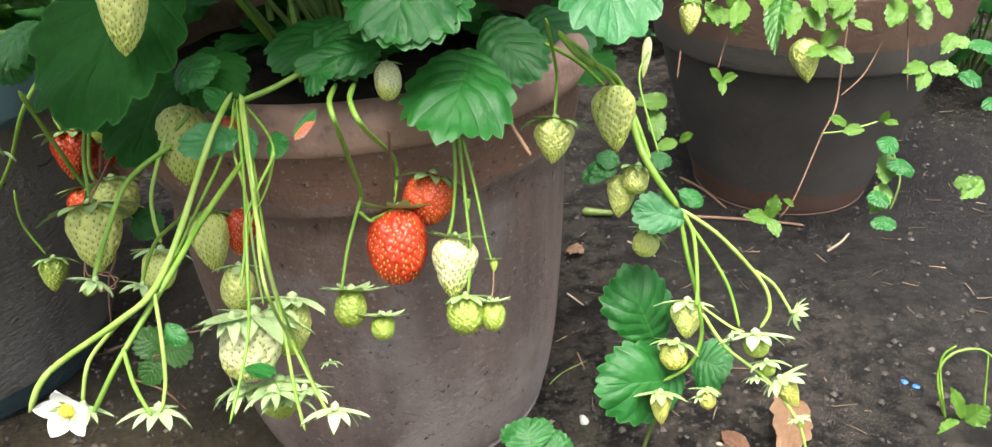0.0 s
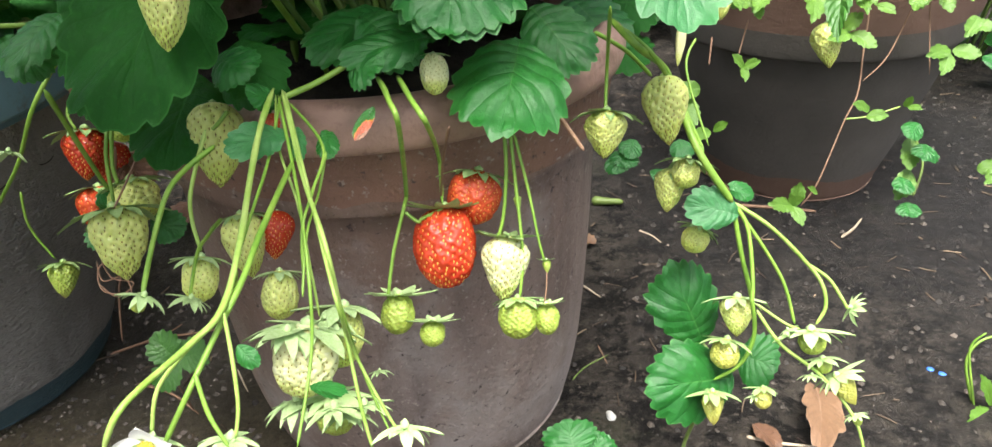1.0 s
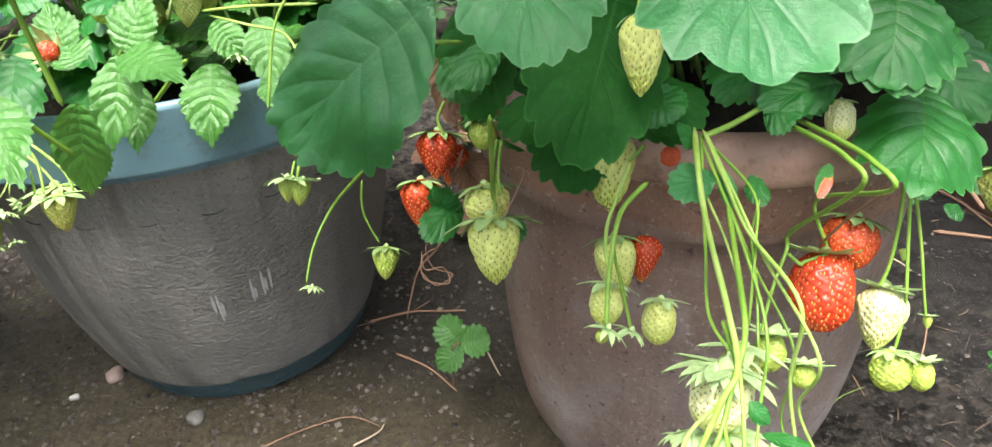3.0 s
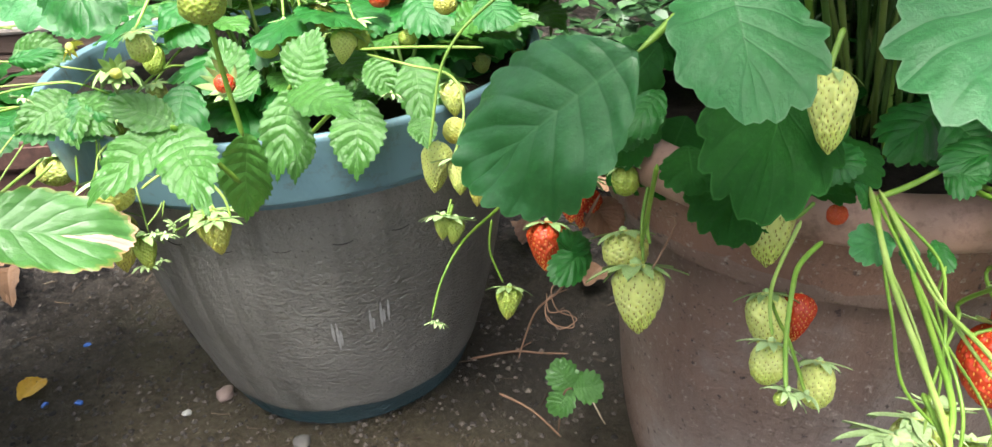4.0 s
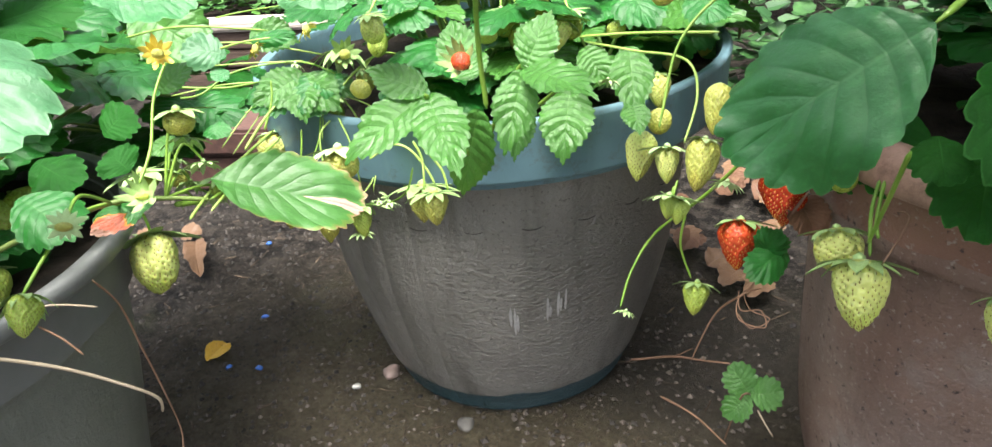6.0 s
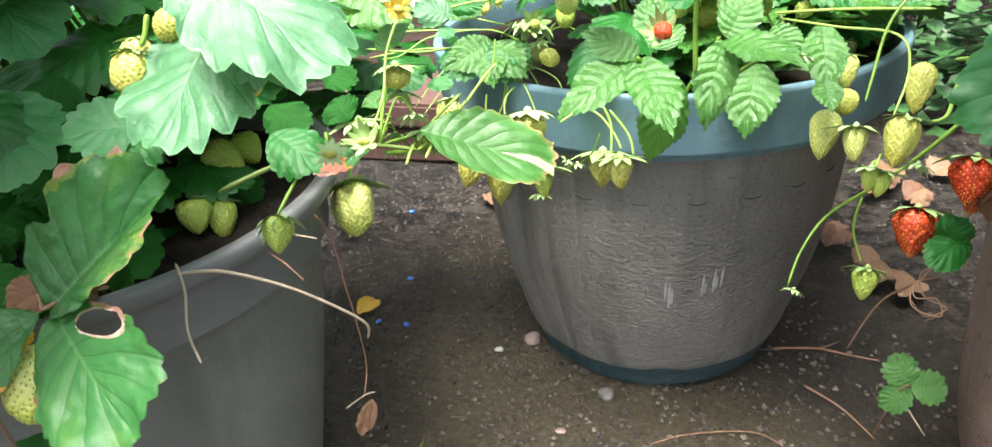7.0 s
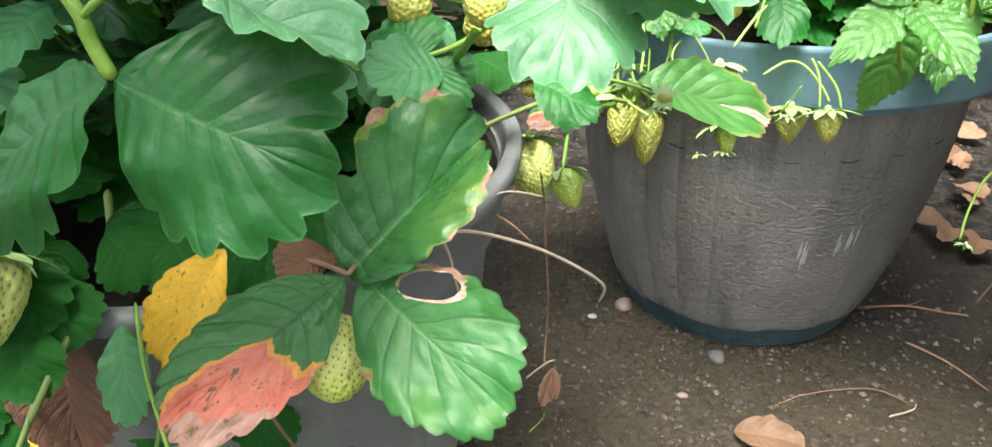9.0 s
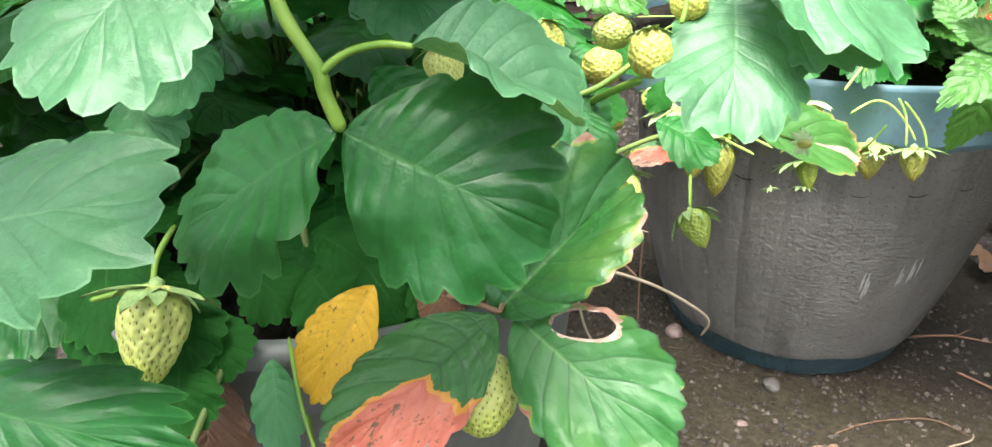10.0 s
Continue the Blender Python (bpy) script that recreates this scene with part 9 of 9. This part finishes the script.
# unseen top leaves, added to shade the old pot and soil around it
crown(plant_b, (0.32, 0.86, 0.235), ring_of(random.Random(129), 22, (0.04, 0.26), (0.42, 0.54)), 0.06, ["lime", "alpine"], random.Random(229))

# slender stalks rising and trailing among the crinkled leaves
for i in range(26):
    a = rng.uniform(0, 2 * math.pi)
    r = rng.uniform(0.08, 0.19)
    x, y = -0.50 + 0.5 * r * math.cos(a), 0.56 + 0.5 * r * math.sin(a)
    x2, y2 = -0.50 + 1.15 * r * math.cos(a), 0.56 + 1.15 * r * math.sin(a)
    z2 = rng.uniform(0.30, 0.40)
    stem(plant_g, [(x, y, 0.285), (0.5 * (x + x2), 0.5 * (y + y2), z2), (x2, y2, z2 - 0.02)], 0.0011, 0.0008, rng.choice((STEM, PALESTEM)))
    if i % 2 == 0:
        berry(plant_g, (x2, y2, z2 - 0.02), (x2 + 0.002, y2, z2 - 0.038), 0.014, rng.choice(("gold", "lime", "green")), "round", 0.7, 1)
for i in range(6):
    a = rng.uniform(0, 2 * math.pi)
    x, y = -0.10 + 0.05 * math.cos(a), 0.475 + 0.05 * math.sin(a)
    stem(plant_t, [(x, y, 0.286), (x * 1.02, y + 0.01, 0.35), (-0.10 + 0.1 * math.cos(a), 0.475 + 0.1 * math.sin(a), 0.42)], 0.0022, 0.0016, STEM, "petiole")

# ---- marks on the blue-rimmed planter ----
DARKMUD = material("dark_mud_line", pebble_skin((0.030, 0.027, 0.024), (0.075, 0.066, 0.058)), 0.6)
for k in range(24):
    a = radians(15 * k + 2.6)
    pts = []
    for j in range(7):
        b = a + radians(5.4) * (j / 6 - 0.5) + radians(0.8) * noise.noise((k * 3.1, 0, 0))
        z = 0.2056 + 0.0018 * (2 * j / 6 - 1) ** 2
        r = 0.1592 + 0.0001
        pts.append((r * math.cos(b), r * math.sin(b), z))
    part("moulded_ridge", tube_mesh(pts, 0.00055, 0.00045, 5, 2), DARKMUD, grey)


def scuff_skin(t, b):
    v = coords(t)
    put(t, b, "Base Color", blend(t, fuzz(t, v, 200, 4), (0.36, 0.355, 0.35), (0.54, 0.53, 0.52)))


SCUFF = material("scuffed_plastic", scuff_skin, 0.6)
for a, z, h in ((-1.125, 0.127, 0.020), (-1.104, 0.122, 0.030), (-1.090, 0.120, 0.018), (-0.936, 0.131, 0.024), (-0.922, 0.128, 0.012), (-0.880, 0.135, 0.026), (-0.866, 0.133, 0.014), (-0.842, 0.137, 0.022)):
    bm = bmesh.new()
    prev = None
    for j in range(9):
        zz = z + h * (j / 8 - 0.5)
        r = 0.1475 + (zz - 0.115) * 0.18 + 0.0014
        w = 0.0008 * (1 - abs(j / 4 - 1) ** 3) * (1 + 0.5 * noise.noise((a * 50, zz * 400, 0))) + 0.0002
        row = [bm.verts.new((r * math.cos(a + s * w / r), r * math.sin(a + s * w / r), zz)) for s in (-1, 1)]
        if prev:
            bm.faces.new((prev[0], prev[1], row[1], row[0]))
        prev = row
    part("scuff", bm, SCUFF, grey)
bm = bmesh.new()
bmesh.ops.create_cone(bm, cap_ends=True, segments=20, radius1=0.0032, radius2=0.0028, depth=0.004)
p = part("drain_plug", bm, material("dark_rubber", pebble_skin((0.015, 0.015, 0.015), (0.03, 0.03, 0.03)), 0.6), slate, "dark round plug")
p.matrix_basis = pose(0.133 * math.cos(radians(-32)), 0.133 * math.sin(radians(-32)), 0.150, 90, 0, 58)

# ---- grit ----
verts, faces = [], []
for i in range(9500):
    x, y = (rng.uniform(-1.35, 0.75), rng.uniform(0.16, 1.15)) if i < 3500 else (rng.gauss(-0.50, 0.16), rng.uniform(0.16, 0.62))
    s = 0.0006 + 0.0030 * rng.random() ** 4
    o, a = len(verts), rng.uniform(0, 6.28)
    z = ground_height(x, y)
    for u, v, w in ((1, 0, 0), (0, 1, 0), (-1, 0, 0), (0, -1, 0), (0, 0, 0.8), (0, 0, -0.5)):
        k = s * rng.uniform(0.7, 1.3)
        verts.append((x + k * (u * math.cos(a) - v * math.sin(a)), y + k * (u * math.sin(a) + v * math.cos(a)), z + s * 0.3 + k * w))
    faces += [(o, o + 1, o + 4), (o + 1, o + 2, o + 4), (o + 2, o + 3, o + 4), (o + 3, o, o + 4), (o + 1, o, o + 5), (o + 2, o + 1, o + 5), (o + 3, o + 2, o + 5), (o, o + 3, o + 5)]
me = bpy.data.meshes.new("grit")
me.from_pydata(verts, [], faces)
me.materials.append(material("loose_grit", clover_skin((0.045, 0.038, 0.032), (0.20, 0.165, 0.135)), 0.8))
tagged(new("grit", me), "loose grit and crumbs strewn over the soil", "grit", kind="stuff")

# ---- clods ----
verts, faces = [], []
for i in range(9500):
    x, y = (rng.uniform(-1.3, 0.75), 0.2 + 0.95 * rng.random() ** 1.3) if i < 5500 else (rng.uniform(-1.35, -0.64), rng.uniform(0.33, 1.1))
    s = 0.0010 + 0.0030 * rng.random() ** 3
    o, a = len(verts), rng.uniform(0, 6.28)
    z = ground_height(x, y)
    for u, v, w in ((1, 0, 0), (0.3, 0.9, 0.1), (-0.8, 0.5, 0), (-0.7, -0.7, 0.1), (0.4, -0.9, 0), (0.3, 0.2, 0.75), (-0.35, -0.15, 0.7)):
        k = s * rng.uniform(0.7, 1.25)
        verts.append((x + k * (u * math.cos(a) - v * math.sin(a)), y + k * (u * math.sin(a) + v * math.cos(a)), z + k * w - 0.0002))
    faces += [(o, o + 1, o + 5), (o + 1, o + 2, o + 6), (o + 1, o + 6, o + 5), (o + 2, o + 3, o + 6), (o + 3, o + 4, o + 6), (o + 4, o + 5, o + 6), (o + 4, o, o + 5)]
me = bpy.data.meshes.new("soil_crumbs")
me.from_pydata(verts, [], faces)
me.polygons.foreach_set("use_smooth", [True] * len(me.polygons))
me.materials.append(material("crumbly_soil", clover_skin((0.012, 0.0095, 0.0075), (0.080, 0.064, 0.050)), 0.75))
tagged(new("soil_crumbs", me), "small dark brown clods of crumbly soil", "soil", kind="stuff")

# ---- plant litter ----
verts, faces = [], []
for i in range(900):
    x, y = rng.uniform(-1.3, 0.75), rng.uniform(0.2, 1.1)
    ln, r, a = rng.uniform(0.004, 0.022), rng.uniform(0.0003, 0.0008), rng.uniform(0, 6.28)
    u, w = Vector((math.cos(a), math.sin(a), rng.uniform(-0.08, 0.15))), Vector((-math.sin(a), math.cos(a), 0))
    z = ground_height(x, y) + 0.0012
    o = len(verts)
    for s in (-0.5, 0.0, 0.5):
        c = Vector((x, y, z)) + u * ln * s + w * (0.12 * ln * (0.25 - s * s) * rng.uniform(-2, 2))
        for q in (w * r, Vector((0, 0, r)), -w * r):
            verts.append(tuple(c + q))
    for b in (0, 3):
        for e in range(3):
            faces.append((o + b + e, o + b + (e + 1) % 3, o + b + 3 + (e + 1) % 3, o + b + 3 + e))
me = bpy.data.meshes.new("litter")
me.from_pydata(verts, [], faces)
me.materials.append(material("dry_litter", clover_skin((0.05, 0.032, 0.022), (0.26, 0.19, 0.12)), 0.85))
tagged(new("litter", me), "fine dry stalks and straw scattered on the soil", "plant litter", kind="stuff")
